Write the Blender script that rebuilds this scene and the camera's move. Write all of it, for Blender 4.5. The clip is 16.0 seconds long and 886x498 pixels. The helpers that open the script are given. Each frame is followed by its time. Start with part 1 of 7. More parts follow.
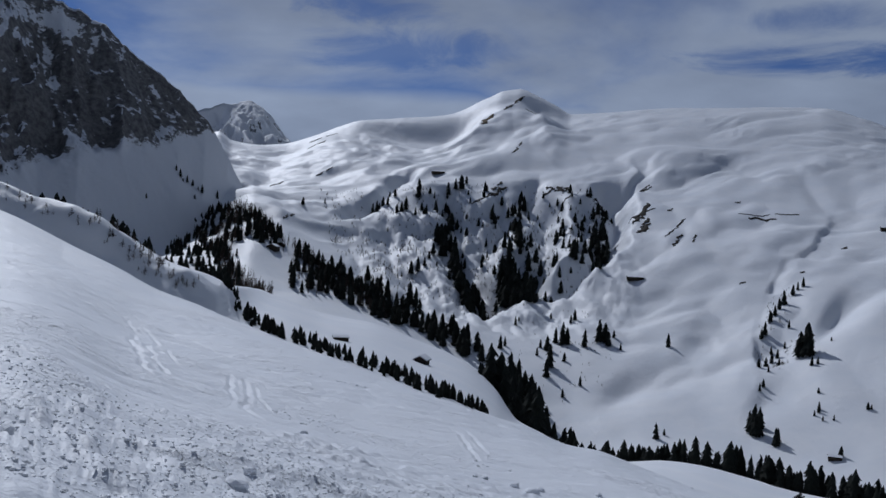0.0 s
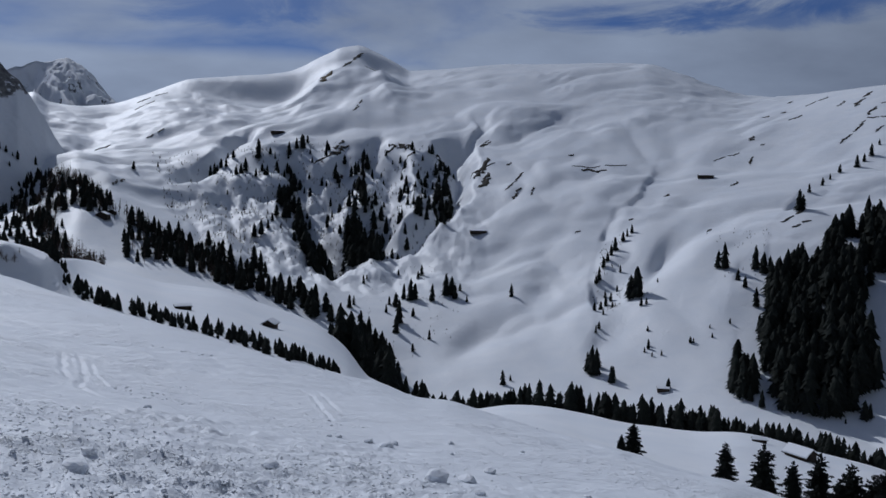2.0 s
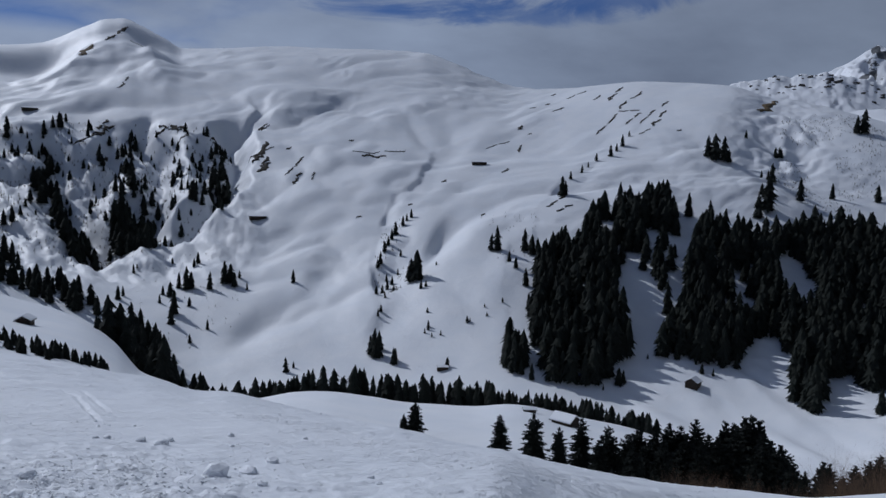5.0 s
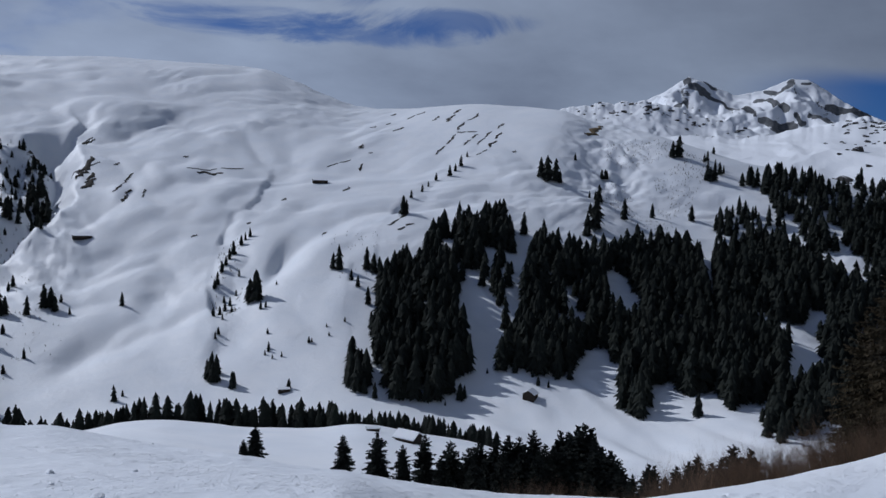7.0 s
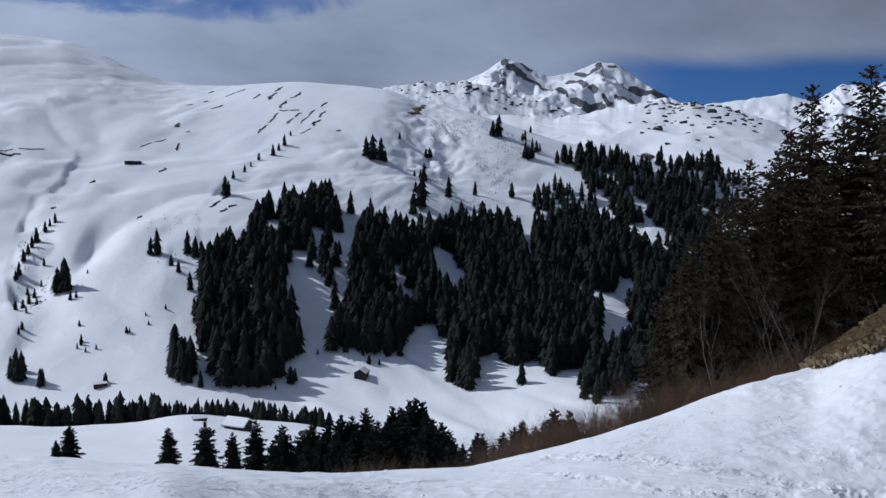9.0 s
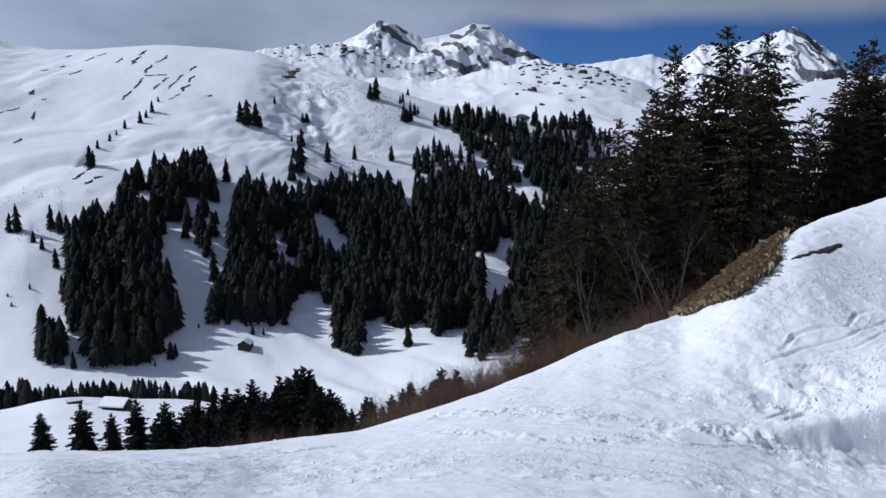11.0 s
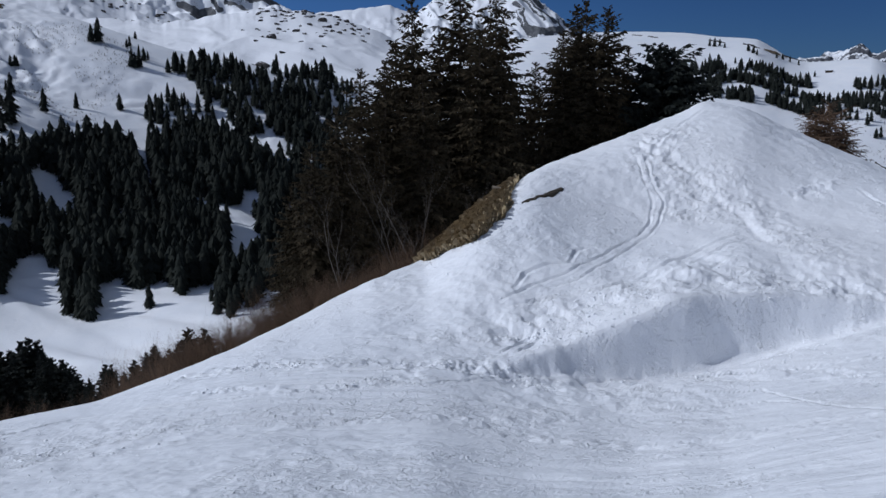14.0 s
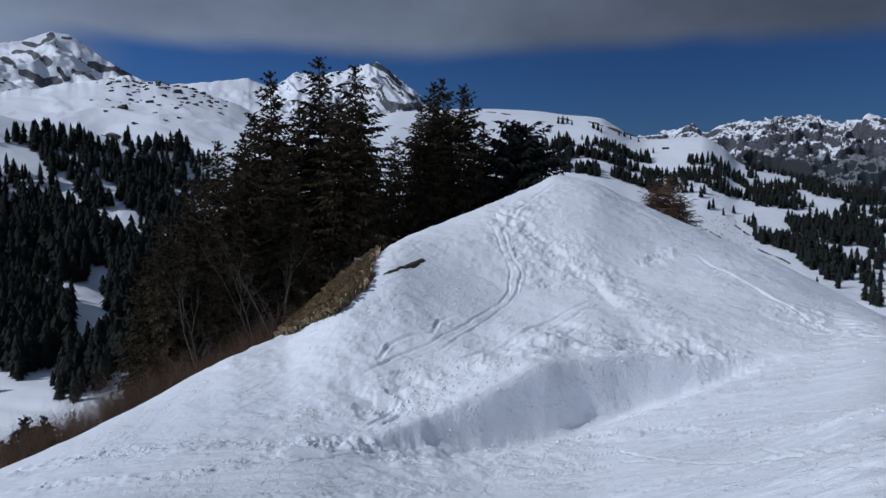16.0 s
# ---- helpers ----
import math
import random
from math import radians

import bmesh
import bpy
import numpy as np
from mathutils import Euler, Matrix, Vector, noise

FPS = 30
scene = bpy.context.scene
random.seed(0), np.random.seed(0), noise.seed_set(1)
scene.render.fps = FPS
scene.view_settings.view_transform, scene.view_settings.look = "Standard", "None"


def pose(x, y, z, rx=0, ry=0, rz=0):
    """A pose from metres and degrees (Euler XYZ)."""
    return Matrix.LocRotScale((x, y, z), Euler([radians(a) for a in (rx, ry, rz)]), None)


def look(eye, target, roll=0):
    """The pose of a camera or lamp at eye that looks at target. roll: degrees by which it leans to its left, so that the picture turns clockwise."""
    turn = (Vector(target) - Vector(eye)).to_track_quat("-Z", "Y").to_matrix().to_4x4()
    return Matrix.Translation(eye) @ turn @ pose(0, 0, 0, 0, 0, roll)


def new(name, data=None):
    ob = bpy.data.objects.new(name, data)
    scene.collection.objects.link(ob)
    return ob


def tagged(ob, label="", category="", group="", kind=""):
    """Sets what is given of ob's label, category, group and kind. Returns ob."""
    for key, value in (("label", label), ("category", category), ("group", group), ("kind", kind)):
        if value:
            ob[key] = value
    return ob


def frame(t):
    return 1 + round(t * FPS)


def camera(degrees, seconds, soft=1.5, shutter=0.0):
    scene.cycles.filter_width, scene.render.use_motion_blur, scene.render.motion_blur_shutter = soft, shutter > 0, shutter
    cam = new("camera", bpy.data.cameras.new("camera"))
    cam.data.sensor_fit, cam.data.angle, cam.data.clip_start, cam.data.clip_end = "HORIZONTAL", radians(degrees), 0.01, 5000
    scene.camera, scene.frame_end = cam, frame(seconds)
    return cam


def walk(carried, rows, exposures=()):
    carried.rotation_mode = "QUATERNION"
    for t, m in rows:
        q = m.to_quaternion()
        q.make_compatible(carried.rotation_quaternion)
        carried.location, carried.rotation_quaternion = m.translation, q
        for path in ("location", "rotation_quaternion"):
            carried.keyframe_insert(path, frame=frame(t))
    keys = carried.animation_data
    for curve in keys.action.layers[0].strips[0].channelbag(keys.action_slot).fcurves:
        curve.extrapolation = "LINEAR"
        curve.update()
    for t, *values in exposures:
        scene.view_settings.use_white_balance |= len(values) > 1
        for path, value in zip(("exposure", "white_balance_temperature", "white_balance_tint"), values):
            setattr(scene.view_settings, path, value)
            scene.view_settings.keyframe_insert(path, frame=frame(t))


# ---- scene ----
EYE = Vector((0.0, 0.0, 1.65))
cam = camera(57.20, 16.0, soft=1.5)


def aim(bearing, pitch, roll):
    """A pose at the eye, by compass bearing (clockwise from +y), pitch and roll in degrees. The eye swings a little as the body turns."""
    b, p = radians(bearing), radians(pitch)
    eye = EYE + Vector((0.09 * math.sin(b) - 0.03, 0.09 * math.cos(b) - 0.03, 0))
    ahead = Vector((math.sin(b) * math.cos(p), math.cos(b) * math.cos(p), math.sin(p)))
    return look(eye, eye + ahead * 100, roll)


PATH = [  # seconds, bearing, pitch, roll
    (0, 0.11, -1.05, 3.08),
    (0.5, 2.93, -1.88, 2.67),
    (1, 5.29, -3.39, 2.34),
    (1.5, 6.07, -2.91, 1.50),
    (2, 11.05, -3.58, 1.10),
    (2.5, 14.15, -3.73, 1.26),
    (3, 16.04, -3.78, 1.41),
    (3.5, 17.40, -3.85, 1.13),
    (4, 19.66, -4.00, 1.06),
    (4.5, 22.32, -4.12, 1.24),
    (5, 26.40, -4.30, 1.33),
    (5.2, 28.45, -4.48, 1.36),
    (7.3, 38.74, -2.80, 1.41),
    (7.5, 39.81, -3.09, 1.38),
    (8, 43.43, -3.68, 1.59),
    (8.5, 46.90, -3.82, 1.25),
    (8.7, 48.11, -3.77, 0.99),
    (10.8, 56.81, -6.76, -0.76),
    (11, 57.95, -6.51, -0.79),
    (11.5, 60.92, -5.72, -0.82),
    (12, 63.65, -5.25, -0.92),
    (12.5, 65.61, -5.70, -0.69),
    (13, 65.82, -5.78, -0.72),
    (13.5, 68.63, -8.57, -1.09),
    (14, 75.74, -10.17, -0.45),
    (14.5, 77.66, -7.01, -0.13),
    (15, 79.21, -5.75, 0.02),
    (15.5, 81.16, -4.94, -0.03),
    (16, 85.51, -5.18, -0.23),
]
walk(cam, [(t, aim(b, p, r)) for t, b, p, r in PATH],
     exposures=[(0, -0.88, 5620, 12), (5, -0.80, 5600, 12), (8, -0.40, 5660, 12), (11, 0.02, 5760, 12), (13, -0.03, 5740, 12), (14.5, -0.55, 5600, 12), (16, -0.52, 5560, 12)])

# ---- light ----
SUN_BEARING, SUN_HEIGHT = -25.0, 38.5
world = bpy.data.worlds.new("sky")
scene.world = world
world.use_nodes = True
wt = world.node_tree
wt.nodes.clear()


def wnode(kind, **values):
    n = wt.nodes.new(kind)
    for k, v in values.items():
        n.inputs[k].default_value = v
    return n


sky = wt.nodes.new("ShaderNodeTexSky")
sky.sky_type, sky.sun_disc = "NISHITA", False
sky.sun_elevation, sky.sun_rotation = radians(SUN_HEIGHT), radians(SUN_BEARING)
sky.altitude, sky.air_density, sky.dust_density, sky.ozone_density = 1900, 1.0, 0.3, 2.0
coord = wt.nodes.new("ShaderNodeTexCoord")
split = wt.nodes.new("ShaderNodeSeparateXYZ")
wt.links.new(coord.outputs["Generated"], split.inputs[0])


def wmath(op, a, b=None):
    n = wt.nodes.new("ShaderNodeMath")
    n.operation = op
    for i, v in enumerate((a, b)):
        if v is None:
            continue
        if isinstance(v, (int, float)):
            n.inputs[i].default_value = v
        else:
            wt.links.new(v, n.inputs[i])
    return n.outputs[0]


# the cloud layer lies on a flat ceiling: divide the direction by its height
up = wmath("ADD", wmath("MAXIMUM", split.outputs[2], 0.0), 0.28)
flat = wt.nodes.new("ShaderNodeCombineXYZ")
wt.links.new(wmath("DIVIDE", split.outputs[0], up), flat.inputs[0])
wt.links.new(wmath("DIVIDE", split.outputs[1], up), flat.inputs[1])
streak = wt.nodes.new("ShaderNodeMapping")
streak.inputs["Rotation"].default_value = (0, 0, radians(62))
streak.inputs["Scale"].default_value = (0.8, 1.0, 1.0)
streak.inputs["Location"].default_value = (3.1, 1.7, 0)
wt.links.new(flat.outputs[0], streak.inputs[0])
cloud = wnode("ShaderNodeTexNoise", Scale=0.95, Detail=7.0, Roughness=0.52, Distortion=0.5)
wt.links.new(streak.outputs[0], cloud.inputs["Vector"])
cover = wt.nodes.new("ShaderNodeMapRange")
cover.interpolation_type = "SMOOTHSTEP"
wt.links.new(cloud.outputs["Fac"], cover.inputs["Value"])
cover.inputs["From Min"].default_value, cover.inputs["From Max"].default_value = 0.39, 0.60
# in the east the cloud is a closed deck that ends above a band of clear sky
def wstep(value, a, b, lo=0.0, hi=1.0):
    n = wt.nodes.new("ShaderNodeMapRange")
    n.interpolation_type = "SMOOTHSTEP"
    wt.links.new(value, n.inputs["Value"])
    for key, v in zip(("From Min", "From Max", "To Min", "To Max"), (a, b, lo, hi)):
        n.inputs[key].default_value = v
    return n.outputs[0]


around = wmath("ARCTAN2", split.outputs[0], split.outputs[1])
ragged = wmath("ADD", split.outputs[2], wmath("MULTIPLY", wmath("SUBTRACT", cloud.outputs["Fac"], 0.5), 0.05))
band = wmath("MULTIPLY", wstep(wmath("ADD", around, wmath("MULTIPLY", cloud.outputs["Fac"], 0.2)), 1.02, 1.22), wstep(ragged, 0.135, 0.165, 1.0, 0.0))
veil = wmath("MAXIMUM", wmath("MAXIMUM", cover.outputs[0], wstep(around, 0.10, 0.50)), wstep(ragged, 0.150, 0.185, 1.0, 0.0))
# streaks of blue where the veil is torn: bearing, height, half width and half height in degrees
tear = wnode("ShaderNodeTexNoise", Scale=3.4, Detail=8.0, Roughness=0.62, Distortion=1.2)
wt.links.new(streak.outputs[0], tear.inputs["Vector"])
for hb, he, hw, hh in ((-3.5, 12.6, 5.0, 1.1), (-6.0, 15.2, 4.0, 0.9), (22.5, 12.5, 5.5, 0.9), (29.5, 12.1, 6.0, 0.7), (36.5, 12.8, 4.5, 0.6), (25.5, 14.6, 5.0, 0.8)):
    du = wmath("DIVIDE", wmath("SUBTRACT", around, radians(hb)), radians(hw))
    dv = wmath("DIVIDE", wmath("SUBTRACT", split.outputs[2], math.sin(radians(he))), radians(hh))
    off = wmath("ADD", wmath("ADD", wmath("MULTIPLY", du, du), wmath("MULTIPLY", dv, dv)), wmath("MULTIPLY", wmath("SUBTRACT", tear.outputs["Fac"], 0.5), 11.0))
    veil = wmath("MULTIPLY", veil, wstep(off, -0.9, 2.6, 0.34, 1.0))
whole = wmath("MULTIPLY", veil, wmath("SUBTRACT", 1.0, band))
thick = wnode("ShaderNodeTexNoise", Scale=1.5, Detail=6.0, Roughness=0.55)
wt.links.new(streak.outputs[0], thick.inputs["Vector"])
grey = wt.nodes.new("ShaderNodeValToRGB")
wt.links.new(thick.outputs["Fac"], grey.inputs[0])
grey.color_ramp.elements[0].position, grey.color_ramp.elements[0].color = 0.25, (*(1.6, 1.8, 2.2), 1)
grey.color_ramp.elements[1].position, grey.color_ramp.elements[1].color = 0.75, (*(3.3, 3.68, 4.25), 1)
# clouds are brighter towards the sun
toward = wmath("ADD", wmath("MULTIPLY", split.outputs[0], math.sin(radians(SUN_BEARING))), wmath("MULTIPLY", split.outputs[1], math.cos(radians(SUN_BEARING))))
glow = wt.nodes.new("ShaderNodeMapRange")
wt.links.new(toward, glow.inputs["Value"])
for key, value in zip(("From Min", "From Max", "To Min", "To Max"), (-0.7, 1.0, 0.40, 1.95)):
    glow.inputs[key].default_value = value
lit = wt.nodes.new("ShaderNodeVectorMath")
lit.operation = "SCALE"
wt.links.new(grey.outputs[0], lit.inputs[0])
wt.links.new(glow.outputs[0], lit.inputs["Scale"])
clear = wt.nodes.new("ShaderNodeMix")
clear.data_type, clear.blend_type = "RGBA", "MULTIPLY"
clear.inputs["Factor"].default_value = 1.0
# the clear air, too, is paler towards the sun
pale = wt.nodes.new("ShaderNodeVectorMath")
pale.operation = "SCALE"
wt.links.new(sky.outputs[0], pale.inputs[0])
wt.links.new(wstep(toward, -0.65, 0.1, 0.85, 1.6), pale.inputs["Scale"])
wt.links.new(pale.outputs[0], clear.inputs["A"])
clear.inputs["B"].default_value = (*(0.135, 0.22, 0.37), 1)
mix = wt.nodes.new("ShaderNodeMix")
mix.data_type = "RGBA"
wt.links.new(wmath("MULTIPLY", whole, 0.94), mix.inputs["Factor"])
wt.links.new(clear.outputs["Result"], mix.inputs["A"])
wt.links.new(lit.outputs[0], mix.inputs["B"])
back = wnode("ShaderNodeBackground", Strength=0.10)
wt.links.new(mix.outputs["Result"], back.inputs["Color"])
wout = wt.nodes.new("ShaderNodeOutputWorld")
wt.links.new(back.outputs[0], wout.inputs[0])

sun_data = bpy.data.lights.new("sun", "SUN")
sun_data.energy, sun_data.angle, sun_data.color = 3.2, radians(0.6), (1.0, 0.965, 0.91)
sun = new("sun", sun_data)
sb, sh = radians(SUN_BEARING), radians(SUN_HEIGHT)
sun.matrix_world = look((0, 0, 0), (-math.sin(sb) * math.cos(sh), -math.cos(sb) * math.cos(sh), -math.sin(sh)))
sun.location = (-600, 800, 900)


# ---- materials ----
class Nodes:
    """A short way to write a node material."""

    def __init__(self, name, rough=0.6):
        self.mat = bpy.data.materials.new(name)
        self.mat.use_nodes = True
        self.t = self.mat.node_tree
        self.bsdf = self.t.nodes["Principled BSDF"]
        self.bsdf.inputs["Roughness"].default_value = rough
        self.bsdf.inputs["Specular IOR Level"].default_value = 0.3
        self.coord = self.t.nodes.new("ShaderNodeTexCoord")

    def put(self, value, socket):
        if isinstance(value, bpy.types.NodeSocket):
            self.t.links.new(value, socket)
        elif isinstance(value, tuple) and len(value) == 3 and socket.type == "RGBA":
            socket.default_value = (*value, 1)
        else:
            socket.default_value = value

    def noise(self, scale, detail=4.0, rough=0.55, vector=None, distort=0.0):
        n = self.t.nodes.new("ShaderNodeTexNoise")
        n.inputs["Scale"].default_value, n.inputs["Detail"].default_value = scale, detail
        n.inputs["Roughness"].default_value, n.inputs["Distortion"].default_value = rough, distort
        self.put(vector or self.coord.outputs["Object"], n.inputs["Vector"])
        return n.outputs["Fac"]

    def stretched(self, scale=(1, 1, 1), turn=(0, 0, 0)):
        n = self.t.nodes.new("ShaderNodeMapping")
        n.inputs["Scale"].default_value = scale
        n.inputs["Rotation"].default_value = [radians(a) for a in turn]
        self.put(self.coord.outputs["Object"], n.inputs["Vector"])
        return n.outputs[0]

    def step(self, value, a, b, lo=0.0, hi=1.0):
        n = self.t.nodes.new("ShaderNodeMapRange")
        n.interpolation_type = "SMOOTHSTEP"
        self.put(value, n.inputs["Value"])
        for k, v in zip(("From Min", "From Max", "To Min", "To Max"), (a, b, lo, hi)):
            n.inputs[k].default_value = v
        return n.outputs[0]

    def calc(self, op, a, b=0.0):
        n = self.t.nodes.new("ShaderNodeMath")
        n.operation = op
        self.put(a, n.inputs[0])
        self.put(b, n.inputs[1])
        return n.outputs[0]

    def mix(self, f, a, b):
        n = self.t.nodes.new("ShaderNodeMix")
        n.data_type = "RGBA"
        for v, s in zip((f, a, b), ("Factor", "A", "B")):
            self.put(v, n.inputs[s])
        return n.outputs["Result"]

    def attribute(self, name):
        n = self.t.nodes.new("ShaderNodeAttribute")
        n.attribute_name = name
        return n.outputs["Fac"]

    def random(self):
        n = self.t.nodes.new("ShaderNodeObjectInfo")
        return n.outputs["Random"]

    def island(self):
        n = self.t.nodes.new("ShaderNodeNewGeometry")
        return n.outputs["Random Per Island"]

    def bump(self, height, distance, strength=1.0, below=None):
        n = self.t.nodes.new("ShaderNodeBump")
        n.inputs["Strength"].default_value, n.inputs["Distance"].default_value = strength, distance
        self.put(height, n.inputs["Height"])
        if below:
            self.put(below, n.inputs["Normal"])
        return n.outputs[0]

    def finish(self, colour, normal=None, rough=None):
        self.put(colour, self.bsdf.inputs["Base Color"])
        if normal:
            self.put(normal, self.bsdf.inputs["Normal"])
        if rough is not None:
            self.put(rough, self.bsdf.inputs["Roughness"])
        return self.mat


def snow_material():
    n = Nodes("snow", 0.55)
    o = n.coord.outputs["Object"]
    grain = n.noise(9.0, 5, 0.65)
    crust = n.noise(1.4, 6, 0.62, None, 0.3)
    drift = n.noise(0.035, 6, 0.6, None, 0.4)
    colour = n.mix(n.step(drift, 0.3, 0.7), (0.80, 0.83, 0.87), (0.87, 0.885, 0.905))
    colour = n.mix(n.step(grain, 0.35, 0.75, 0.0, 0.25), colour, (0.90, 0.91, 0.92))
    turf = n.mix(n.step(n.noise(5.0, 5, 0.7), 0.3, 0.7), (0.14, 0.10, 0.055), (0.36, 0.28, 0.15))
    bare = n.step(n.calc("ADD", n.attribute("bare"), n.calc("MULTIPLY", n.calc("SUBTRACT", n.noise(1.2, 6, 0.7), 0.5), 0.5)), 0.5, 0.58)
    colour = n.mix(bare, colour, turf)
    b1 = n.bump(drift, 4.0, 0.16)
    wind = n.calc("MULTIPLY", n.noise(0.11, 6, 0.62, n.stretched((1, 0.7, 1), (0, 0, 25)), 0.8), n.attribute("afar"))
    b1 = n.bump(wind, 1.2, 0.32, b1)
    b2 = n.bump(crust, 0.09, 0.55, b1)
    worn = n.step(n.noise(0.22, 5, 0.6, None, 0.5), 0.42, 0.64, 0.16, 1.0)
    b2 = n.bump(n.calc("MULTIPLY", n.noise(3.6, 5, 0.68), worn), 0.05, 0.75, b2)
    lay = n.t.nodes.new("ShaderNodeCombineXYZ")
    n.put(n.attribute("run"), lay.inputs[0])
    n.put(n.calc("MULTIPLY", n.attribute("arc"), 0.10), lay.inputs[1])
    brushed = n.calc("MULTIPLY", n.noise(3.2, 6, 0.62, lay.outputs[0], 0.4), n.attribute("close"))
    b2 = n.bump(brushed, 0.06, 0.7, b2)
    chips = n.step(n.noise(4.5, 4, 0.6, n.stretched((1, 1, 1)), 1.0), 0.56, 0.66)
    b2 = n.bump(n.calc("MULTIPLY", chips, worn), 0.035, 0.8, b2)
    b3 = n.bump(n.calc("MULTIPLY", grain, worn), 0.045, 0.85, b2)
    return n.finish(colour, b3, n.step(grain, 0.3, 0.7, 0.45, 0.7))


def mountain_material(name, coarse, detail, low, high, dark, light, fan=None, wood=None, crest=0.0):
    """Snow on rock: the snow lies where it is flat enough, broken by ledges and streaks."""
    n = Nodes(name, 0.8)
    geo = n.t.nodes.new("ShaderNodeNewGeometry")
    tilt = n.t.nodes.new("ShaderNodeSeparateXYZ")
    n.put(geo.outputs["Normal"], tilt.inputs[0])
    big, fine = n.noise(coarse, 8, 0.62), n.noise(detail, 8, 0.7, n.stretched((1, 1, 1.6)))
    mask = n.calc("ADD", tilt.outputs[2], n.calc("MULTIPLY", n.calc("SUBTRACT", big, 0.5), 1.0))
    mask = n.calc("ADD", mask, n.calc("MULTIPLY", n.calc("SUBTRACT", fine, 0.5), 1.1))
    mask = n.calc("SUBTRACT", mask, n.calc("MULTIPLY", n.attribute("rib"), n.step(fine, 0.3, 0.65, 0.5, 2.4)))
    if crest:  # the rock breaks through along the top
        mask = n.calc("ADD", mask, n.step(n.attribute("up"), 0.35 if crest > 0 else 0.7, 0.75 if crest > 0 else 1.0, max(crest, 0.0), max(-crest, 0.0)))
    lie = n.step(mask, low, high)
    if fan:  # below the cliffs the snow fans out unbroken
        foot = n.calc("ADD", n.attribute("up"), n.calc("MULTIPLY", n.calc("SUBTRACT", big, 0.5), 0.3))
        lie = n.calc("MAXIMUM", lie, n.step(n.calc("ADD", foot, n.calc("MULTIPLY", n.calc("SUBTRACT", fine, 0.5), 0.22)), fan, fan + 0.025, 1.0, 0.0))
    rock = n.mix(n.step(n.noise(detail * 1.7, 6, 0.7), 0.3, 0.7), dark, light)
    if wood:  # far forest covers the foot, broken by clearings
        foot = n.calc("ADD", n.attribute("up"), n.calc("MULTIPLY", n.calc("SUBTRACT", big, 0.5), 0.9))
        trees = n.step(n.calc("ADD", foot, n.calc("MULTIPLY", n.calc("SUBTRACT", fine, 0.5), 0.5)), wood - 0.05, wood + 0.08, 1.0, 0.0)
        rock = n.mix(trees, rock, (0.022, 0.028, 0.032))
        lie = n.calc("MULTIPLY", lie, n.calc("SUBTRACT", 1.0, n.calc("MULTIPLY", trees, 0.8)))
    colour = n.mix(lie, rock, (0.84, 0.86, 0.89))
    b = n.bump(fine, 0.25 / detail, 0.55)
    return n.finish(colour, b)


def needle_material(name, dark, light, tip):
    n = Nodes(name, 0.85)
    n.bsdf.inputs["Specular IOR Level"].default_value = 0.1
    t = n.step(n.noise(1.7, 3, 0.6), 0.35, 0.7)
    colour = n.mix(t, dark, light)
    colour = n.mix(n.calc("MULTIPLY", n.island(), 0.35), colour, tip)
    return n.finish(colour)

# ---- the ground ----
def value_noise(x, y, seed):
    """Smooth random values in -1..1 over the plane, one per unit."""
    xi, yi = np.floor(x).astype(np.int64), np.floor(y).astype(np.int64)
    fx, fy = x - xi, y - yi
    fx, fy = fx * fx * fx * (fx * (fx * 6 - 15) + 10), fy * fy * fy * (fy * (fy * 6 - 15) + 10)

    def corner(i, j):
        h = (i * 374761393 + j * 668265263 + seed * 974634777) & 0xFFFFFFFF
        h = ((h ^ (h >> 13)) * 1274126177) & 0xFFFFFFFF
        return ((h ^ (h >> 16)) & 0xFFFF) / 32767.5 - 1.0

    a, b, c, d = corner(xi, yi), corner(xi + 1, yi), corner(xi, yi + 1), corner(xi + 1, yi + 1)
    return (a + (b - a) * fx) * (1 - fy) + (c + (d - c) * fx) * fy


def fbm(x, y, size, octaves=4, seed=1, gain=0.5):
    """Layered noise whose largest swells are about size metres across."""
    total, amp = np.zeros_like(x), 1.0
    for k in range(octaves):
        total += amp * value_noise(x / size + 17.3 * k, y / size - 9.1 * k, seed + k)
        size, amp = size * 0.5, amp * gain
    return total


def smooth01(v, a, b):
    u = np.clip((v - a) / (b - a), 0, 1)
    return u * u * (3 - 2 * u)


def slopes(r, z):
    """Monotone slopes for a curve through the knots, column by column."""
    h, d = np.diff(r, axis=0), np.diff(z, axis=0) / np.diff(r, axis=0)
    m = np.zeros_like(z)
    w1, w2 = 2 * h[1:] + h[:-1], h[1:] + 2 * h[:-1]
    same = d[1:] * d[:-1] > 0
    with np.errstate(divide="ignore", invalid="ignore"):
        inner = (w1 + w2) / (w1 / d[:-1] + w2 / d[1:])
    m[1:-1] = np.where(same, inner, 0)
    m[0], m[-1] = d[0], d[-1]
    return m


def land_slopes(r, z):
    """The same, but rounded through the hollow in front of the mound."""
    m = slopes(r, z)
    h, d = np.diff(r, axis=0), np.diff(z, axis=0) / np.diff(r, axis=0)
    m[1] = 0.7 * (d[0] * h[1] + d[1] * h[0]) / (h[0] + h[1])
    return m


def hermite(r, z, m, k, u):
    h = r[k + 1] - r[k]
    u2, u3 = u * u, u * u * u
    return (2 * u3 - 3 * u2 + 1) * z[k] + (u3 - 2 * u2 + u) * h * m[k] + (3 * u2 - 2 * u3) * z[k + 1] + (u3 - u2) * h * m[k + 1]


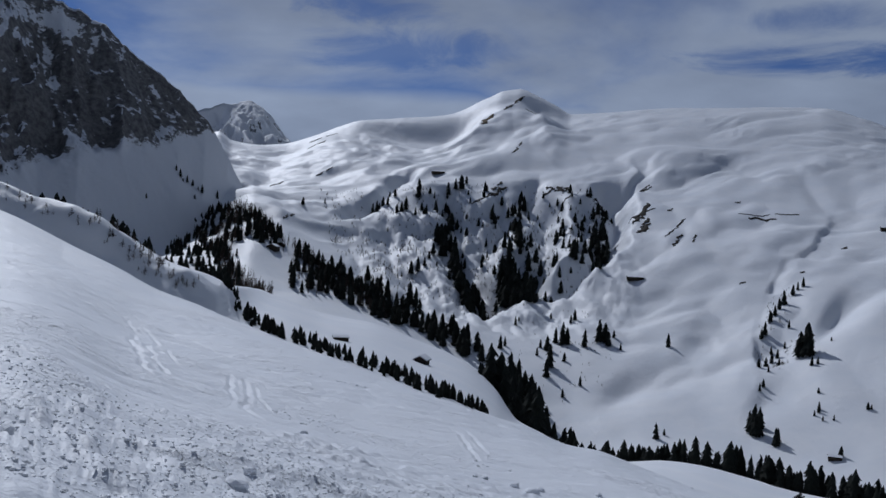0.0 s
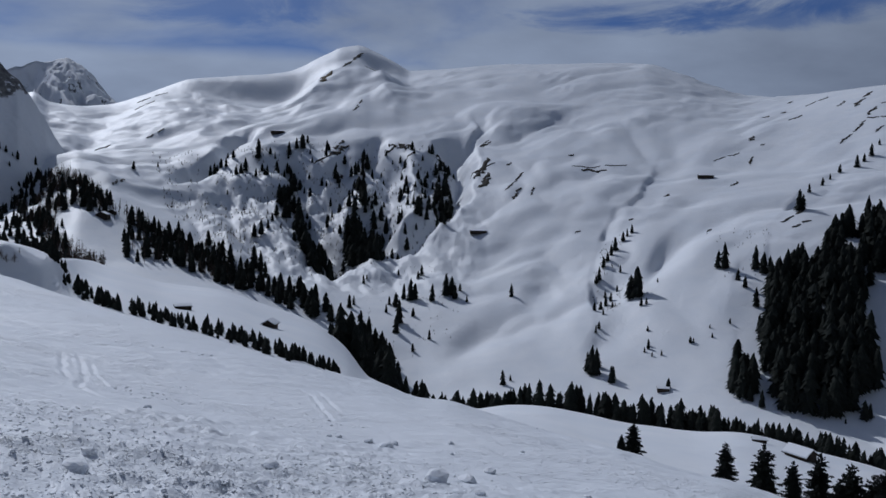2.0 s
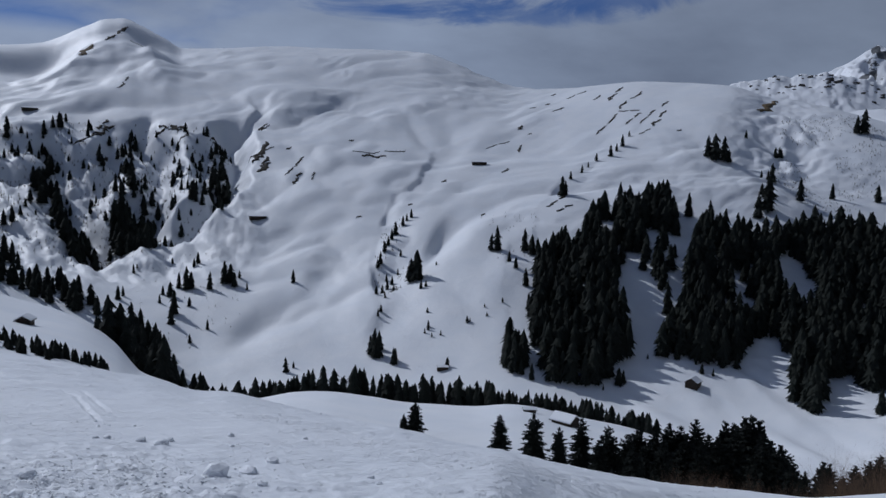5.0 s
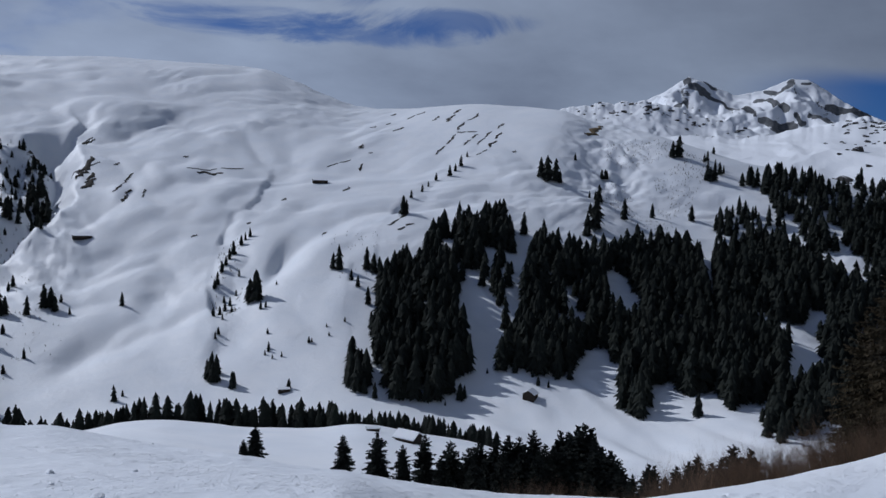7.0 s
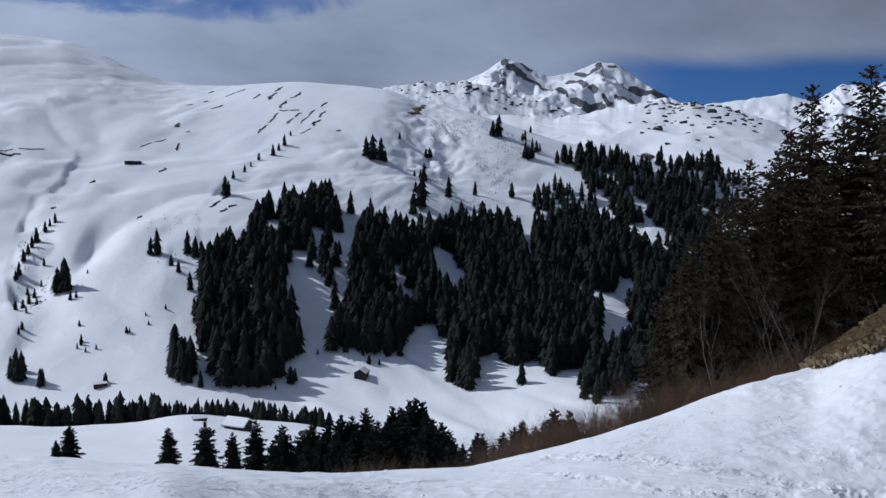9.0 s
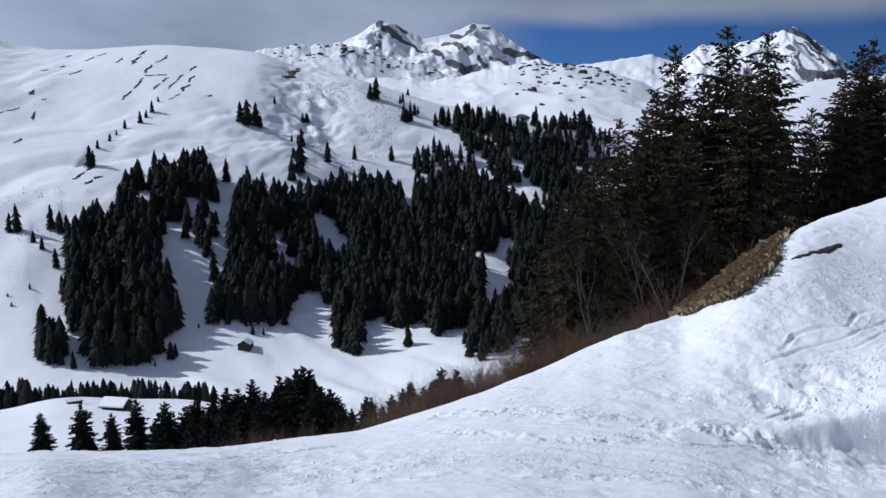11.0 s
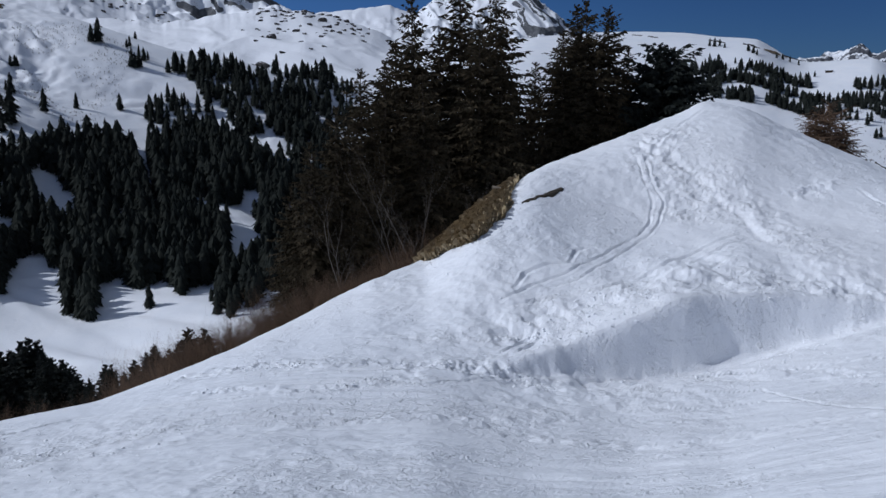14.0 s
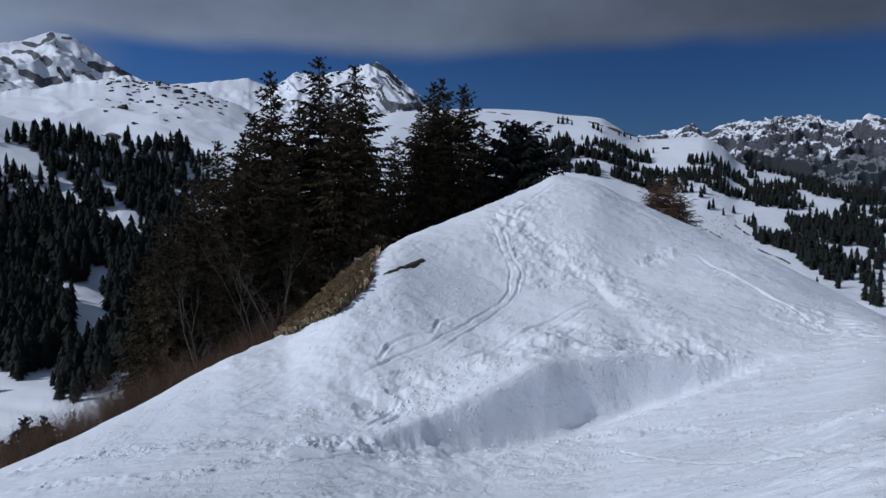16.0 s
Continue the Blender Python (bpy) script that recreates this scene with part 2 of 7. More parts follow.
def spread(table, bearings):
    """Range and height of a line of the land at each bearing."""
    table = sorted(table)
    t = np.array([(table[-1][0] - 360, *table[-1][1:])] + table + [(table[0][0] + 360, *table[0][1:])], float)
    a, b = t[:, :1], np.asarray(bearings, float)
    k = np.clip(np.searchsorted(t[:, 0], b, side="right") - 1, 0, len(t) - 2)
    u, out = (b - t[k, 0]) / (t[k + 1, 0] - t[k, 0]), []
    for column in (1, 2):
        v = t[:, column:column + 1]
        m = slopes(a, v)
        out.append(hermite(a[:, 0], v[:, 0], m[:, 0], k, u))
    return out


# Lines of the land, from the viewer outwards: bearing in degrees, range and height in metres.
STEP = [
    (-34, 52, -0.17), (-28, 46, -0.76), (-20, 36, -2.77), (-16, 31.5, -3.12), (-13, 28.2, -3.21), (-10, 24.8, -3.17),
    (-5, 21.8, -3.28), (0, 18.8, -3.21), (5, 17, -3.18), (10, 15.2, -3.06), (15, 14, -2.97), (20, 12.8, -2.83),
    (25, 12.1, -2.74), (30, 11.4, -2.63), (35, 13.2, -3.35), (40, 15, -4.08), (46, 18.4, -5.28), (52, 19.7, -5.61),
    (57, 19.9, -5.52), (62, 20.2, -5.46), (66, 20.6, -5.5), (72, 21.4, -5.61), (76, 22.1, -5.75), (80, 23.1, -6.05),
    (85, 24.5, -6.48), (90, 26.1, -6.8), (95, 27.7, -6.71), (100, 29.4, -6.32), (105, 30.5, -5.76), (110, 31, -5.04),
    (115, 31, -4.32), (121, 31, -4.38),
]
BROW_WEST = [
    (-34, 130, 5.51), (-28.5, 116.2, 1.64), (-24.3, 103.4, -2.02), (-21.9, 95.9, -3.74), (-19, 87.2, -5.68), (-16, 78.8, -6.47),
    (-13.8, 72.6, -6.95), (-10.7, 64, -7.27), (-6.8, 57.2, -7.64), (-2.7, 51, -7.94), (1.3, 45.8, -7.97), (4.2, 43.2, -8.05),
    (6.2, 41.4, -7.97), (9, 38.9, -8.11), (12.2, 36.7, -7.82), (15, 35, -7.9), (19.3, 32.4, -7.75), (23.3, 30.8, -7.69),
    (27, 29.6, -7.82), (30, 28.5, -7.74), (36, 27.6, -7.77), (43, 27.1, -7.78),
]
BROW_EAST = [
    (50.7, 27.6, -7.79), (55, 28, -7.43), (60.6, 28.7, -6.79), (65, 30, -6.24), (70.3, 31.7, -5.41), (74.2, 34.7, -5.13),
    (76.5, 36.4, -4.27), (78.5, 38.1, -3.33), (80.2, 40.1, -2.68), (82.2, 42.9, -1.88), (85.4, 48, -1.21), (89.3, 53.8, -0.02),
    (92.1, 57.9, 1.06), (93.5, 60, 1.64), (95.6, 59.4, 1.31), (98.3, 58.5, 0.04), (101.7, 56.5, -1.41), (105.3, 53.5, -2.65),
    (108.8, 50.7, -3.84), (112.2, 48.1, -5.03), (115, 46, -5.8), (121, 44, -7.7),
]
EDGE_WEST = [
    (-34, 144.2, 4.04), (-28.5, 129.1, -0.05), (-24.3, 115, -3.93), (-21.9, 106.7, -5.75), (-19, 97.1, -7.8), (-16, 87.9, -8.57),
    (-10.7, 71.6, -9.28), (-4, 59.5, -9.86), (1.3, 51.6, -9.89), (6.2, 46.8, -9.86), (9, 44, -10), (12.2, 41.5, -9.66),
    (15, 39.7, -9.74), (19.3, 36.9, -9.56), (23.3, 35.1, -9.5), (27, 33.7, -9.64), (30, 32.6, -9.55), (36, 31.6, -9.59),
]
EDGE_EAST = [
    (43, 31.1, -9.59), (50.7, 31.5, -9.61), (55, 32, -9.19), (60.6, 32.7, -8.46), (65, 34.2, -7.83), (70.3, 36.1, -6.88),
    (74.2, 39.3, -6.58), (78.5, 43.1, -4.56), (82.2, 48.4, -2.97), (86, 55.1, -2.11), (90, 61.6, -0.75), (93.5, 67.2, 0.76),
    (97, 66, -0.34), (101.7, 63.4, -2.61), (107, 58.4, -4.61), (112.2, 54.1, -6.59), (117, 51.1, -8.17), (121, 49.6, -9.57),
]
LEE = [
    (-34, 191, 2.32), (-28, 186, -3.22), (-20, 176, -16.23), (-16, 173, -21.43), (-13, 156, -23.62), (-10, 120, -21.24),
    (-5, 120, -23.86), (0, 120, -26.5), (5, 122.5, -30.06), (10, 125, -33.56), (15, 127.5, -36.76), (20, 130, -39.59),
    (25, 130, -42.1), (30, 130, -43.48), (35, 130, -44.71), (40, 130, -46.18), (46, 120, -42.5), (52, 110, -38.39),
    (57, 97.5, -32.4), (62, 84, -25.97), (66, 72, -20.36), (72, 66, -16.28), (76, 67.3, -15.3), (80, 69.5, -13.82),
    (85, 73.2, -11.36), (90, 77.4, -9.86), (95, 80, -9.27), (100, 80, -9.88), (105, 78.8, -12.02), (110, 77.6, -14.58),
    (115, 76.4, -17.41), (121, 75, -18.45),
]
KNOLL_WEST = [
    (-34, 207, 14.67), (-28.6, 201.6, 7.09), (-26, 199, 4.49), (-22, 195, -1.38), (-18.5, 190.5, -8.87), (-15.3, 194.8, -13.13),
    (-12.2, 386.4, -29.32), (-10.5, 397.5, -34.39), (-8, 393.3, -40.01), (-4.5, 387.5, -43), (-1, 381.7, -50.25), (2, 363.3, -54.95),
    (4.2, 345, -62.09), (6, 330, -71.47), (8, 315, -73.64), (10.1, 299.9, -75.53), (13.3, 297.9, -76.17),
]
KNOLL_EAST = [
    (16, 296.2, -74.08), (18.1, 294.9, -73.6), (21.3, 292.9, -75.09), (25, 290.6, -76.77), (28.5, 288.4, -76.96), (31.7, 286.4, -75.48),
    (35.7, 283.9, -77.4), (39.7, 281.4, -78.9), (42, 280, -80.93), (46, 270.8, -84.24), (52, 256.9, -84.81), (60, 246.7, -83.28),
    (70, 240, -76.33), (85, 250, -60.68), (100, 254.2, -57.03), (121, 260, -63.18),
]
TOE = [
    (-34, 520, -16.51), (-28, 520, -23.78), (-20, 520, -36.84), (-16, 540, -50.35), (-13, 555, -57.17), (-10, 561.7, -63.34),
    (-5, 565.8, -73.85), (0, 570, -95.93), (5, 520, -114.42), (10, 484.3, -132.65), (15, 466.7, -127.77), (20, 461.1, -126.23),
    (25, 455.6, -126.03), (30, 450, -125.79), (35, 443.3, -125.21), (40, 436.7, -127.7), (46, 430, -128.99), (52, 430, -126.54),
    (57, 430, -120.94), (62, 435, -117.35), (66, 445, -116.76), (72, 460, -115.6), (76, 470, -114.37), (80, 480, -112.11),
    (85, 490, -108.48), (90, 500, -104.63), (95, 510, -106.75), (100, 520, -108.88), (105, 520, -108.88), (110, 520, -108.88),
    (115, 520, -108.88), (121, 520, -108.88),
]
MIDSLOPE = [
    (-34, 800, -19.3), (-28, 800, -28.28), (-20, 800, -40.28), (-16, 800, -37.48), (-13, 800, -19.3), (-10, 793.3, -33.16),
    (-5, 782.2, -55.79), (0, 771.1, -67.17), (5, 760, -78.23), (10, 730, -75.08), (15, 700, -71.92), (20, 680, -66.82),
    (25, 660, -61.9), (30, 640, -59.97), (35, 620, -64.2), (40, 600, -72.02), (46, 579.3, -90.11), (52, 575.3, -96.35),
    (57, 572, -100.24), (62, 576.7, -103.67), (66, 590, -106.64), (72, 610, -103.72), (76, 630, -102.04), (80, 670, -101.24),
    (85, 720, -99.05), (90, 728.3, -94.24), (95, 736.7, -95.33), (100, 745, -106.37), (105, 753.3, -117.67), (110, 761.7, -123.25),
    (115, 770, -128.93), (121, 780, -135.89),
]
UPPER = [
    (-34, 1050, -16.68), (-28, 1078.6, -21.21), (-20, 1116.7, -27.59), (-16, 1135.7, 21.47), (-13, 1150, 53.87), (-10, 1141.7, 53.49),
    (-5, 1127.8, 52.86), (0, 1113.9, 58.08), (5, 1100, 63.15), (10, 1050, 62.19), (15, 1000, 61.06), (20, 975, 57.87),
    (25, 950, 54.76), (30, 915, 45.94), (35, 880, 39.3), (40, 850, 34.3), (46, 818.7, 18.8), (52, 810.7, -5.9),
    (57, 804, -22.49), (62, 813.3, -34.15), (66, 840, -42.08), (72, 880, -42.31), (76, 915, -41.18), (80, 975, -35.81),
    (85, 1050, -27.68), (90, 1056.9, -35.26), (95, 1063.9, -42.94), (100, 1070.8, -61.97), (105, 1077.8, -81.28), (110, 1084.7, -94.32),
    (115, 1091.7, -107.55), (121, 1100, -123.68),
]
CREST_WEST = [
    (-34, 1450, -11), (-20, 1483.3, 27.54), (-15.6, 1493.8, 158.61), (-14.8, 1495.7, 146.42), (-13.3, 1499.3, 142.86), (-11.4, 1540, 149.51),
    (-9.5, 1587.5, 172.07), (-7.6, 1635, 200.04), (-6.1, 1672.5, 219.93), (-3.7, 1721.7, 235), (0.2, 1786.7, 258.2), (2.2, 1820, 292.95),
    (3, 1833.3, 307.38), (3.7, 1845, 320.18), (4.4, 1843.3, 324.37), (4.9, 1835, 325.87), (5.3, 1828.3, 323.12), (5.8, 1820, 314.68),
    (6.5, 1808.3, 303), (7.5, 1791.7, 284.51), (8.6, 1773.3, 264.52), (12, 1730, 266.42), (14, 1710, 270.46), (19, 1660, 264.36),
    (24.4, 1606, 257.79), (26.7, 1539.3, 226.54), (29.1, 1453.6, 185.62), (31.5, 1367.9, 161.47),
]
CREST_EAST = [
    (34.6, 1301.2, 158.74), (38.4, 1230, 158.44), (42, 1175, 150.86), (45.4, 1132.5, 141.2), (47.8, 1102.5, 122.83), (50.1, 1085, 113.85),
    (54.6, 1052.9, 86.34), (58.3, 1040.1, 64.8), (61.7, 1029.9, 54.71), (64.4, 1021.8, 41.65), (70, 1148.6, 29.72), (80, 1550, 106.93),
    (82.5, 1600, 123.2), (88.93, 1728.7, 138.05), (91.67, 1744, 134.85), (94, 1735.7, 125.06), (96.3, 1727.5, 117.59), (97.45, 1723.4, 99.46),
    (98.4, 1720, 81.62), (99.71, 1715.3, 71.7), (103, 1703.6, 75.25), (104.44, 1696.1, 53.27), (105.53, 1686.5, 22.02), (107.27, 1671.1, 7.49),
    (109.31, 1653.1, -8.56), (111.94, 1629.9, -25.68), (114.09, 1611, -41.77), (121, 1550, -66.02),
]
BEHIND = [
    (-34, 1912.5, 101.88), (-13, 1975, 105.16), (4, 2412.5, 268.23), (10, 2287.5, 257.22), (25, 2100, 222.37), (32, 1787.5, 142.33),
    (40, 1600, 141.63), (48, 1475, 117.74), (55, 1412.5, 55.09), (65, 1375, 9.65), (72, 1600, 4.44), (80, 2037.5, 25.36),
    (90, 2287.5, 81.53), (104, 2225, 26.62), (121, 2037.5, -105.13),
]
PLAIN = [
    (-34, 3200, -54.21), (121, 3200, -54.21),
]
RIM = [
    (-34, 4700, 26.26), (121, 4700, 26.26),
]
LAND = [STEP, BROW_WEST + BROW_EAST, EDGE_WEST + EDGE_EAST, LEE, KNOLL_WEST + KNOLL_EAST, TOE, MIDSLOPE, UPPER, CREST_WEST + CREST_EAST, BEHIND, PLAIN, RIM]


def knots(bearings):
    rows = [spread(t, bearings) for t in LAND]
    r = np.array([np.zeros_like(bearings)] + [a for a, _ in rows])
    z = np.array([np.zeros_like(bearings)] + [b for _, b in rows])
    for k in range(1, len(r)):
        r[k] = np.maximum(r[k], r[k - 1] * 1.02 + 0.5)
    return r, z


def relief(x, y, r, b):
    """Swells, hummocks, gullies and lumps on top of the large form."""
    far = smooth01(r, 430, 620)
    mid = smooth01(r, 70, 180) * (1 - 0.5 * far)
    high = (1 - 0.85 * smooth01(r, 1300, 1650)) * (1 - 0.6 * smooth01(b, 31, 36) * smooth01(r, 950, 1080))
    soft = 1 - 0.7 * smooth01(b, 31, 36) * smooth01(r, 850, 950)
    wx, wy = x + 40 * fbm(x, y, 210, 2, 8), y + 40 * fbm(x, y, 210, 2, 9)
    swell = fbm(wx, wy, 170, 2, 3)
    calm = 1 - 0.75 * smooth01(b, -13, -9) * (1 - smooth01(b, 10, 14)) * (1 - smooth01(r, 950, 1100))
    cushions = np.sqrt(fbm(wx, wy, 110, 1, 15) ** 2 + 0.003) - 0.4
    z = far * high * soft * calm * (9.0 * swell + 9.5 * cushions + 4.2 * (np.sqrt(fbm(wx, wy, 58, 2, 19) ** 2 + 0.003) - 0.4) * smooth01(fbm(x, y, 240, 1, 20), -0.5, 0.4) + 1.0 * (1 - smooth01(r, 1000, 1400)) * fbm(wx, wy, 36, 2, 11) + 2.7 * smooth01(fbm(x, y, 150, 2, 21), -0.2, 0.6) * (np.sqrt(fbm(wx * 0.8 + wy * 0.3, wy, 27, 3, 22) ** 2 + 0.001) - 0.35))
    # broken ground of the short bank on the left
    z += (1 - smooth01(b, -14, -11)) * smooth01(r, 158, 170) * (1 - smooth01(r, 195, 215)) * (1.0 * fbm(x, y, 11, 3, 46) + 0.5 * (np.abs(fbm(x, y, 5, 2, 47)) - 0.4))
    z += mid * (0.9 * fbm(x, y, 70, 3, 5) + 0.25 * fbm(x, y, 17, 2, 6))
    # folds of the high basin on the left, banked by wind
    basin = (1 - smooth01(b, 0, 5)) * smooth01(r, 850, 1000) * (1 - smooth01(r, 1350, 1500)) * smooth01(b, -17, -14)
    fold = 1 - 2 * np.abs(fbm(wx * 0.8 + wy * 0.5, wy * 1.1 - wx * 0.4, 190, 3, 44))
    z += basin * (7.5 * (fold - 0.3) + 4.5 * (0.4 - np.abs(fbm(wx * 0.6 + wy * 0.7, wy - wx * 0.5, 62, 3, 45))))
    # gullies and spurs of the steep bank above the stream
    m = (b > -9) & (b < 18) & (r > 600) & (r < 1900)
    if m.any():
        px, py = x[m] + 11 * fbm(x[m], y[m], 60, 3, 23), y[m] + 11 * fbm(x[m], y[m], 60, 3, 24)
        dug = np.zeros_like(px)
        for wide, deep, line in GULLIES:
            d, along, total = to_line(px, py, line)
            ends = np.clip(along / 40, 0, 1) * np.clip((total - along) / 50, 0, 1)
            dug -= 2.0 * deep * ends * np.clip(1 - d / (1.5 * wide), 0, 1) ** 1.1
        for wide, tall, line in SPURS:
            d, along, total = to_line(px, py, line)
            dug += tall * np.clip((total - along) / total * 1.6, 0, 1) * np.clip(along / 150 - 0.1, 0, 1) * np.clip(1 - d / wide, 0, 1) ** 1.3
        steep = smooth01(b[m], -9, -3) * (1 - smooth01(b[m], 11, 15)) * smooth01(r[m], 690, 780) * (1 - smooth01(r[m], 990, 1080))
        side = r[m] * np.radians(b[m]) + 0.25 * r[m]
        dug += steep * (11.0 * (np.abs(fbm(side, r[m] * 0.3, 52, 3, 27)) - 0.45) + 5.0 * (np.abs(fbm(side, r[m] * 0.6, 21, 4, 29, 0.6)) - 0.4))
        z[m] += dug
    # the broken slide scar on the shoulder
    scar = np.exp(-((b - SCAR[0]) / 2.6) ** 2 - ((r - SCAR[1]) / 110) ** 2)
    z += scar * (10 * (np.abs(fbm(wx, wy, 34, 4, 87)) - 0.5) - 6.0)
    # rounded folds of the valley floor
    floor = smooth01(b, 33, 40) * smooth01(r, 400, 440) * (1 - smooth01(r, 560, 640))
    side = (r * np.radians(b)) + 10 * fbm(x, y, 60, 2, 35)
    z += floor * 3.0 * (np.sqrt(fbm(side, r * 0.35, 38, 2, 36) ** 2 + 0.01) - 0.35)
    # small stream cuts that run down the open slope, each with a steep bank on its western side
    for wide, deep, line in CUTS:
        lr, lb = [p[1] for p in line], [p[0] for p in line]
        off = (b - np.interp(r, lr, lb)) * r * math.pi / 180 + 5 * fbm(x, y, 45, 3, 33)
        deep = deep * np.clip(0.45 + 1.1 * fbm(r * 0.7, r * 0.2, 42, 2, 34), 0.08, 1.4)
        fade = smooth01(r, lr[0] - 30, lr[0] + 10) * (1 - smooth01(r, lr[-1] - 40, lr[-1] + 20))
        z -= deep * fade * (smooth01(off, -wide * 0.5, wide * 0.5) * (1 - smooth01(off, wide * 0.8, wide * 9)))
    # wind-scooped hollows with a shaded western lip
    for hb, hr, wide, long, deep in HOLLOWS:
        u, v = (b - hb) * hr * math.pi / 180, r - hr
        m = np.exp(-((u - 0.25 * v) / wide) ** 2 - (v / long) ** 2)
        z -= deep * m * smooth01(u - 0.25 * v, -wide * 0.8, wide * 0.1)
    # the summit cirque: a steep lee below the crest
    for hb, hr, wide, long, deep in CIRQUES:
        u, v = (b - hb) * hr * math.pi / 180, r - hr
        z -= deep * np.exp(-(u / wide) ** 2) * smooth01(v, -long, 0) * (1 - smooth01(v, 0, 0.45 * long))
    near = 1 - smooth01(r, 60, 130)
    z += near * smooth01(r, 2, 6) * (0.09 * fbm(x, y, 11, 2, 31) + (0.014 + 0.02 * smooth01(r, 22, 32)) * fbm(x, y, 1.6, 4, 37))
    return z + near_marks(x, y, r, b)


def to_line(x, y, line):
    """Distance from each place to a line in the plan, and how far along it the nearest point lies."""
    best, along, total = np.full(x.shape, 1e9), np.zeros(x.shape), 0.0
    for (xa, ya), (xb, yb) in zip(line, line[1:]):
        dx, dy = xb - xa, yb - ya
        long = math.hypot(dx, dy)
        u = np.clip(((x - xa) * dx + (y - ya) * dy) / long ** 2, 0, 1)
        d = np.hypot(x - xa - u * dx, y - ya - u * dy)
        along = np.where(d < best, total + u * long, along)
        best = np.minimum(best, d)
        total += long
    return best, along, total


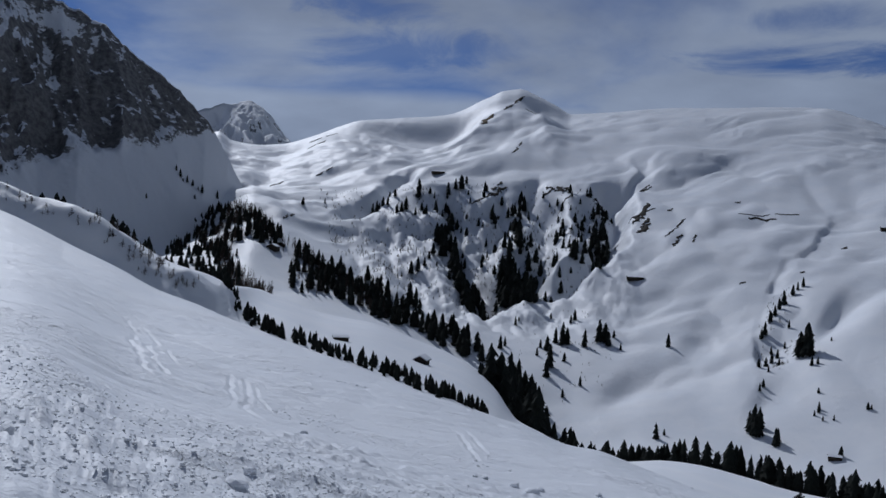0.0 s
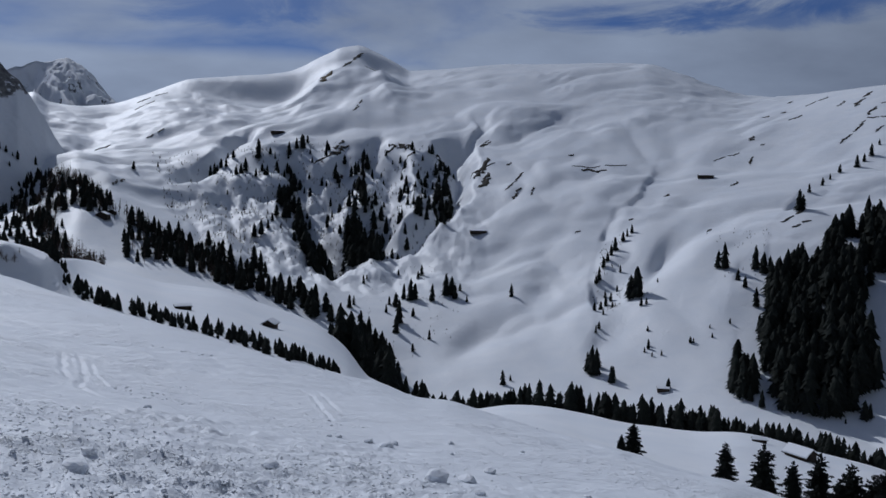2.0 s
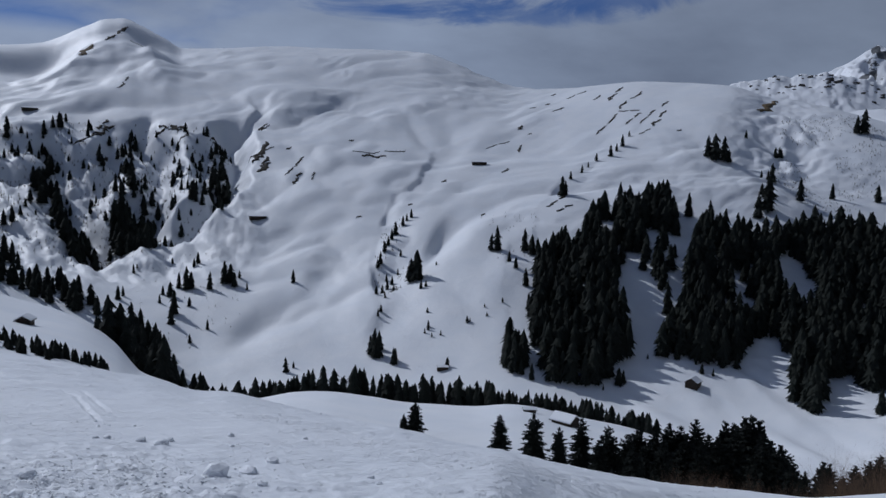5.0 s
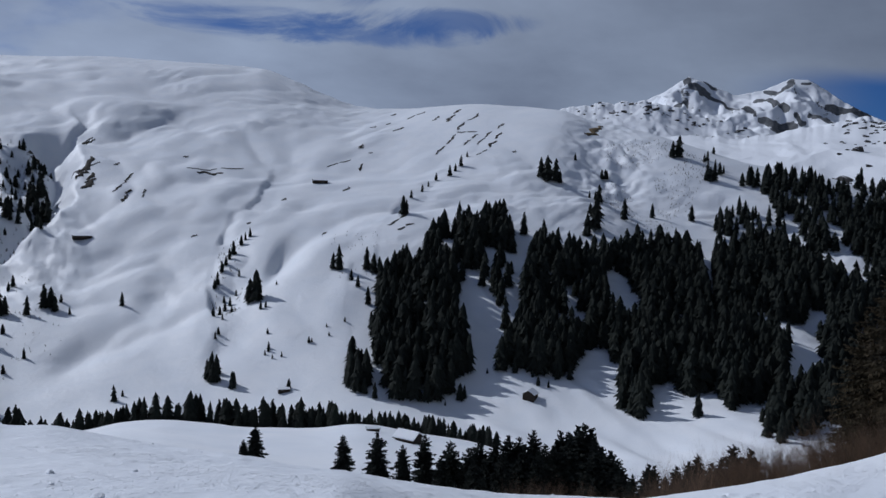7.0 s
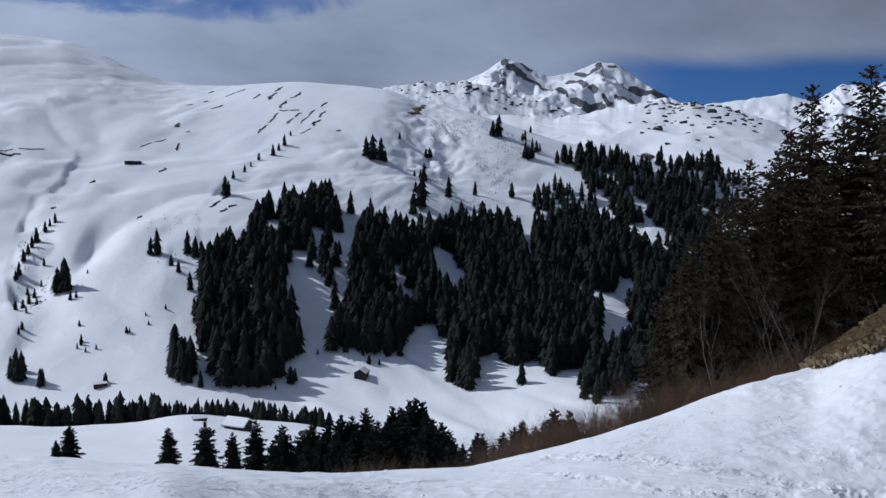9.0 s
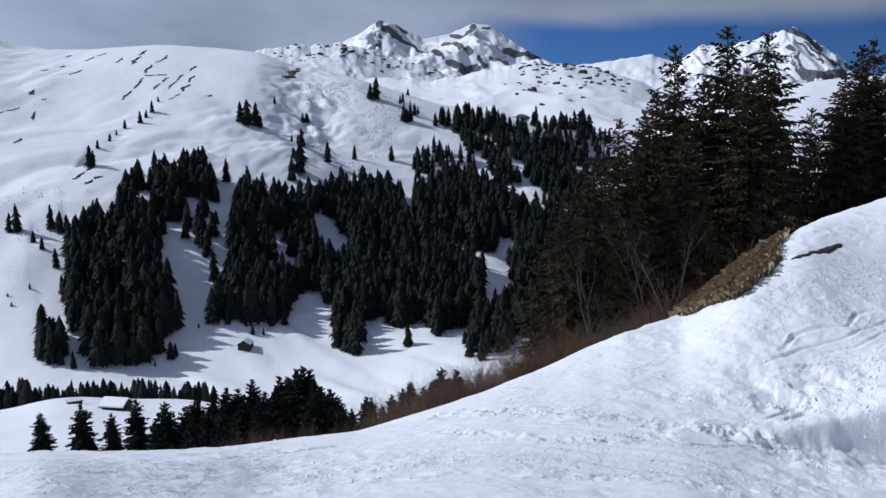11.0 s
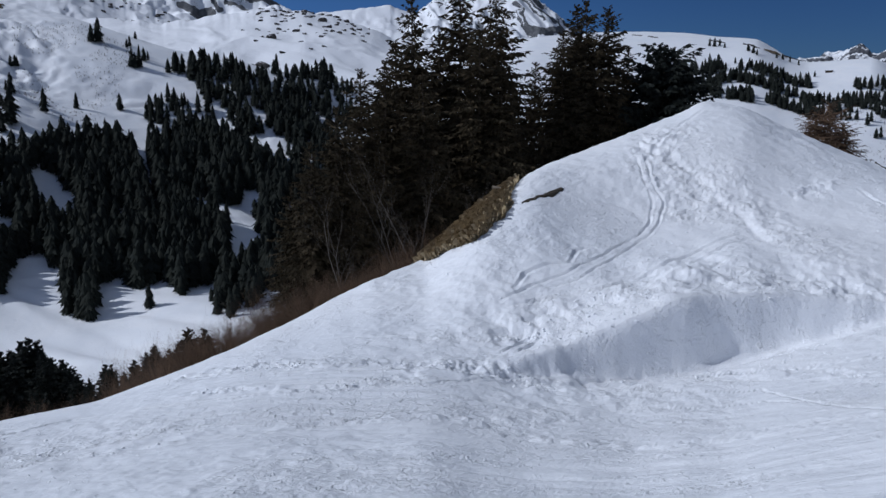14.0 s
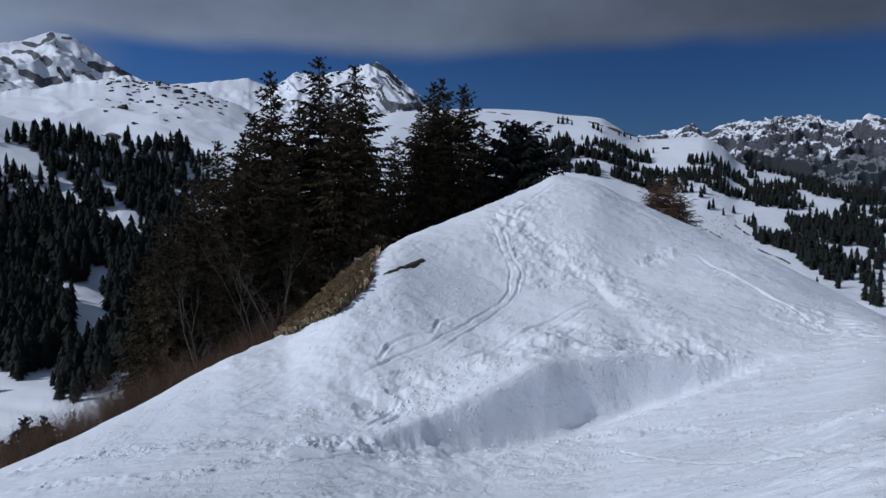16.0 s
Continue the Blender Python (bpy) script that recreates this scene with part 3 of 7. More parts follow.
# ski tracks and trodden lines on the mound: half width, depth, line in the plan
TRACKS = [
    (0.11, 0.16, [(46.5, 0.9), (43.5, 0.3), (41.0, -0.2), (38.5, 0.0), (36.0, 0.7), (32.9, 2.0), (30.9, 3.0), (29.2, 4.1), (27.5, 5.0)]),
    (0.11, 0.16, [(46.5, 0.4), (43.5, -0.1), (41.0, -0.7), (38.5, -0.4), (36.0, 0.3), (32.5, 1.6), (30.4, 2.6), (29.3, 3.7)]),
    (0.25, 0.12, [(55.9, -3.2), (48.0, -0.4), (46.5, -0.3)]),
    (0.12, 0.16, [(29.0, 1.1), (29.5, -0.1), (31.0, -1.2), (32.4, -2.5), (34.3, -3.7)]),
    (0.12, 0.16, [(27.5, 0.5), (29.5, -1.3), (32.3, -3.9), (32.8, -6.9), (32.8, -9.1)]),
    (0.12, 0.14, [(27.1, 4.9), (28.8, 3.2), (30.0, 1.2), (32.0, -0.8)]),
    (0.35, 0.45, [(26.7, 3.9), (27.3, 3.4), (27.9, 2.9)]),
    (0.25, 0.4, [(26.3, 2.8), (26.4, 2.4)]),
    (0.15, 0.3, [(23.6, 4.3), (25.2, 3.7), (26.3, 3.3)]),
    (0.15, 0.3, [(23.7, 3.8), (24.8, 3.4), (25.8, 3.0)]),
    (0.2, 0.14, [(38.8, -4.4), (36.4, -2.9), (34.0, -1.5), (31.0, 0.3), (29.4, 2.0)]),
    (0.2, 0.14, [(37.7, -4.7), (35.8, -3.3), (32.9, -1.8), (30.5, 0.1), (29.0, 1.3)]),
    (0.18, 0.15, [(46.3, -10.4), (41.7, -12.3), (38.3, -13.1), (34.5, -13.4)]),
    (0.3, 0.12, [(46.1, -9.2), (44.4, -7.4), (44.0, -6.8)]),
    (0.15, 0.15, [(34.4, 2.1), (33.4, 2.8), (31.9, 2.9), (31.3, 3.7), (30.2, 4.4), (28.6, 4.6)]),
    (0.25, 0.13, [(27.0, 7.6), (27.0, 7.3), (27.5, 7.5)]),
    (0.08750000000000001, 0.11200000000000002, [(19.09, 12.83), (20.16, 8.82), (21.52, 4.59), (26.0, -0.09), (22.99, -4.88)]),
    (0.075, 0.096, [(18.67, 9.61), (19.7, 5.66), (23.94, 1.63), (22.77, -3.27), (10.45, -4.81)]),
    (0.075, 0.096, [(25.5, -0.08), (25.11, -4.46), (21.73, -7.54), (15.46, -7.08)]),
    (0.0625, 0.08000000000000002, [(21.49, 0.69), (20.79, -2.99), (15.74, -4.96), (9.54, -4.39)]),
    (0.0625, 0.08000000000000002, [(25.43, -1.88), (24.76, -6.09), (23.37, -8.87), (20.46, -9.35)]),
    (0.075, 0.11200000000000002, [(11.84, 14.86), (16.14, 13.44), (17.75, 9.22), (19.75, 5.5), (24.41, 2.09)]),
    (0.1, 0.11200000000000002, [(21.36, 16.51), (20.45, 11.57), (20.95, 8.21), (22.35, 5.45), (24.91, 2.14)]),
    (0.0625, 0.08000000000000002, [(10.91, 11.7), (13.8, 9.93), (16.52, 7.15), (20.29, 2.93)]),
    (0.0625, 0.08000000000000002, [(11.17, 10.75), (12.77, 7.86), (17.34, 4.81), (21.47, 1.07)]),
    (0.0625, 0.08000000000000002, [(23.4, 10.13), (23.84, 7.53), (24.46, 5.16), (25.83, 3.01)]),
    (0.13, 0.07, [(-13.2, 34.6), (-10.9, 29.3), (-9.2, 24.6), (-8.0, 21.7), (-6.9, 18.9), (-6.0, 16.7)]),
    (0.13, 0.07, [(-12.0, 33.2), (-9.5, 27.5), (-8.3, 23.3), (-6.8, 19.7), (-5.7, 17.4)]),
    (0.1, 0.05, [(-8.9, 27.0), (-8.0, 24.4), (-7.0, 21.6)]),
    (0.12, 0.06, [(-6.1, 24.3), (-5.1, 19.6), (-4.2, 16.7)]),
    (0.12, 0.06, [(-5.6, 24.0), (-4.7, 20.0), (-3.6, 15.4), (-3.1, 14.4)]),
    (0.1, 0.05, [(-5.0, 22.5), (-4.2, 19.0), (-3.2, 16.4)]),
    (0.11, 0.06, [(0.2, 23.6), (0.6, 21.8), (0.9, 18.4), (1.0, 16.8)]),
    (0.11, 0.06, [(0.7, 23.9), (1.0, 21.5), (1.3, 18.6)]),
    (0.12, 0.12, [(-9.9, 14.2), (-8.6, 15.4), (-7.7, 17.4)]),
    (0.1, 0.1, [(-14.5, 22.0), (-11.8, 23.4), (-9.6, 25.6)]),
    (0.1, 0.1, [(-17.0, 27.0), (-13.4, 27.5), (-9.0, 30.0), (-5.0, 31.0)]),
    (0.08750000000000001, 0.128, [(-7.92, 16.17), (-7.96, 17.25), (-7.86, 17.85)]),
    (0.08750000000000001, 0.096, [(-16.0, 36.66), (-13.71, 37.58), (-10.3, 33.45), (-6.31, 28.31), (-2.95, 25.33)]),
    (0.075, 0.096, [(-6.66, 39.44), (-3.61, 39.84), (-0.2, 40.0), (1.86, 31.45)]),
]

# gullies of the far bank and spurs of the summit: width, depth or height, line in the plan
GULLIES = [
    (19, 17, [(-1, 1114), (12, 1054), (23, 976), (35, 881), (45, 770)]),
    (15, 13, [(44, 1067), (47, 1025), (52, 975), (52, 888), (55, 800)]),
    (15, 12, [(91, 1108), (85, 1057), (75, 991), (66, 932)]),
    (19, 17, [(118, 1110), (120, 1047), (114, 953), (104, 904), (92, 865), (75, 800)]),
    (21, 18, [(254, 1054), (215, 1038), (209, 1000), (188, 923), (158, 850), (131, 830), (99, 815)]),
    (14, 11, [(183, 1038), (165, 964), (147, 884)]),
    (15, 10, [(-45, 1219), (-76, 1133), (-100, 1065), (-119, 989)]),
]
SPURS = [
    (70, 26, [(144, 1599), (94, 1500), (56, 1421), (23, 1347), (1, 1203)]),
    (60, 20, [(156, 1552), (164, 1425), (166, 1303), (161, 1189)]),
    (45, 12, [(-159, 1504), (-130, 1428), (-95, 1362)]),
]


CHOPPED = [  # half width, height, line in the plan
    (1.6, 0.10, [(50.4, -1.6), (48.6, -0.4), (46.5, -1.0), (43.6, -2.5), (41.5, -3.0)]),
    (1.0, 0.08, [(48.5, 0.6), (44.0, 0.1), (40.0, -1.4)]),
    (1.3, 0.07, [(44.0, -4.5), (40.0, -5.6), (36.2, -6.0), (31.4, -6.9)]),
    (0.6, 0.13, [(44.0, -7.4), (46.3, -9.2)]),
    (1.1, 0.08, [(25.5, 4.3), (27.0, 3.0), (28.7, 0.6), (31.5, -2.9), (31.8, -6.6), (31.0, -9.0)]),
    (1.8, 0.10, [(37.0, -13.4), (33.0, -15.0), (29.0, -16.5)]),
    (1.2, 0.06, [(33.5, -3.0), (33.0, -1.2), (31.0, 0.8)]),
    (0.7, 0.08, [(20.8, 13.0), (20.8, 9.9), (21.2, 7.5), (21.8, 5.6), (22.2, 3.9), (22.4, 2.4)]),
    (0.45, 0.07, [(18.0, 11.8), (18.4, 7.9), (20.0, 6.3), (21.9, 5.3), (24.0, 2.3)]),
    (0.8, 0.07, [(25.5, -2.5), (24.0, -5.1), (19.0, -6.0), (14.1, -6.5)]),
    (0.9, 0.06, [(16.5, 3.0), (15.6, -0.5), (15.0, -3.0), (13.5, -5.0)]),
    (0.5, 0.05, [(12.5, 9.5), (14.5, 7.0), (17.0, 4.0), (19.5, 1.0)]),
]


def near_marks(x, y, r, b):
    """The bank at the foot of the mound, tracks, and chopped snow close by."""
    out = np.zeros_like(x)
    m = (r < 75) & (r > 1.5)
    if not m.any():
        return out
    x, y, r, b = x[m], y[m], r[m], b[m]
    z = np.zeros_like(x)
    foot = 22.2 + 0.36 * (b - 79) + 0.22 * fbm(x, y, 3.5, 3, 5)
    tall = 1.85 * smooth01(b, 77.5, 94) * (1 - smooth01(b, 95, 111)) * (1 + 0.16 * fbm(x, y, 4.0, 2, 53))
    z += tall * smooth01(r, foot, foot + 0.75) * (1 - smooth01(r, foot + 2.2, foot + 15))
    z -= 0.28 * tall * np.exp(-((r - foot + 0.5) / 0.9) ** 2)
    z += 0.10 * tall * smooth01(r, foot + 0.5, foot + 1.5) * (1 - smooth01(r, foot + 3, foot + 7)) * fbm(x, y, 1.3, 3, 7)
    # trampled pits at the near end of the bank
    z += 0.13 * smooth01(b, 76, 80) * (1 - smooth01(b, 85, 89)) * smooth01(r, 22, 24) * (1 - smooth01(r, 27, 30)) * np.minimum(0.25, fbm(x, y, 1.4, 3, 51))
    chop = smooth01(fbm(x, y, 7, 2, 61), -0.1, 0.7) * (1 - 0.4 * smooth01(r, 20, 50))
    z += (0.008 + (0.024 + 0.012 * smooth01(b, 60, 75)) * chop) * fbm(x, y, 0.7, 4, 63, 0.6)
    arc = r * b * (math.pi / 180)
    z += 0.034 * (1 - 0.88 * smooth01(r, 19, 27)) * smooth01(fbm(x, y, 8, 2, 81), -0.5, 0.6) * fbm(r + 0.08 * arc, arc * 0.11, 0.55, 4, 83, 0.6)
    rough = smooth01(b, -40, -30) * (1 - smooth01(b, 22, 34)) * (1 - smooth01(r, 20, 30))
    z += 0.032 * rough * (1 - smooth01(b, 6, 16)) * (1 - smooth01(r, 11, 17)) * np.maximum(-0.1, fbm(x, y, 0.34, 4, 67, 0.65)) * smooth01(fbm(x, y, 5, 2, 69), -0.3, 0.5)
    # the groove down the nose of the mound: a gentle shaded side and a short lit one
    off = y - np.interp(x, (36.2, 40.5, 43.6, 46.5), (-5.3, -4.2, -2.8, -1.2)) + 0.15 * fbm(x, y, 1.5, 2, 52)
    fade = smooth01(x, 35, 38) * (1 - smooth01(x, 46.5, 48.5))
    z -= 0.14 * fade * np.where(off > 0, np.clip(1 - off / 2.0, 0, 1), np.clip(1 + off / 0.4, 0, 1)) ** 1.2
    # trampled strips
    for wide, tall, line in CHOPPED:
        d, along, total = to_line(x, y, line)
        z += tall * np.exp(-(d / wide) ** 2) * np.clip(fbm(x, y, 0.62, 4, 54, 0.65), -0.5, 0.8)
    heap = np.interp(b, (-36, -28, -20, -14, -8, -2.6, 5.6, 12, 18, 22), (11.5, 11, 10.6, 12.3, 13.9, 15.4, 14.4, 11, 8, 5))
    heap = 1 - smooth01(r + 1.6 * fbm(x, y, 2.2, 3, 57), heap - 1.0, heap + 0.4)
    z += heap * (0.5 + 0.5 * smooth01(fbm(x, y, 1.8, 2, 58), -0.4, 0.4)) * 0.055 * np.maximum(-0.2, fbm(x, y, 0.36, 3, 59, 0.65))
    right = (b > -34) & (b < 119) & (r > 4)
    if right.any():
        sway = 0.05 + 0.0015 * np.minimum(r[right], 50) + 0.05 * (1 - smooth01(b[right], 5, 30))
        xx, yy = x[right] + sway * fbm(x[right], y[right], 2.5, 3, 71), y[right] + sway * fbm(x[right], y[right], 2.5, 3, 73)
        cut = np.zeros_like(xx)
        for wide, deep, line in TRACKS:
            wide = wide * 0.55
            d, along, total = to_line(xx, yy, line)
            ends = np.clip(along / 1.5, 0, 1) * np.clip((total - along) / 1.5, 0, 1)
            cut += (0.85 - 0.25 * smooth01(np.hypot(xx, yy), 25, 29)) * deep * ends * (1 + 0.5 * fbm(xx, yy, 0.9, 2, 75)) * (0.35 * np.exp(-((d - 1.7 * wide) / (0.6 * wide)) ** 2) - np.exp(-(d / wide) ** 4)) * 0.75
        z[right] += cut
    out[m] = z
    return out


SCAR = (48.8, 936)  # bearing and range
# stream cuts: width, depth, line as bearing and range from the valley upwards
CUTS = [
    (4.5, 7.0, [(21.5, 556), (21.95, 612), (21.8, 636), (21.1, 686), (21.75, 738), (22.4, 776), (22.9, 794)]),
    (4.0, 4.5, [(31.3, 560), (30.7, 600), (30.4, 630), (30.8, 665)]),
    (4.0, 5.5, [(32.6, 680), (32.75, 718), (34.0, 770), (34.6, 800)]),
    (6.0, 2.6, [(23.0, 806), (24.0, 816), (24.75, 830), (25.7, 930), (25.9, 974)]),
    (5.0, 5.0, [(12.6, 1074), (13.6, 1120), (13.3, 1150), (12.9, 1176)]),
]
# bearing, range, half width, half length, depth
HOLLOWS = [
    (26.0, 697, 16, 34, 8.0), (17.8, 694, 24, 26, 6.0), (27.6, 800, 26, 18, 4.0), (22.3, 590, 18, 24, 3.5),
    (18.8, 1140, 34, 30, 2.0), (16.4, 1070, 30, 24, 1.8), (19.6, 962, 30, 24, 2.0), (13.0, 620, 22, 24, 3.0),
]
CIRQUES = [(-1.5, 1480, 110, 170, 26), (1.2, 1530, 70, 150, 16), (6.3, 1560, 55, 150, 18)]


def height_at(x, y):
    """Height of the ground at places of the plan."""
    x, y = np.atleast_1d(np.asarray(x, float)), np.atleast_1d(np.asarray(y, float))
    b, rr = np.degrees(np.arctan2(x, y)), np.hypot(x, y)
    r, z = knots(b)
    m = land_slopes(r, z)
    out = np.zeros_like(x)
    for k in range(len(r) - 1):
        inside = (rr >= r[k]) & (rr < r[k + 1])
        u = (rr - r[k]) / (r[k + 1] - r[k])
        out = np.where(inside, hermite(r, z, m, k, u), out)
    return out + relief(x, y, rr, b)


def inside(px, py, poly):
    hit = np.zeros(len(px), bool)
    for (x0, y0), (x1, y1) in zip(poly, poly[1:] + poly[:1]):
        cross = (y0 > py) != (y1 > py)
        with np.errstate(divide="ignore", invalid="ignore"):
            hit ^= cross & (px < (x1 - x0) * (py - y0) / (y1 - y0 + 1e-12) + x0)
    return hit


def sheet(name, verts, rows, cols, material, closed=False, attributes=()):
    """A grid of points as one smooth mesh object."""
    n = cols if closed else cols - 1
    i, j = np.meshgrid(np.arange(rows - 1), np.arange(n), indexing="ij")
    j2 = (j + 1) % cols
    quads = np.stack([i * cols + j, i * cols + j2, (i + 1) * cols + j2, (i + 1) * cols + j], -1).reshape(-1, 4)
    me = bpy.data.meshes.new(name)
    me.vertices.add(len(verts))
    me.vertices.foreach_set("co", verts.astype(np.float32).ravel())
    me.loops.add(quads.size)
    me.loops.foreach_set("vertex_index", quads.astype(np.int32).ravel())
    me.polygons.add(len(quads))
    me.polygons.foreach_set("loop_start", np.arange(0, quads.size, 4, dtype=np.int32))
    me.polygons.foreach_set("use_smooth", np.ones(len(quads), dtype=bool))
    for key, values in attributes:
        me.attributes.new(key, "FLOAT", "POINT").data.foreach_set("value", values.astype(np.float32).ravel())
    me.update(calc_edges=True)
    me.materials.append(material)
    return new(name, me)


SNOW = snow_material()
ROCKY = mountain_material("cliff_rock", 0.02, 0.09, 0.66, 0.74, (0.08, 0.08, 0.085), (0.24, 0.235, 0.225), 0.36, crest=-0.2)
PEAK = mountain_material("peak_rock", 0.006, 0.05, 0.36, 0.44, (0.06, 0.065, 0.075), (0.16, 0.165, 0.17))
SPOTTED = mountain_material("boulder_hill", 0.012, 0.05, 0.77, 0.82, (0.05, 0.05, 0.05), (0.14, 0.13, 0.12))
# the blue tint in this far rock colour stands in for distance haze
BANDED = mountain_material("hazy_grey_cliffs", 0.008, 0.06, 0.78, 0.86, (0.03, 0.036, 0.048), (0.11, 0.11, 0.12), wood=0.40)
SNOWY_PEAK = mountain_material("snowy_peak", 0.006, 0.04, 0.24, 0.32, (0.06, 0.065, 0.075), (0.16, 0.165, 0.17))
DOTTED = mountain_material("dotted_ridge", 0.012, 0.06, 0.56, 0.62, (0.05, 0.05, 0.05), (0.14, 0.13, 0.12), crest=0.15)
ROUNDED = mountain_material("rounded_hill", 0.02, 0.08, 0.36, 0.42, (0.05, 0.05, 0.05), (0.14, 0.13, 0.12), crest=0.12)
# barer than PEAK: real ribs, and cloud shade put into the tone
STREAKED = mountain_material("streaked_peak", 0.006, 0.05, 0.48, 0.56, (0.05, 0.055, 0.065), (0.14, 0.145, 0.15))

view = np.concatenate([np.arange(-34, 76, 0.145), np.arange(76, 112, 0.09), np.arange(112, 121, 0.145)])
bearings = np.concatenate([view, np.arange(122, 325, 3.0)])
R, Z = knots(bearings)
M = land_slopes(R, Z)
STEPS = [290, 190, 6, 14, 34, 14, 54, 72, 104, 8, 6, 3]
ring_r, ring_z = [], []
for k, steps in enumerate(STEPS):
    for u in np.linspace(0, 1, steps, endpoint=False):
        if k == 0 and u == 0:
            u = 0.002
        if k == 0:  # finer where the snow is seen close by
            u = 0.3 * u if u < 0.1 else 0.03 + 0.97 * (u - 0.1) / 0.9
        ring_r.append(R[k] + (R[k + 1] - R[k]) * u)
        ring_z.append(hermite(R, Z, M, k, u))
ring_r.append(R[-1])
ring_z.append(Z[-1])
GR, GZ = np.array(ring_r), np.array(ring_z)
GB = np.broadcast_to(bearings, GR.shape)
GX, GY = GR * np.sin(np.radians(GB)), GR * np.cos(np.radians(GB))
GZ = GZ + relief(GX, GY, GR, GB)
# dry grass shows on the edge of the mound, where the snow has slid away
GRASS_AREA = [(33.3, 9.1), (32.6, 7.8), (32.3, 6.7), (34.9, 6.3), (36.5, 6.1), (38.5, 6.1), (45.9, 7.8), (43.3, 8.8), (41.1, 9.8), (38.7, 11.0)]
bare = inside((GX + 0.55 * fbm(GX, GY, 1.3, 3, 41)).ravel(), (GY + 0.4 * fbm(GX, GY, 1.3, 3, 42)).ravel(), GRASS_AREA).reshape(GX.shape) * 1.0
ground = sheet("ground", np.stack([GX, GY, GZ], -1).reshape(-1, 3)[:, :], *GR.shape, SNOW, closed=True, attributes=[("bare", bare), ("afar", smooth01(GR, 380, 600)), ("close", 1 - 0.85 * smooth01(GR, 17, 27)), ("run", GR), ("arc", GR * np.radians(GB))])
tagged(ground, "snow-covered alpine slopes and valley under spring sun", "ground", kind="structure")


SURFACES = {}


def mountain(name, label, table, front, back, rows, material, rough, size, seed, rib=0.5, bend=1.2, crag=0.12, octaves=5, skirt=None, step=0.09, calm=0.0, ribs=()):
    """A range with a crest line (bearing, range, height), the run and height of its foot in front and behind.
    ribs: bare rock bands, each a half width in metres and a line of bearings and heights up the flank from 0 to 1."""
    t = np.array(table, float)
    b = np.arange(t[0, 0], t[-1, 0] + step, step)
    r, z = np.interp(b, t[:, 0], t[:, 1]), np.interp(b, t[:, 0], t[:, 2])
    along = b * r.mean() * math.pi / 180
    V, A, B = [], [], []
    for u in np.concatenate([np.linspace(0, 1, rows), np.linspace(1, 2, 6)[1:]]):
        if u <= 1:
            run = front[0] if front[0] > 5 else front[0] * (z - front[1])
            rr, zz = r - run * (1 - u) ** bend, front[1] + (z - front[1]) * u
        else:
            rr, zz = r + back[0] * (u - 1), z + (back[1] - z) * (u - 1) ** 0.8
        mid = (4 * u * (1 - u)) ** 0.7 if u < 1 else 0.0
        warp = size * 0.5 * fbm(along, rr, size * 2.2, 2, seed + 3)
        ridge = np.abs(fbm(along + warp + 0.25 * rr, rr * rib - warp * 0.5, size, octaves, seed))
        drop = (np.interp(b, *zip(*skirt)) - 0.36) if skirt else 0
        mid = mid * (1 - calm * (1 - smooth01(min(u, 1.0) - drop, 0.30, 0.5)))
        edge = fbm(along, rr * 0.0, size * 0.3, 4, seed + 7, 0.6)
        zz = zz + rough * (mid * (0.42 - 1.25 * ridge) + crag * min(u, 1.0) ** 6 * edge)
        x, y = rr * np.sin(np.radians(b)), rr * np.cos(np.radians(b))
        V.append(np.stack([x, y, zz], -1))
        A.append(np.full_like(b, min(u, 1.0)) - drop)
        bare_rock = np.zeros_like(b)
        px, py = along + 16 * fbm(along, zz, 60, 3, seed + 11), zz + 14 * fbm(along, zz, 60, 3, seed + 12)
        for wide, line in ribs:
            tops = np.interp([p[0] for p in line], t[:, 0], t[:, 2])
            path = [(p[0] * r.mean() * math.pi / 180, front[1] + (q - front[1]) * p[1]) for p, q in zip(line, tops)]
            bare_rock = np.maximum(bare_rock, np.exp(-(to_line(px, py, path)[0] / wide) ** 2))
        B.append(bare_rock * (u <= 1))
    V = np.array(V)
    SURFACES[name] = (b, V[:rows])
    ob = sheet(name, V.reshape(-1, 3), V.shape[0], V.shape[1], material, attributes=[("up", np.array(A)), ("rib", np.array(B))])
    return tagged(ob, label, "mountain", kind="structure")


# west of -30 degrees the unseen crest is raised to shade the fan
CLIFF_CREST = [
    (-46, 1130, 654.06), (-40, 1139.7, 557.51), (-33, 1151, 364.55), (-26.59, 1161.3, 271.77), (-24.3, 1165, 266), (-22.57, 1167.8, 242.46),
    (-21.16, 1170.1, 220.68), (-19.71, 1172.4, 198.23), (-18.23, 1174.8, 175.12), (-17.28, 1176.3, 154.06), (-16.52, 1177.5, 142.42), (-16.01, 1178.4, 127.79),
    (-14.93, 1180, 91.93), (-13.9, 1180, 49.8), (-13.46, 1180, 22.48),
]
mountain("cliff_mountain", "dark limestone cliff mountain above a shaded snow fan", CLIFF_CREST, (1.02, -42), (300, 20), 150, ROCKY, 34, 70, 41, 0.6, 1.12, 0.10, skirt=[(-46, 0.16), (-28.6, 0.22), (-25, 0.36), (-20, 0.52), (-17.2, 0.8), (-15.5, 1.1)], calm=0.9)
SUMMIT_CREST = [
    (-19, 3600, 380.03), (-16.56, 3600, 484.35), (-15.84, 3600, 493.5), (-14.55, 3600, 513.08), (-13.63, 3600, 525.67), (-13.05, 3600, 516.77),
    (-12.26, 3600, 472.43), (-11.44, 3600, 403.35), (-10.84, 3600, 369.5), (-9.86, 3600, 344.53),
]
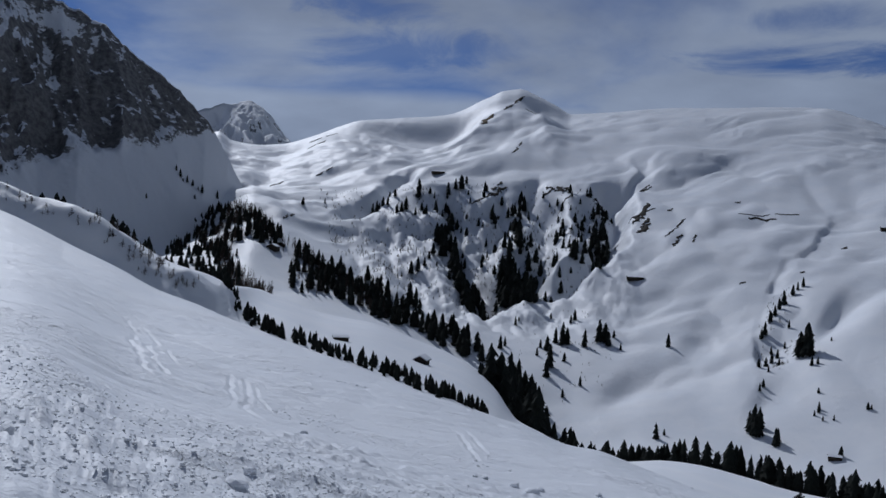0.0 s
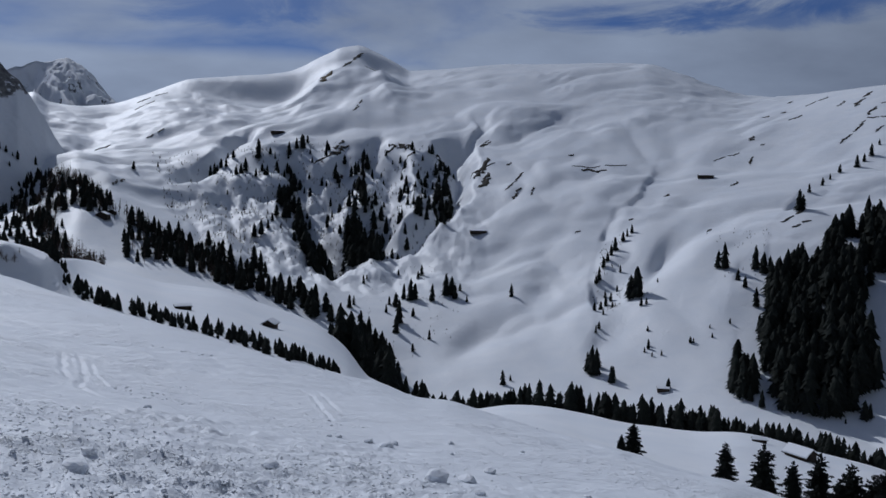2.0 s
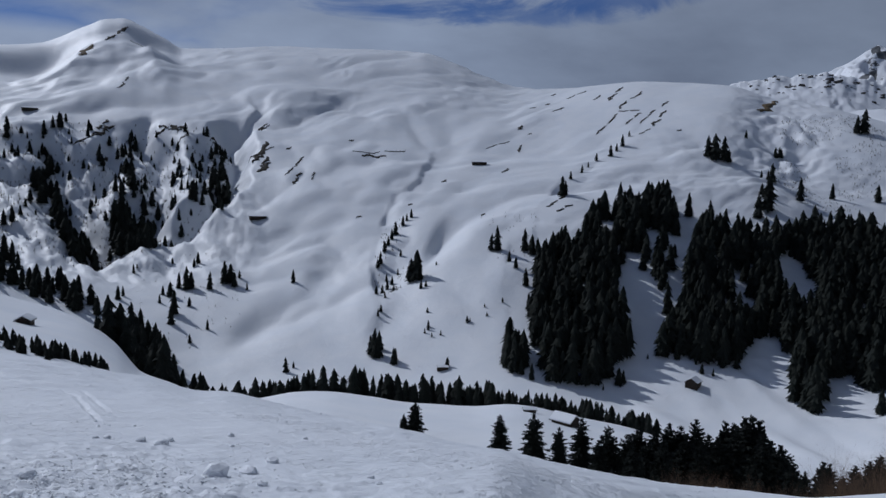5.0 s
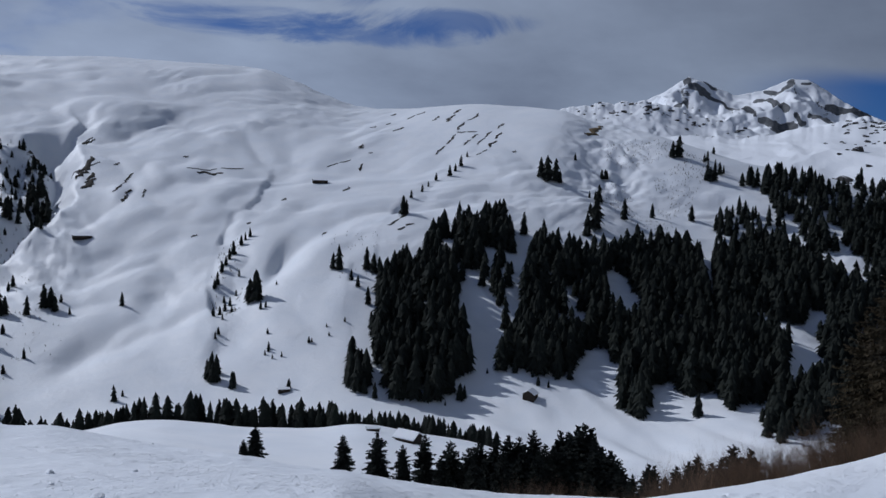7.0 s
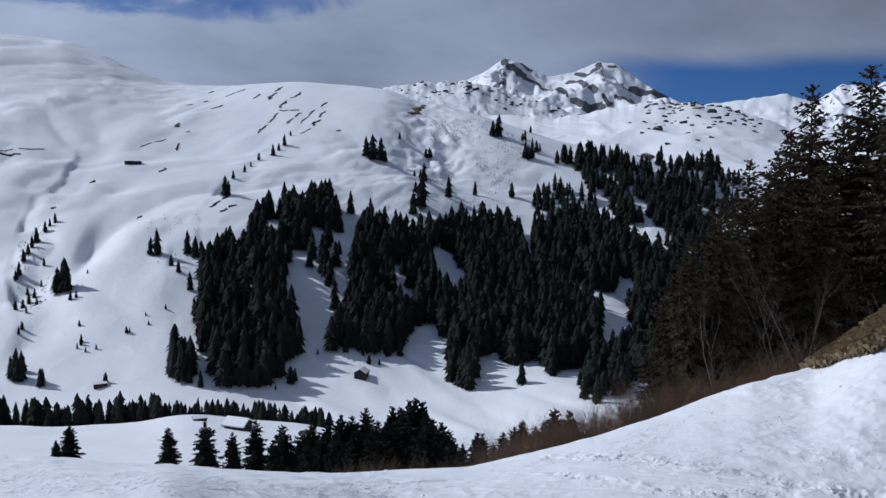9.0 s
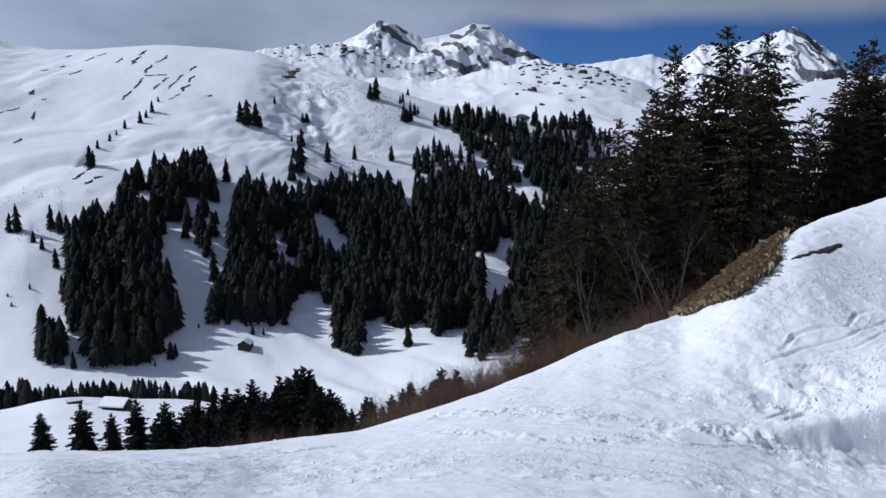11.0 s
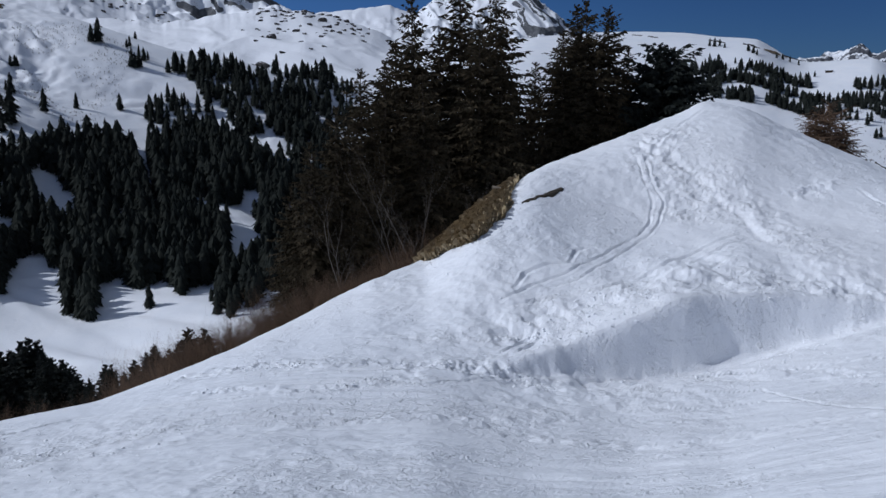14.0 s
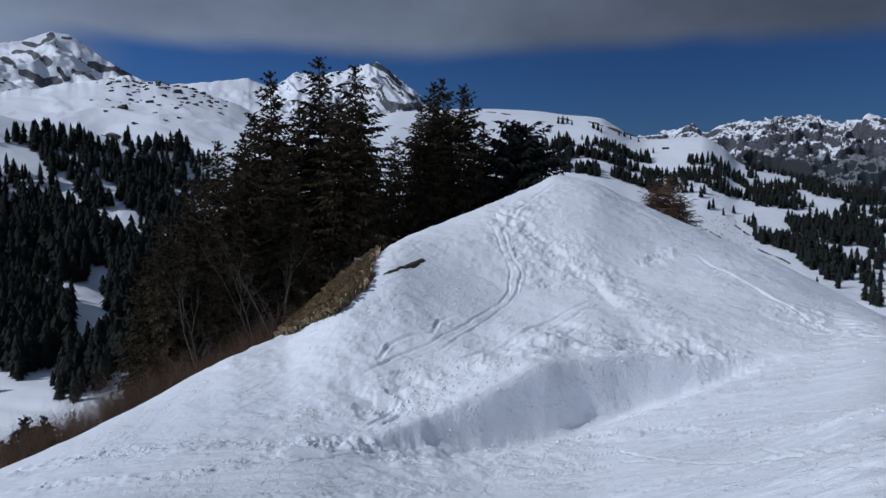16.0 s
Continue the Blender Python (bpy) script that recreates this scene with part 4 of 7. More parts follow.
mountain("far_summit", "distant snowy summit with rocky faces", SUMMIT_CREST, (800, 150), (400, 100), 70, SNOWY_PEAK, 110, 170, 51, 0.5, 1.2, 0.05)
ROCKY_CREST = [
    (44.62, 2350, 275.37), (45.4, 2350, 300.12), (47.75, 2350, 314.9), (50.51, 2350, 319.76), (51.69, 2350, 317.05), (52.87, 2350, 304.66),
    (54.45, 2350, 281.09), (56.41, 2350, 257.45), (58.34, 2350, 233.72), (59.88, 2350, 217.87),
]
mountain("rocky_ridge", "snowy ridge strewn with dark boulders", ROCKY_CREST, (450, 60), (300, 50), 60, DOTTED, 12, 80, 61, 1.0, 1.0, 0.4, 4)
TWIN_CREST = [
    (48.57, 3400, 367.62), (50.52, 3400, 438.78), (51.68, 3400, 481.05), (52.65, 3400, 513.7), (53.92, 3400, 559.85), (54.78, 3400, 536.92),
    (55.96, 3400, 509.29), (56.74, 3400, 486.25), (57.89, 3400, 485.86), (58.83, 3400, 508.08), (59.58, 3400, 525.65), (60.32, 3400, 540.77),
    (61.46, 3400, 521.58), (62.4, 3400, 493.62), (63.34, 3400, 447.87), (65.03, 3400, 372.73), (66.13, 3400, 334.12),
]
mountain("twin_peak", "twin-headed snowy peak with dark rock ribs", TWIN_CREST, (700, 260), (500, 100), 110, PEAK, 80, 280, 71, 0.8, 1.1, 0.07, ribs=[
    (11, [(53.87, 0.97), (54.03, 0.8), (55.11, 0.8), (56.02, 0.71)]), (5, [(54.6, 0.98), (55.77, 0.97)]), (9, [(56.2, 0.7), (57.11, 0.56), (58.03, 0.41)]),
    (8, [(53.07, 0.45), (53.72, 0.55)]), (10, [(58.05, 0.76), (59.54, 0.55), (59.9, 0.42)]), (14, [(58.77, 0.28), (59.51, 0.17), (60.44, 0.16)]),
    (7, [(60.46, 0.3), (61.01, 0.21)]), (8, [(61.58, 0.36), (62.89, 0.34)]), (8, [(62.53, 0.65), (63.65, 0.74), (64.59, 0.8)]),
    (8, [(62.92, 0.97), (63.85, 0.96), (64.78, 0.97)]), (8, [(58.81, 0.91), (59.93, 0.81), (60.32, 0.97)]), (5, [(60.88, 0.96), (61.43, 0.95)]),
])
HILL_CREST = [
    (52.53, 2000, 184.58), (56.43, 2000, 189.6), (59.87, 2000, 199.06), (62.1, 2000, 211.93), (64.3, 2000, 217.68), (66.46, 2000, 216.51),
    (68.58, 2000, 202.26), (70.99, 2000, 177.8), (72.35, 2000, 155.64), (73.74, 2000, 151.83), (76.78, 2000, 146.13), (81.45, 2000, 149.52),
    (82.24, 2000, 142.74), (84.6, 2000, 133.09),
]
mountain("rocky_hill", "rounded snowy hill dotted with rock", HILL_CREST, (700, 10), (400, 20), 90, ROUNDED, 9, 190, 81, 1.0, 0.85, 0.6, 4)
FAINT_CREST = [
    (65.76, 4300, 436.5), (67.87, 4300, 461.59), (70.27, 4300, 479.29), (72.29, 4300, 493.42), (72.59, 4300, 479.57), (73.4, 4300, 466.82),
    (75.28, 4300, 426.32), (78.34, 4300, 356.52),
]
mountain("hazy_ridge", "hazy pale ridge far behind", FAINT_CREST, (500, 200), (200, 100), 30, PEAK, 30, 200, 91, 1.0, 1.2)
PYRAMID_CREST = [
    (73.39, 3800, 362.41), (75.31, 3800, 470.49), (76.83, 3800, 454.42), (78.77, 3800, 481.44), (79.93, 3800, 507.67), (80.91, 3800, 520.93),
    (81.88, 3800, 483), (83.04, 3800, 419.13), (84.02, 3800, 367.69), (84.8, 3800, 303.09),
]
mountain("pyramid_peak", "pointed snowy peak with ribbed flank", PYRAMID_CREST, (600, 150), (400, 100), 90, STREAKED, 60, 110, 101, 0.3, 1.2, 0.1, ribs=[
    (9, [(80.67, 0.96), (81.63, 0.98), (82.49, 0.93)]), (12, [(81.88, 0.47), (83.36, 0.57), (83.99, 0.74)]), (3.5, [(80.79, 0.74), (81.87, 0.52)]),
    (3.5, [(81.21, 0.81), (82.72, 0.67)]), (4, [(81.64, 0.87), (83.35, 0.77)]), (3, [(81.0, 0.6), (81.7, 0.42)]),
])
CLIFFS_CREST = [
    (97.46, 4300, 168.02), (98.96, 4300, 200.93), (100.44, 4300, 213.38), (102.08, 4300, 247.77), (103.35, 4300, 209.35), (105.11, 4300, 253.68),
    (106.32, 4300, 259.56), (107.51, 4300, 270.67), (109.01, 4300, 286.05), (110.17, 4300, 264.49), (111.16, 4300, 230.34), (112.72, 4300, 263.24),
    (113.9, 4300, 249.72), (118, 4300, 317.42), (121, 4300, 227),
]
mountain("distant_range", "distant range of grey cliffs banded with snow", CLIFFS_CREST, (1500, -60), (300, 0), 130, BANDED, 130, 190, 111, 0.8, 1.0, 0.14, 6)



# ---- rock outcrops of the far hills ----
OUTCROP = mountain_material("outcrop_rock", 0.05, 0.25, 0.80, 0.92, (0.018, 0.018, 0.02), (0.065, 0.06, 0.056))


def outcrop_mesh(seed):
    """An angular ledge of rock, longer than high, broken into steps."""
    bm = bmesh.new()
    bmesh.ops.create_icosphere(bm, subdivisions=2, radius=1.0)
    for v in bm.verts:
        k = noise.noise(v.co * 1.3 + Vector((seed * 7.7, 0, 0))) + 0.5 * noise.noise(v.co * 3.1 + Vector((0, seed * 3.3, 0)))
        v.co = Vector((v.co.x * (1 + 0.4 * k), 0.7 * v.co.y * (1 + 0.4 * k), 0.5 * max(-0.7, min(0.75, v.co.z * (1 + 0.8 * k)))))
    me = bpy.data.meshes.new("rock_outcrop")
    bm.to_mesh(me)
    bm.free()
    me.materials.append(OUTCROP)
    return me


OUTCROPS = [outcrop_mesh(i) for i in range(5)]


def outcrop(surface, b, u, size, rnd):
    """A rock set into a mountain's flank at a bearing and a height from 0 to 1."""
    bs, V = SURFACES[surface]
    p = V[int(round(min(u, 0.99) * (len(V) - 1))), int(np.argmin(np.abs(bs - b)))]
    ob = new("rock_outcrop", OUTCROPS[rnd.randrange(5)])
    ob.matrix_world = Matrix.LocRotScale(p.tolist(), Euler((rnd.uniform(-0.2, 0.2), rnd.uniform(-0.35, 0.35), radians(-b) + rnd.uniform(-0.5, 0.5))), (size * 0.8, size * rnd.uniform(0.5, 0.8), size * rnd.uniform(0.9, 1.6)))
    return tagged(ob, "dark rock outcrop capped with snow on the far hill", "rock", "rock outcrops")


rnd = random.Random(77)
for b, u, size in (
    (63.63, 0.82, 7), (64.48, 0.88, 9), (65.52, 0.95, 8), (66.46, 0.96, 10), (67.68, 0.88, 13), (68.14, 0.8, 9), (69.27, 0.94, 9), (70.2, 0.87, 7), (64.27, 0.58, 13),
    (65.98, 0.68, 9), (63.59, 0.32, 15), (64.92, 0.43, 8), (66.81, 0.45, 6), (67.75, 0.48, 6), (63.23, 0.54, 6), (66.25, 0.54, 6),
):
    outcrop("rocky_hill", b, u, size, rnd)
for _ in range(95):
    outcrop("rocky_hill", rnd.triangular(61.5, 72.0, 67), 1 - 0.42 * rnd.random() ** 1.7, rnd.uniform(2.5, 7.5), rnd)
for b, u, size in ((48.96, 0.86, 11), (49.75, 0.86, 12), (51.27, 0.92, 14), (51.81, 0.9, 14), (53.23, 0.84, 7), (54.32, 0.86, 8), (50.22, 0.97, 9), (52.89, 0.95, 8)):
    outcrop("rocky_ridge", b, u, size, rnd)
for _ in range(60):
    outcrop("rocky_ridge", rnd.uniform(46, 58), 1 - 0.3 * rnd.random() ** 1.4, rnd.uniform(3, 8), rnd)


# ---- trees ----
NEEDLES = needle_material("spruce_needles", (0.012, 0.0155, 0.015), (0.022, 0.026, 0.021), (0.03, 0.032, 0.024))
BROWN_NEEDLES = needle_material("near_spruce_needles", (0.024, 0.0215, 0.0135), (0.05, 0.041, 0.025), (0.10, 0.07, 0.04))


def bark_material():
    n = Nodes("bark", 0.9)
    f = n.noise(6, 5, 0.65, n.stretched((1, 1, 0.25)))
    return n.finish(n.mix(n.step(f, 0.3, 0.7), (0.035, 0.027, 0.02), (0.13, 0.10, 0.075)), n.bump(f, 0.03, 0.8))


BARK = bark_material()


def part(name, bm, material, parent, label=""):
    """One mesh object under a thing or under a part."""
    me = bpy.data.meshes.new(name)
    bm.to_mesh(me)
    bm.free()
    me.materials.append(material)
    ob = new(name, me)
    ob.parent = parent
    if label:
        ob["label"] = label
    return ob


def raw_mesh(name, verts, faces, material, smooth=False):
    me = bpy.data.meshes.new(name)
    me.from_pydata(verts, [], faces)
    me.materials.append(material)
    if smooth:
        me.polygons.foreach_set("use_smooth", [True] * len(me.polygons))
    me.update()
    return me


def far_crown(seed, slim):
    """A unit-high spruce crown of ragged drooping tiers: points and faces."""
    rnd = random.Random(seed)
    verts, faces = [], []
    tiers = 12
    for k in range(tiers):
        u = k / (tiers - 1)
        top = 1.0 - 0.93 * u + 0.05
        low = max(0.0, top - 0.2 - 0.1 * u)
        wide = slim * (1 - (1 - 0.95 * u - 0.05) ** 2.3) ** 0.75 * (1 - 0.22 * max(0, u - 0.8) / 0.2) * rnd.uniform(0.86, 1.14)
        if k == 0:
            top, low, wide = 1.0, 0.9, slim * 0.12
        n, turn = 7, rnd.uniform(0, 6.28)
        lean = (rnd.uniform(-1, 1) * 0.014, rnd.uniform(-1, 1) * 0.014)
        base = len(verts)
        verts.append((lean[0], lean[1], min(top + 0.03, 1.0)))
        for i in range(n):
            a = turn + 2 * math.pi * i / n + rnd.uniform(-0.2, 0.2)
            far = wide * rnd.uniform(0.72, 1.15)
            verts.append((lean[0] + far * math.cos(a), lean[1] + far * math.sin(a), low + rnd.uniform(-0.05, 0.05)))
            b = a + math.pi / n
            verts.append((lean[0] + far * 0.66 * math.cos(b), lean[1] + far * 0.66 * math.sin(b), low + 0.07 + rnd.uniform(-0.02, 0.03)))
        for i in range(2 * n):
            faces.append((base, base + 1 + i, base + 1 + (i + 1) % (2 * n)))
    return verts, faces


def trunk_mesh(name, high, wide, sides=6, lean=0.0):
    verts, faces = [], []
    for z, w in ((0.0, 1.25), (0.06, 1.0), (0.5, 0.6), (1.0, 0.1)):
        for i in range(sides):
            a = 2 * math.pi * i / sides
            verts.append((w * wide * math.cos(a) + lean * z, w * wide * math.sin(a), z * high))
    for k in range(3):
        for i in range(sides):
            j = (i + 1) % sides
            faces.append((k * sides + i, k * sides + j, (k + 1) * sides + j, (k + 1) * sides + i))
    return raw_mesh(name, verts, faces, BARK, True)


FAR = [far_crown(100 + i, s) for i, s in enumerate((0.19, 0.21, 0.24, 0.2, 0.26, 0.22))]
FAR_MESHES = [raw_mesh("spruce_crown", v, f, NEEDLES) for v, f in FAR]
FAR_TRUNK = trunk_mesh("spruce_trunk", 0.75, 0.017)


def place_tree(name, crown, trunk, x, y, high, label, group, turn, sink=0.2, wide=1.0, z=None):
    """A tree with its trunk and crown, standing on the ground."""
    z = float(height_at(x, y)[0]) if z is None else z
    tree = new(name)
    tree.matrix_world = Matrix.LocRotScale((x, y, z - sink), Euler((0, 0, turn)), (high * wide, high * wide, high))
    for key, me in (("trunk", trunk), ("crown", crown)):
        new(key, me).parent = tree
    return tagged(tree, label, "tree", group)


# wood outlines and tree places are fitted to the camera's view
FORESTS = [  # spacing, least and greatest height, outline in the plan
    (6.2, 18, 29, [(346, 530), (391, 535), (422, 561), (486, 548), (475, 517), (435, 504), (400, 498), (365, 446), (342, 410), (300, 394), (281, 407), (292, 451)]),
    (7, 18, 26, [(280, 469), (288, 454), (267, 417), (260, 428)]),
    (6.2, 18, 29, [(475, 501), (496, 501), (526, 474), (578, 473), (632, 468), (630, 440), (591, 401), (552, 362), (460, 300), (432, 303), (446, 335), (389, 306), (386, 320), (430, 360), (450, 393), (420, 385), (389, 370), (358, 392), (354, 404), (365, 418), (418, 451)]),
    (8.5, 14, 22, [(775, 498), (838, 492), (843, 465), (853, 428), (839, 394), (882, 380), (893, 352), (790, 351), (741, 357), (734, 378), (739, 419), (735, 443), (676, 446), (690, 469)]),
    (6.2, 18, 29, [(644, 440), (714, 430), (720, 377), (714, 343), (688, 314), (622, 298), (538, 279), (487, 272), (459, 273), (428, 277), (535, 355)]),
    (9, 15, 22, [(432, 507), (472, 507), (422, 459), (393, 449), (394, 476)]),
    (8.5, 16, 25, [(743, 398), (848, 368), (725, 280), (506, 219), (407, 212), (496, 275)]),
    (8.5, 15, 24, [(420, 250), (517, 280), (591, 287), (633, 274), (454, 205), (378, 203)]),
    (8, 13, 20, [(1383, 16), (1405, -73), (1389, -130), (1442, -238), (1322, -241), (1189, -204), (1188, -169), (1237, -116), (1222, -71), (1218, 14)]),
    (8, 13, 19, [(1324, -265), (1336, -345), (1289, -349), (1292, -402), (1228, -433), (1173, -400), (1257, -363), (1256, -318), (1302, -268)]),
    (10, 10, 15, [(1629, -458), (1553, -500), (1596, -615), (1405, -582), (1347, -550), (1404, -493), (1459, -419)]),
    (8, 14, 22, [(1273, -484), (1531, -684), (900, -406), (1063, -437)]),
    (12, 13, 22, [(1199, -346), (1211, -461), (1068, -439), (837, -370), (727, -330), (936, -332), (1041, -308)]),
    (8, 13, 20, [(1140, -345), (1132, -399), (1011, -371), (983, -335), (1067, -327)]),
    (11, 12, 19, [(1134, -332), (1201, -407), (1205, -534), (767, -343), (882, -348), (969, -292)]),
    (9, 12, 19, [(1377, -282), (1452, -423), (1480, -560), (1205, -534), (1216, -412), (1332, -362)]),
    (9, 12, 19, [(1385, -97), (1346, -258), (1231, -286), (1211, -192), (1280, -99)]),
    (11, 12, 18, [(1590, -629), (1521, -677), (1531, -684), (1410, -578)]),
    (18, 7, 15, [(-25, 1090), (60, 1100), (150, 1060), (235, 1035), (185, 870), (100, 810), (40, 800), (-15, 900)]),
    (7, 18, 26, [(478, 464), (516, 454), (471, 409), (440, 403), (434, 427)]),
    (7, 18, 26, [(509, 396), (572, 397), (467, 321), (462, 344)]),
    (13, 14, 22, [(914, 446), (997, 408), (979, 361), (801, 298), (750, 313), (767, 365)]),
    (8, 20, 30, [(10, 930), (32, 884), (54, 829), (23, 810), (14, 867)]),
    (8, 20, 30, [(66, 943), (94, 895), (105, 855), (89, 799), (67, 831), (61, 868)]),
    (9, 18, 26, [(-15, 984), (13, 1020), (23, 951), (1, 927)]),
    (13, 14, 22, [(84, 971), (110, 978), (113, 878), (95, 901)]),
    (11, 14, 22, [(162, 901), (196, 983), (182, 875), (164, 842)]),
    (9, 15, 20, [(-68, 1030), (-31, 1095), (-27, 1089), (-59, 1015)]),
    (10, 12, 18, [(-99, 1091), (-66, 1105), (-61, 1087), (-89, 1046)]),
    (8, 15, 22, [(35, 632), (57, 627), (76, 595), (80, 516), (42, 327), (32, 328), (23, 329)]),
    (9, 13, 20, [(-30, 719), (-17, 708), (28, 698), (40, 635), (8, 651), (-25, 675)]),
    (10, 12, 18, [(-109, 830), (-81, 836), (-46, 770), (-28, 722), (-57, 709), (-97, 780)]),
    (10, 10, 15, [(-367, 1161), (-236, 958), (-181, 863), (-177, 818), (-252, 948), (-324, 1049)]),
    (9, 11, 17, [(-159, 816), (-136, 832), (-97, 780), (-89, 690), (-120, 673), (-140, 737)]),
    (9, 10, 17, [(-226, 921), (-179, 854), (-136, 832), (-104, 794), (-111, 736), (-146, 754), (-193, 811)]),
    (8.5, 11, 18, [(-118, 813), (-100, 846), (-69, 786), (-65, 690), (-86, 663)]),
    (9, 12, 18, [(-73, 771), (-40, 755), (-17, 699), (-34, 656), (-58, 672)]),
    (11, 11, 19, [(0, 1092), (13, 1092), (14, 1014), (37, 866), (26, 864), (1, 996)]),
    (11, 11, 19, [(96, 1094), (109, 1093), (92, 983), (75, 903), (65, 919), (79, 1002)]),
    (11, 10, 17, [(187, 1027), (206, 1027), (187, 923), (147, 860), (138, 868), (172, 926)]),
    (7, 7, 12, [(-480, 1185), (-378, 1126), (-258, 903), (-175, 720), (-176, 680), (-227, 727), (-370, 1002)]),
    (8, 7, 11, [(-592, 1365), (-466, 1213), (-374, 1032), (-449, 1110)]),
    (8, 9, 15, [(-336, 1111), (-236, 958), (-199, 915), (-157, 819), (-202, 803), (-192, 737), (-151, 664), (-130, 647), (-72, 307), (-206, 743), (-289, 941)]),
]

ROWS = [  # spacing, least and greatest height, width of the belt, line in the plan
    (1.3, 5, 9, 22, [(-127, 244), (-114, 256), (-97, 268), (-80, 289)]),
    # trees of this belt are scaled down to fit the camera's view
    (0.42, 1.9, 4.0, 15, [(-65, 226), (-45, 210), (-29, 203), (-14, 195), (0, 180), (8, 172)]),
    (1.1, 6.0, 13, 14, [(59, 330), (75, 323), (103, 308), (129, 291), (158, 269)]),
    (0.7, 4.5, 9.0, 13, [(161, 274), (183, 252), (190, 239)]),
    (0.7, 4.5, 8, 9, [(189, 233), (197, 221)]),
    (5, 13, 18, 12, [(42, 370), (53, 356), (62, 339)]),
]

SPRUCES_A = [
    (330.7, 567.7, 21), (328.2, 572.6, 14), (267.5, 586.9, 22.9), (268.7, 583.1, 17.3), (266.1, 564.4, 5.3), (211.2, 493.7, 9.5),
    (202.9, 510.1, 19.5), (201.4, 513.9, 13.7), (208.9, 514.2, 9.8), (236.4, 465.4, 6.7), (771.3, 571.5, 25.9), (764.6, 575.5, 19),
    (792.4, 552.5, 10.3), (756.9, 519.4, 16.3), (754.4, 523.1, 11.7), (779.5, 523.6, 14.7), (603.3, 610.1, 27.4), (600.3, 617.2, 21.4),
    (615.5, 610.6, 25.8), (621, 609.3, 13.6), (666.5, 631.3, 9.1), (680, 598.7, 11.6),
]
SPRUCES_B = [
    (688.1, 492.2, 16.8), (658.2, 517, 15.4), (615.9, 516.8, 21.7), (613.4, 547.2, 18.7), (571.6, 512.9, 30), (555.3, 508.6, 21.4),
    (585.7, 533.2, 11.2), (424.4, 614.7, 18.5), (428.5, 615.5, 13.3), (461.5, 654.7, 8.5), (484.2, 668, 8.2), (499.7, 678.9, 6),
    (515, 686.2, 8.5), (533.8, 687, 12.3), (549.5, 697.6, 8.8), (559.7, 700.9, 12.7), (581.9, 717.8, 6.6), (270.7, 418, 10.6),
    (317.1, 391.8, 11.4), (321.1, 392.3, 8.6), (515.5, 523.9, 13.6), (492.4, 525.3, 20.4), (586.8, 476.6, 25.7),
]
SPRUCES_C = [
    (267.2, 583.8, 25), (264, 588.5, 19.2), (262.7, 566, 7.1), (189.5, 663.5, 11.7), (138.4, 691.3, 19), (143.1, 690.3, 17),
    (144.8, 683.8, 12.9), (152.2, 697.6, 7.1), (153, 672.8, 6.4), (125, 684.7, 15.8), (108.2, 696.7, 20), (111.9, 696.1, 15),
    (103.2, 703.5, 14.1), (94, 686.6, 12.8), (89, 693.3, 7.9), (91.7, 650.6, 19.6), (86.9, 633.1, 13.6), (104.8, 660.7, 7.6),
    (111, 617.1, 8), (95.6, 601.5, 6.9), (84.3, 675.8, 7.7),
]
SPRUCES_D = [
    (122, 743.1, 8.5), (125.8, 745.5, 10.7), (107.7, 772.5, 6.6), (72.6, 755.5, 8.6), (76.1, 761.2, 5.4), (54.2, 687.9, 11.7),
    (58.7, 696.5, 8.9), (143.3, 517.5, 10.7), (149.8, 521.9, 4.6), (245.1, 514.6, 5.7), (269.7, 502.2, 4.9), (209.2, 491.3, 11.4),
    (202.6, 507, 14.7), (204.5, 506.3, 18.6), (202.2, 513.6, 9.4), (18.3, 329.5, 5.6), (235.8, 465.7, 5.9), (241.7, 512.9, 4),
    (243.6, 505.3, 3.6), (249.2, 502.6, 4),
]
SPRUCES_E = [
    (307.6, 687.3, 8.5), (302.8, 686.2, 7.4), (297.1, 682.1, 9.5), (285.3, 670.9, 12.4), (278.7, 663.9, 10.2), (272.5, 656.7, 9.1),
    (267.2, 652.4, 10), (257.4, 637, 11.7), (254.1, 635, 7.8), (256.2, 608.3, 7.5), (250.4, 604.2, 8.4), (244.6, 600.1, 7.4),
    (235.7, 590.7, 7.2), (265.2, 617.5, 5.7), (250.5, 591.1, 5.5), (255.5, 618.3, 6.6), (275.4, 635.9, 6.9), (238.5, 579.9, 4.4),
    (227.9, 561.5, 6), (223.7, 556.8, 6),
]
SPRUCES_F = [
    (308.3, 479.4, 15.4), (311.6, 488, 12.3), (323.8, 512.2, 13.8), (349.7, 556.2, 18.6), (351.5, 548, 16.6), (330, 547.2, 9.1),
    (356.7, 548.2, 12.1), (328.2, 534.2, 8.9), (300.2, 466.8, 8.7), (282.1, 467.5, 10.1), (283.2, 498.1, 3.3), (271.4, 501.3, 3.6),
    (253.4, 533.9, 4.2), (246.5, 517.2, 5.7), (286.1, 506.8, 2.5), (286.1, 588.1, 3.7), (298.8, 502.9, 4.2),
]
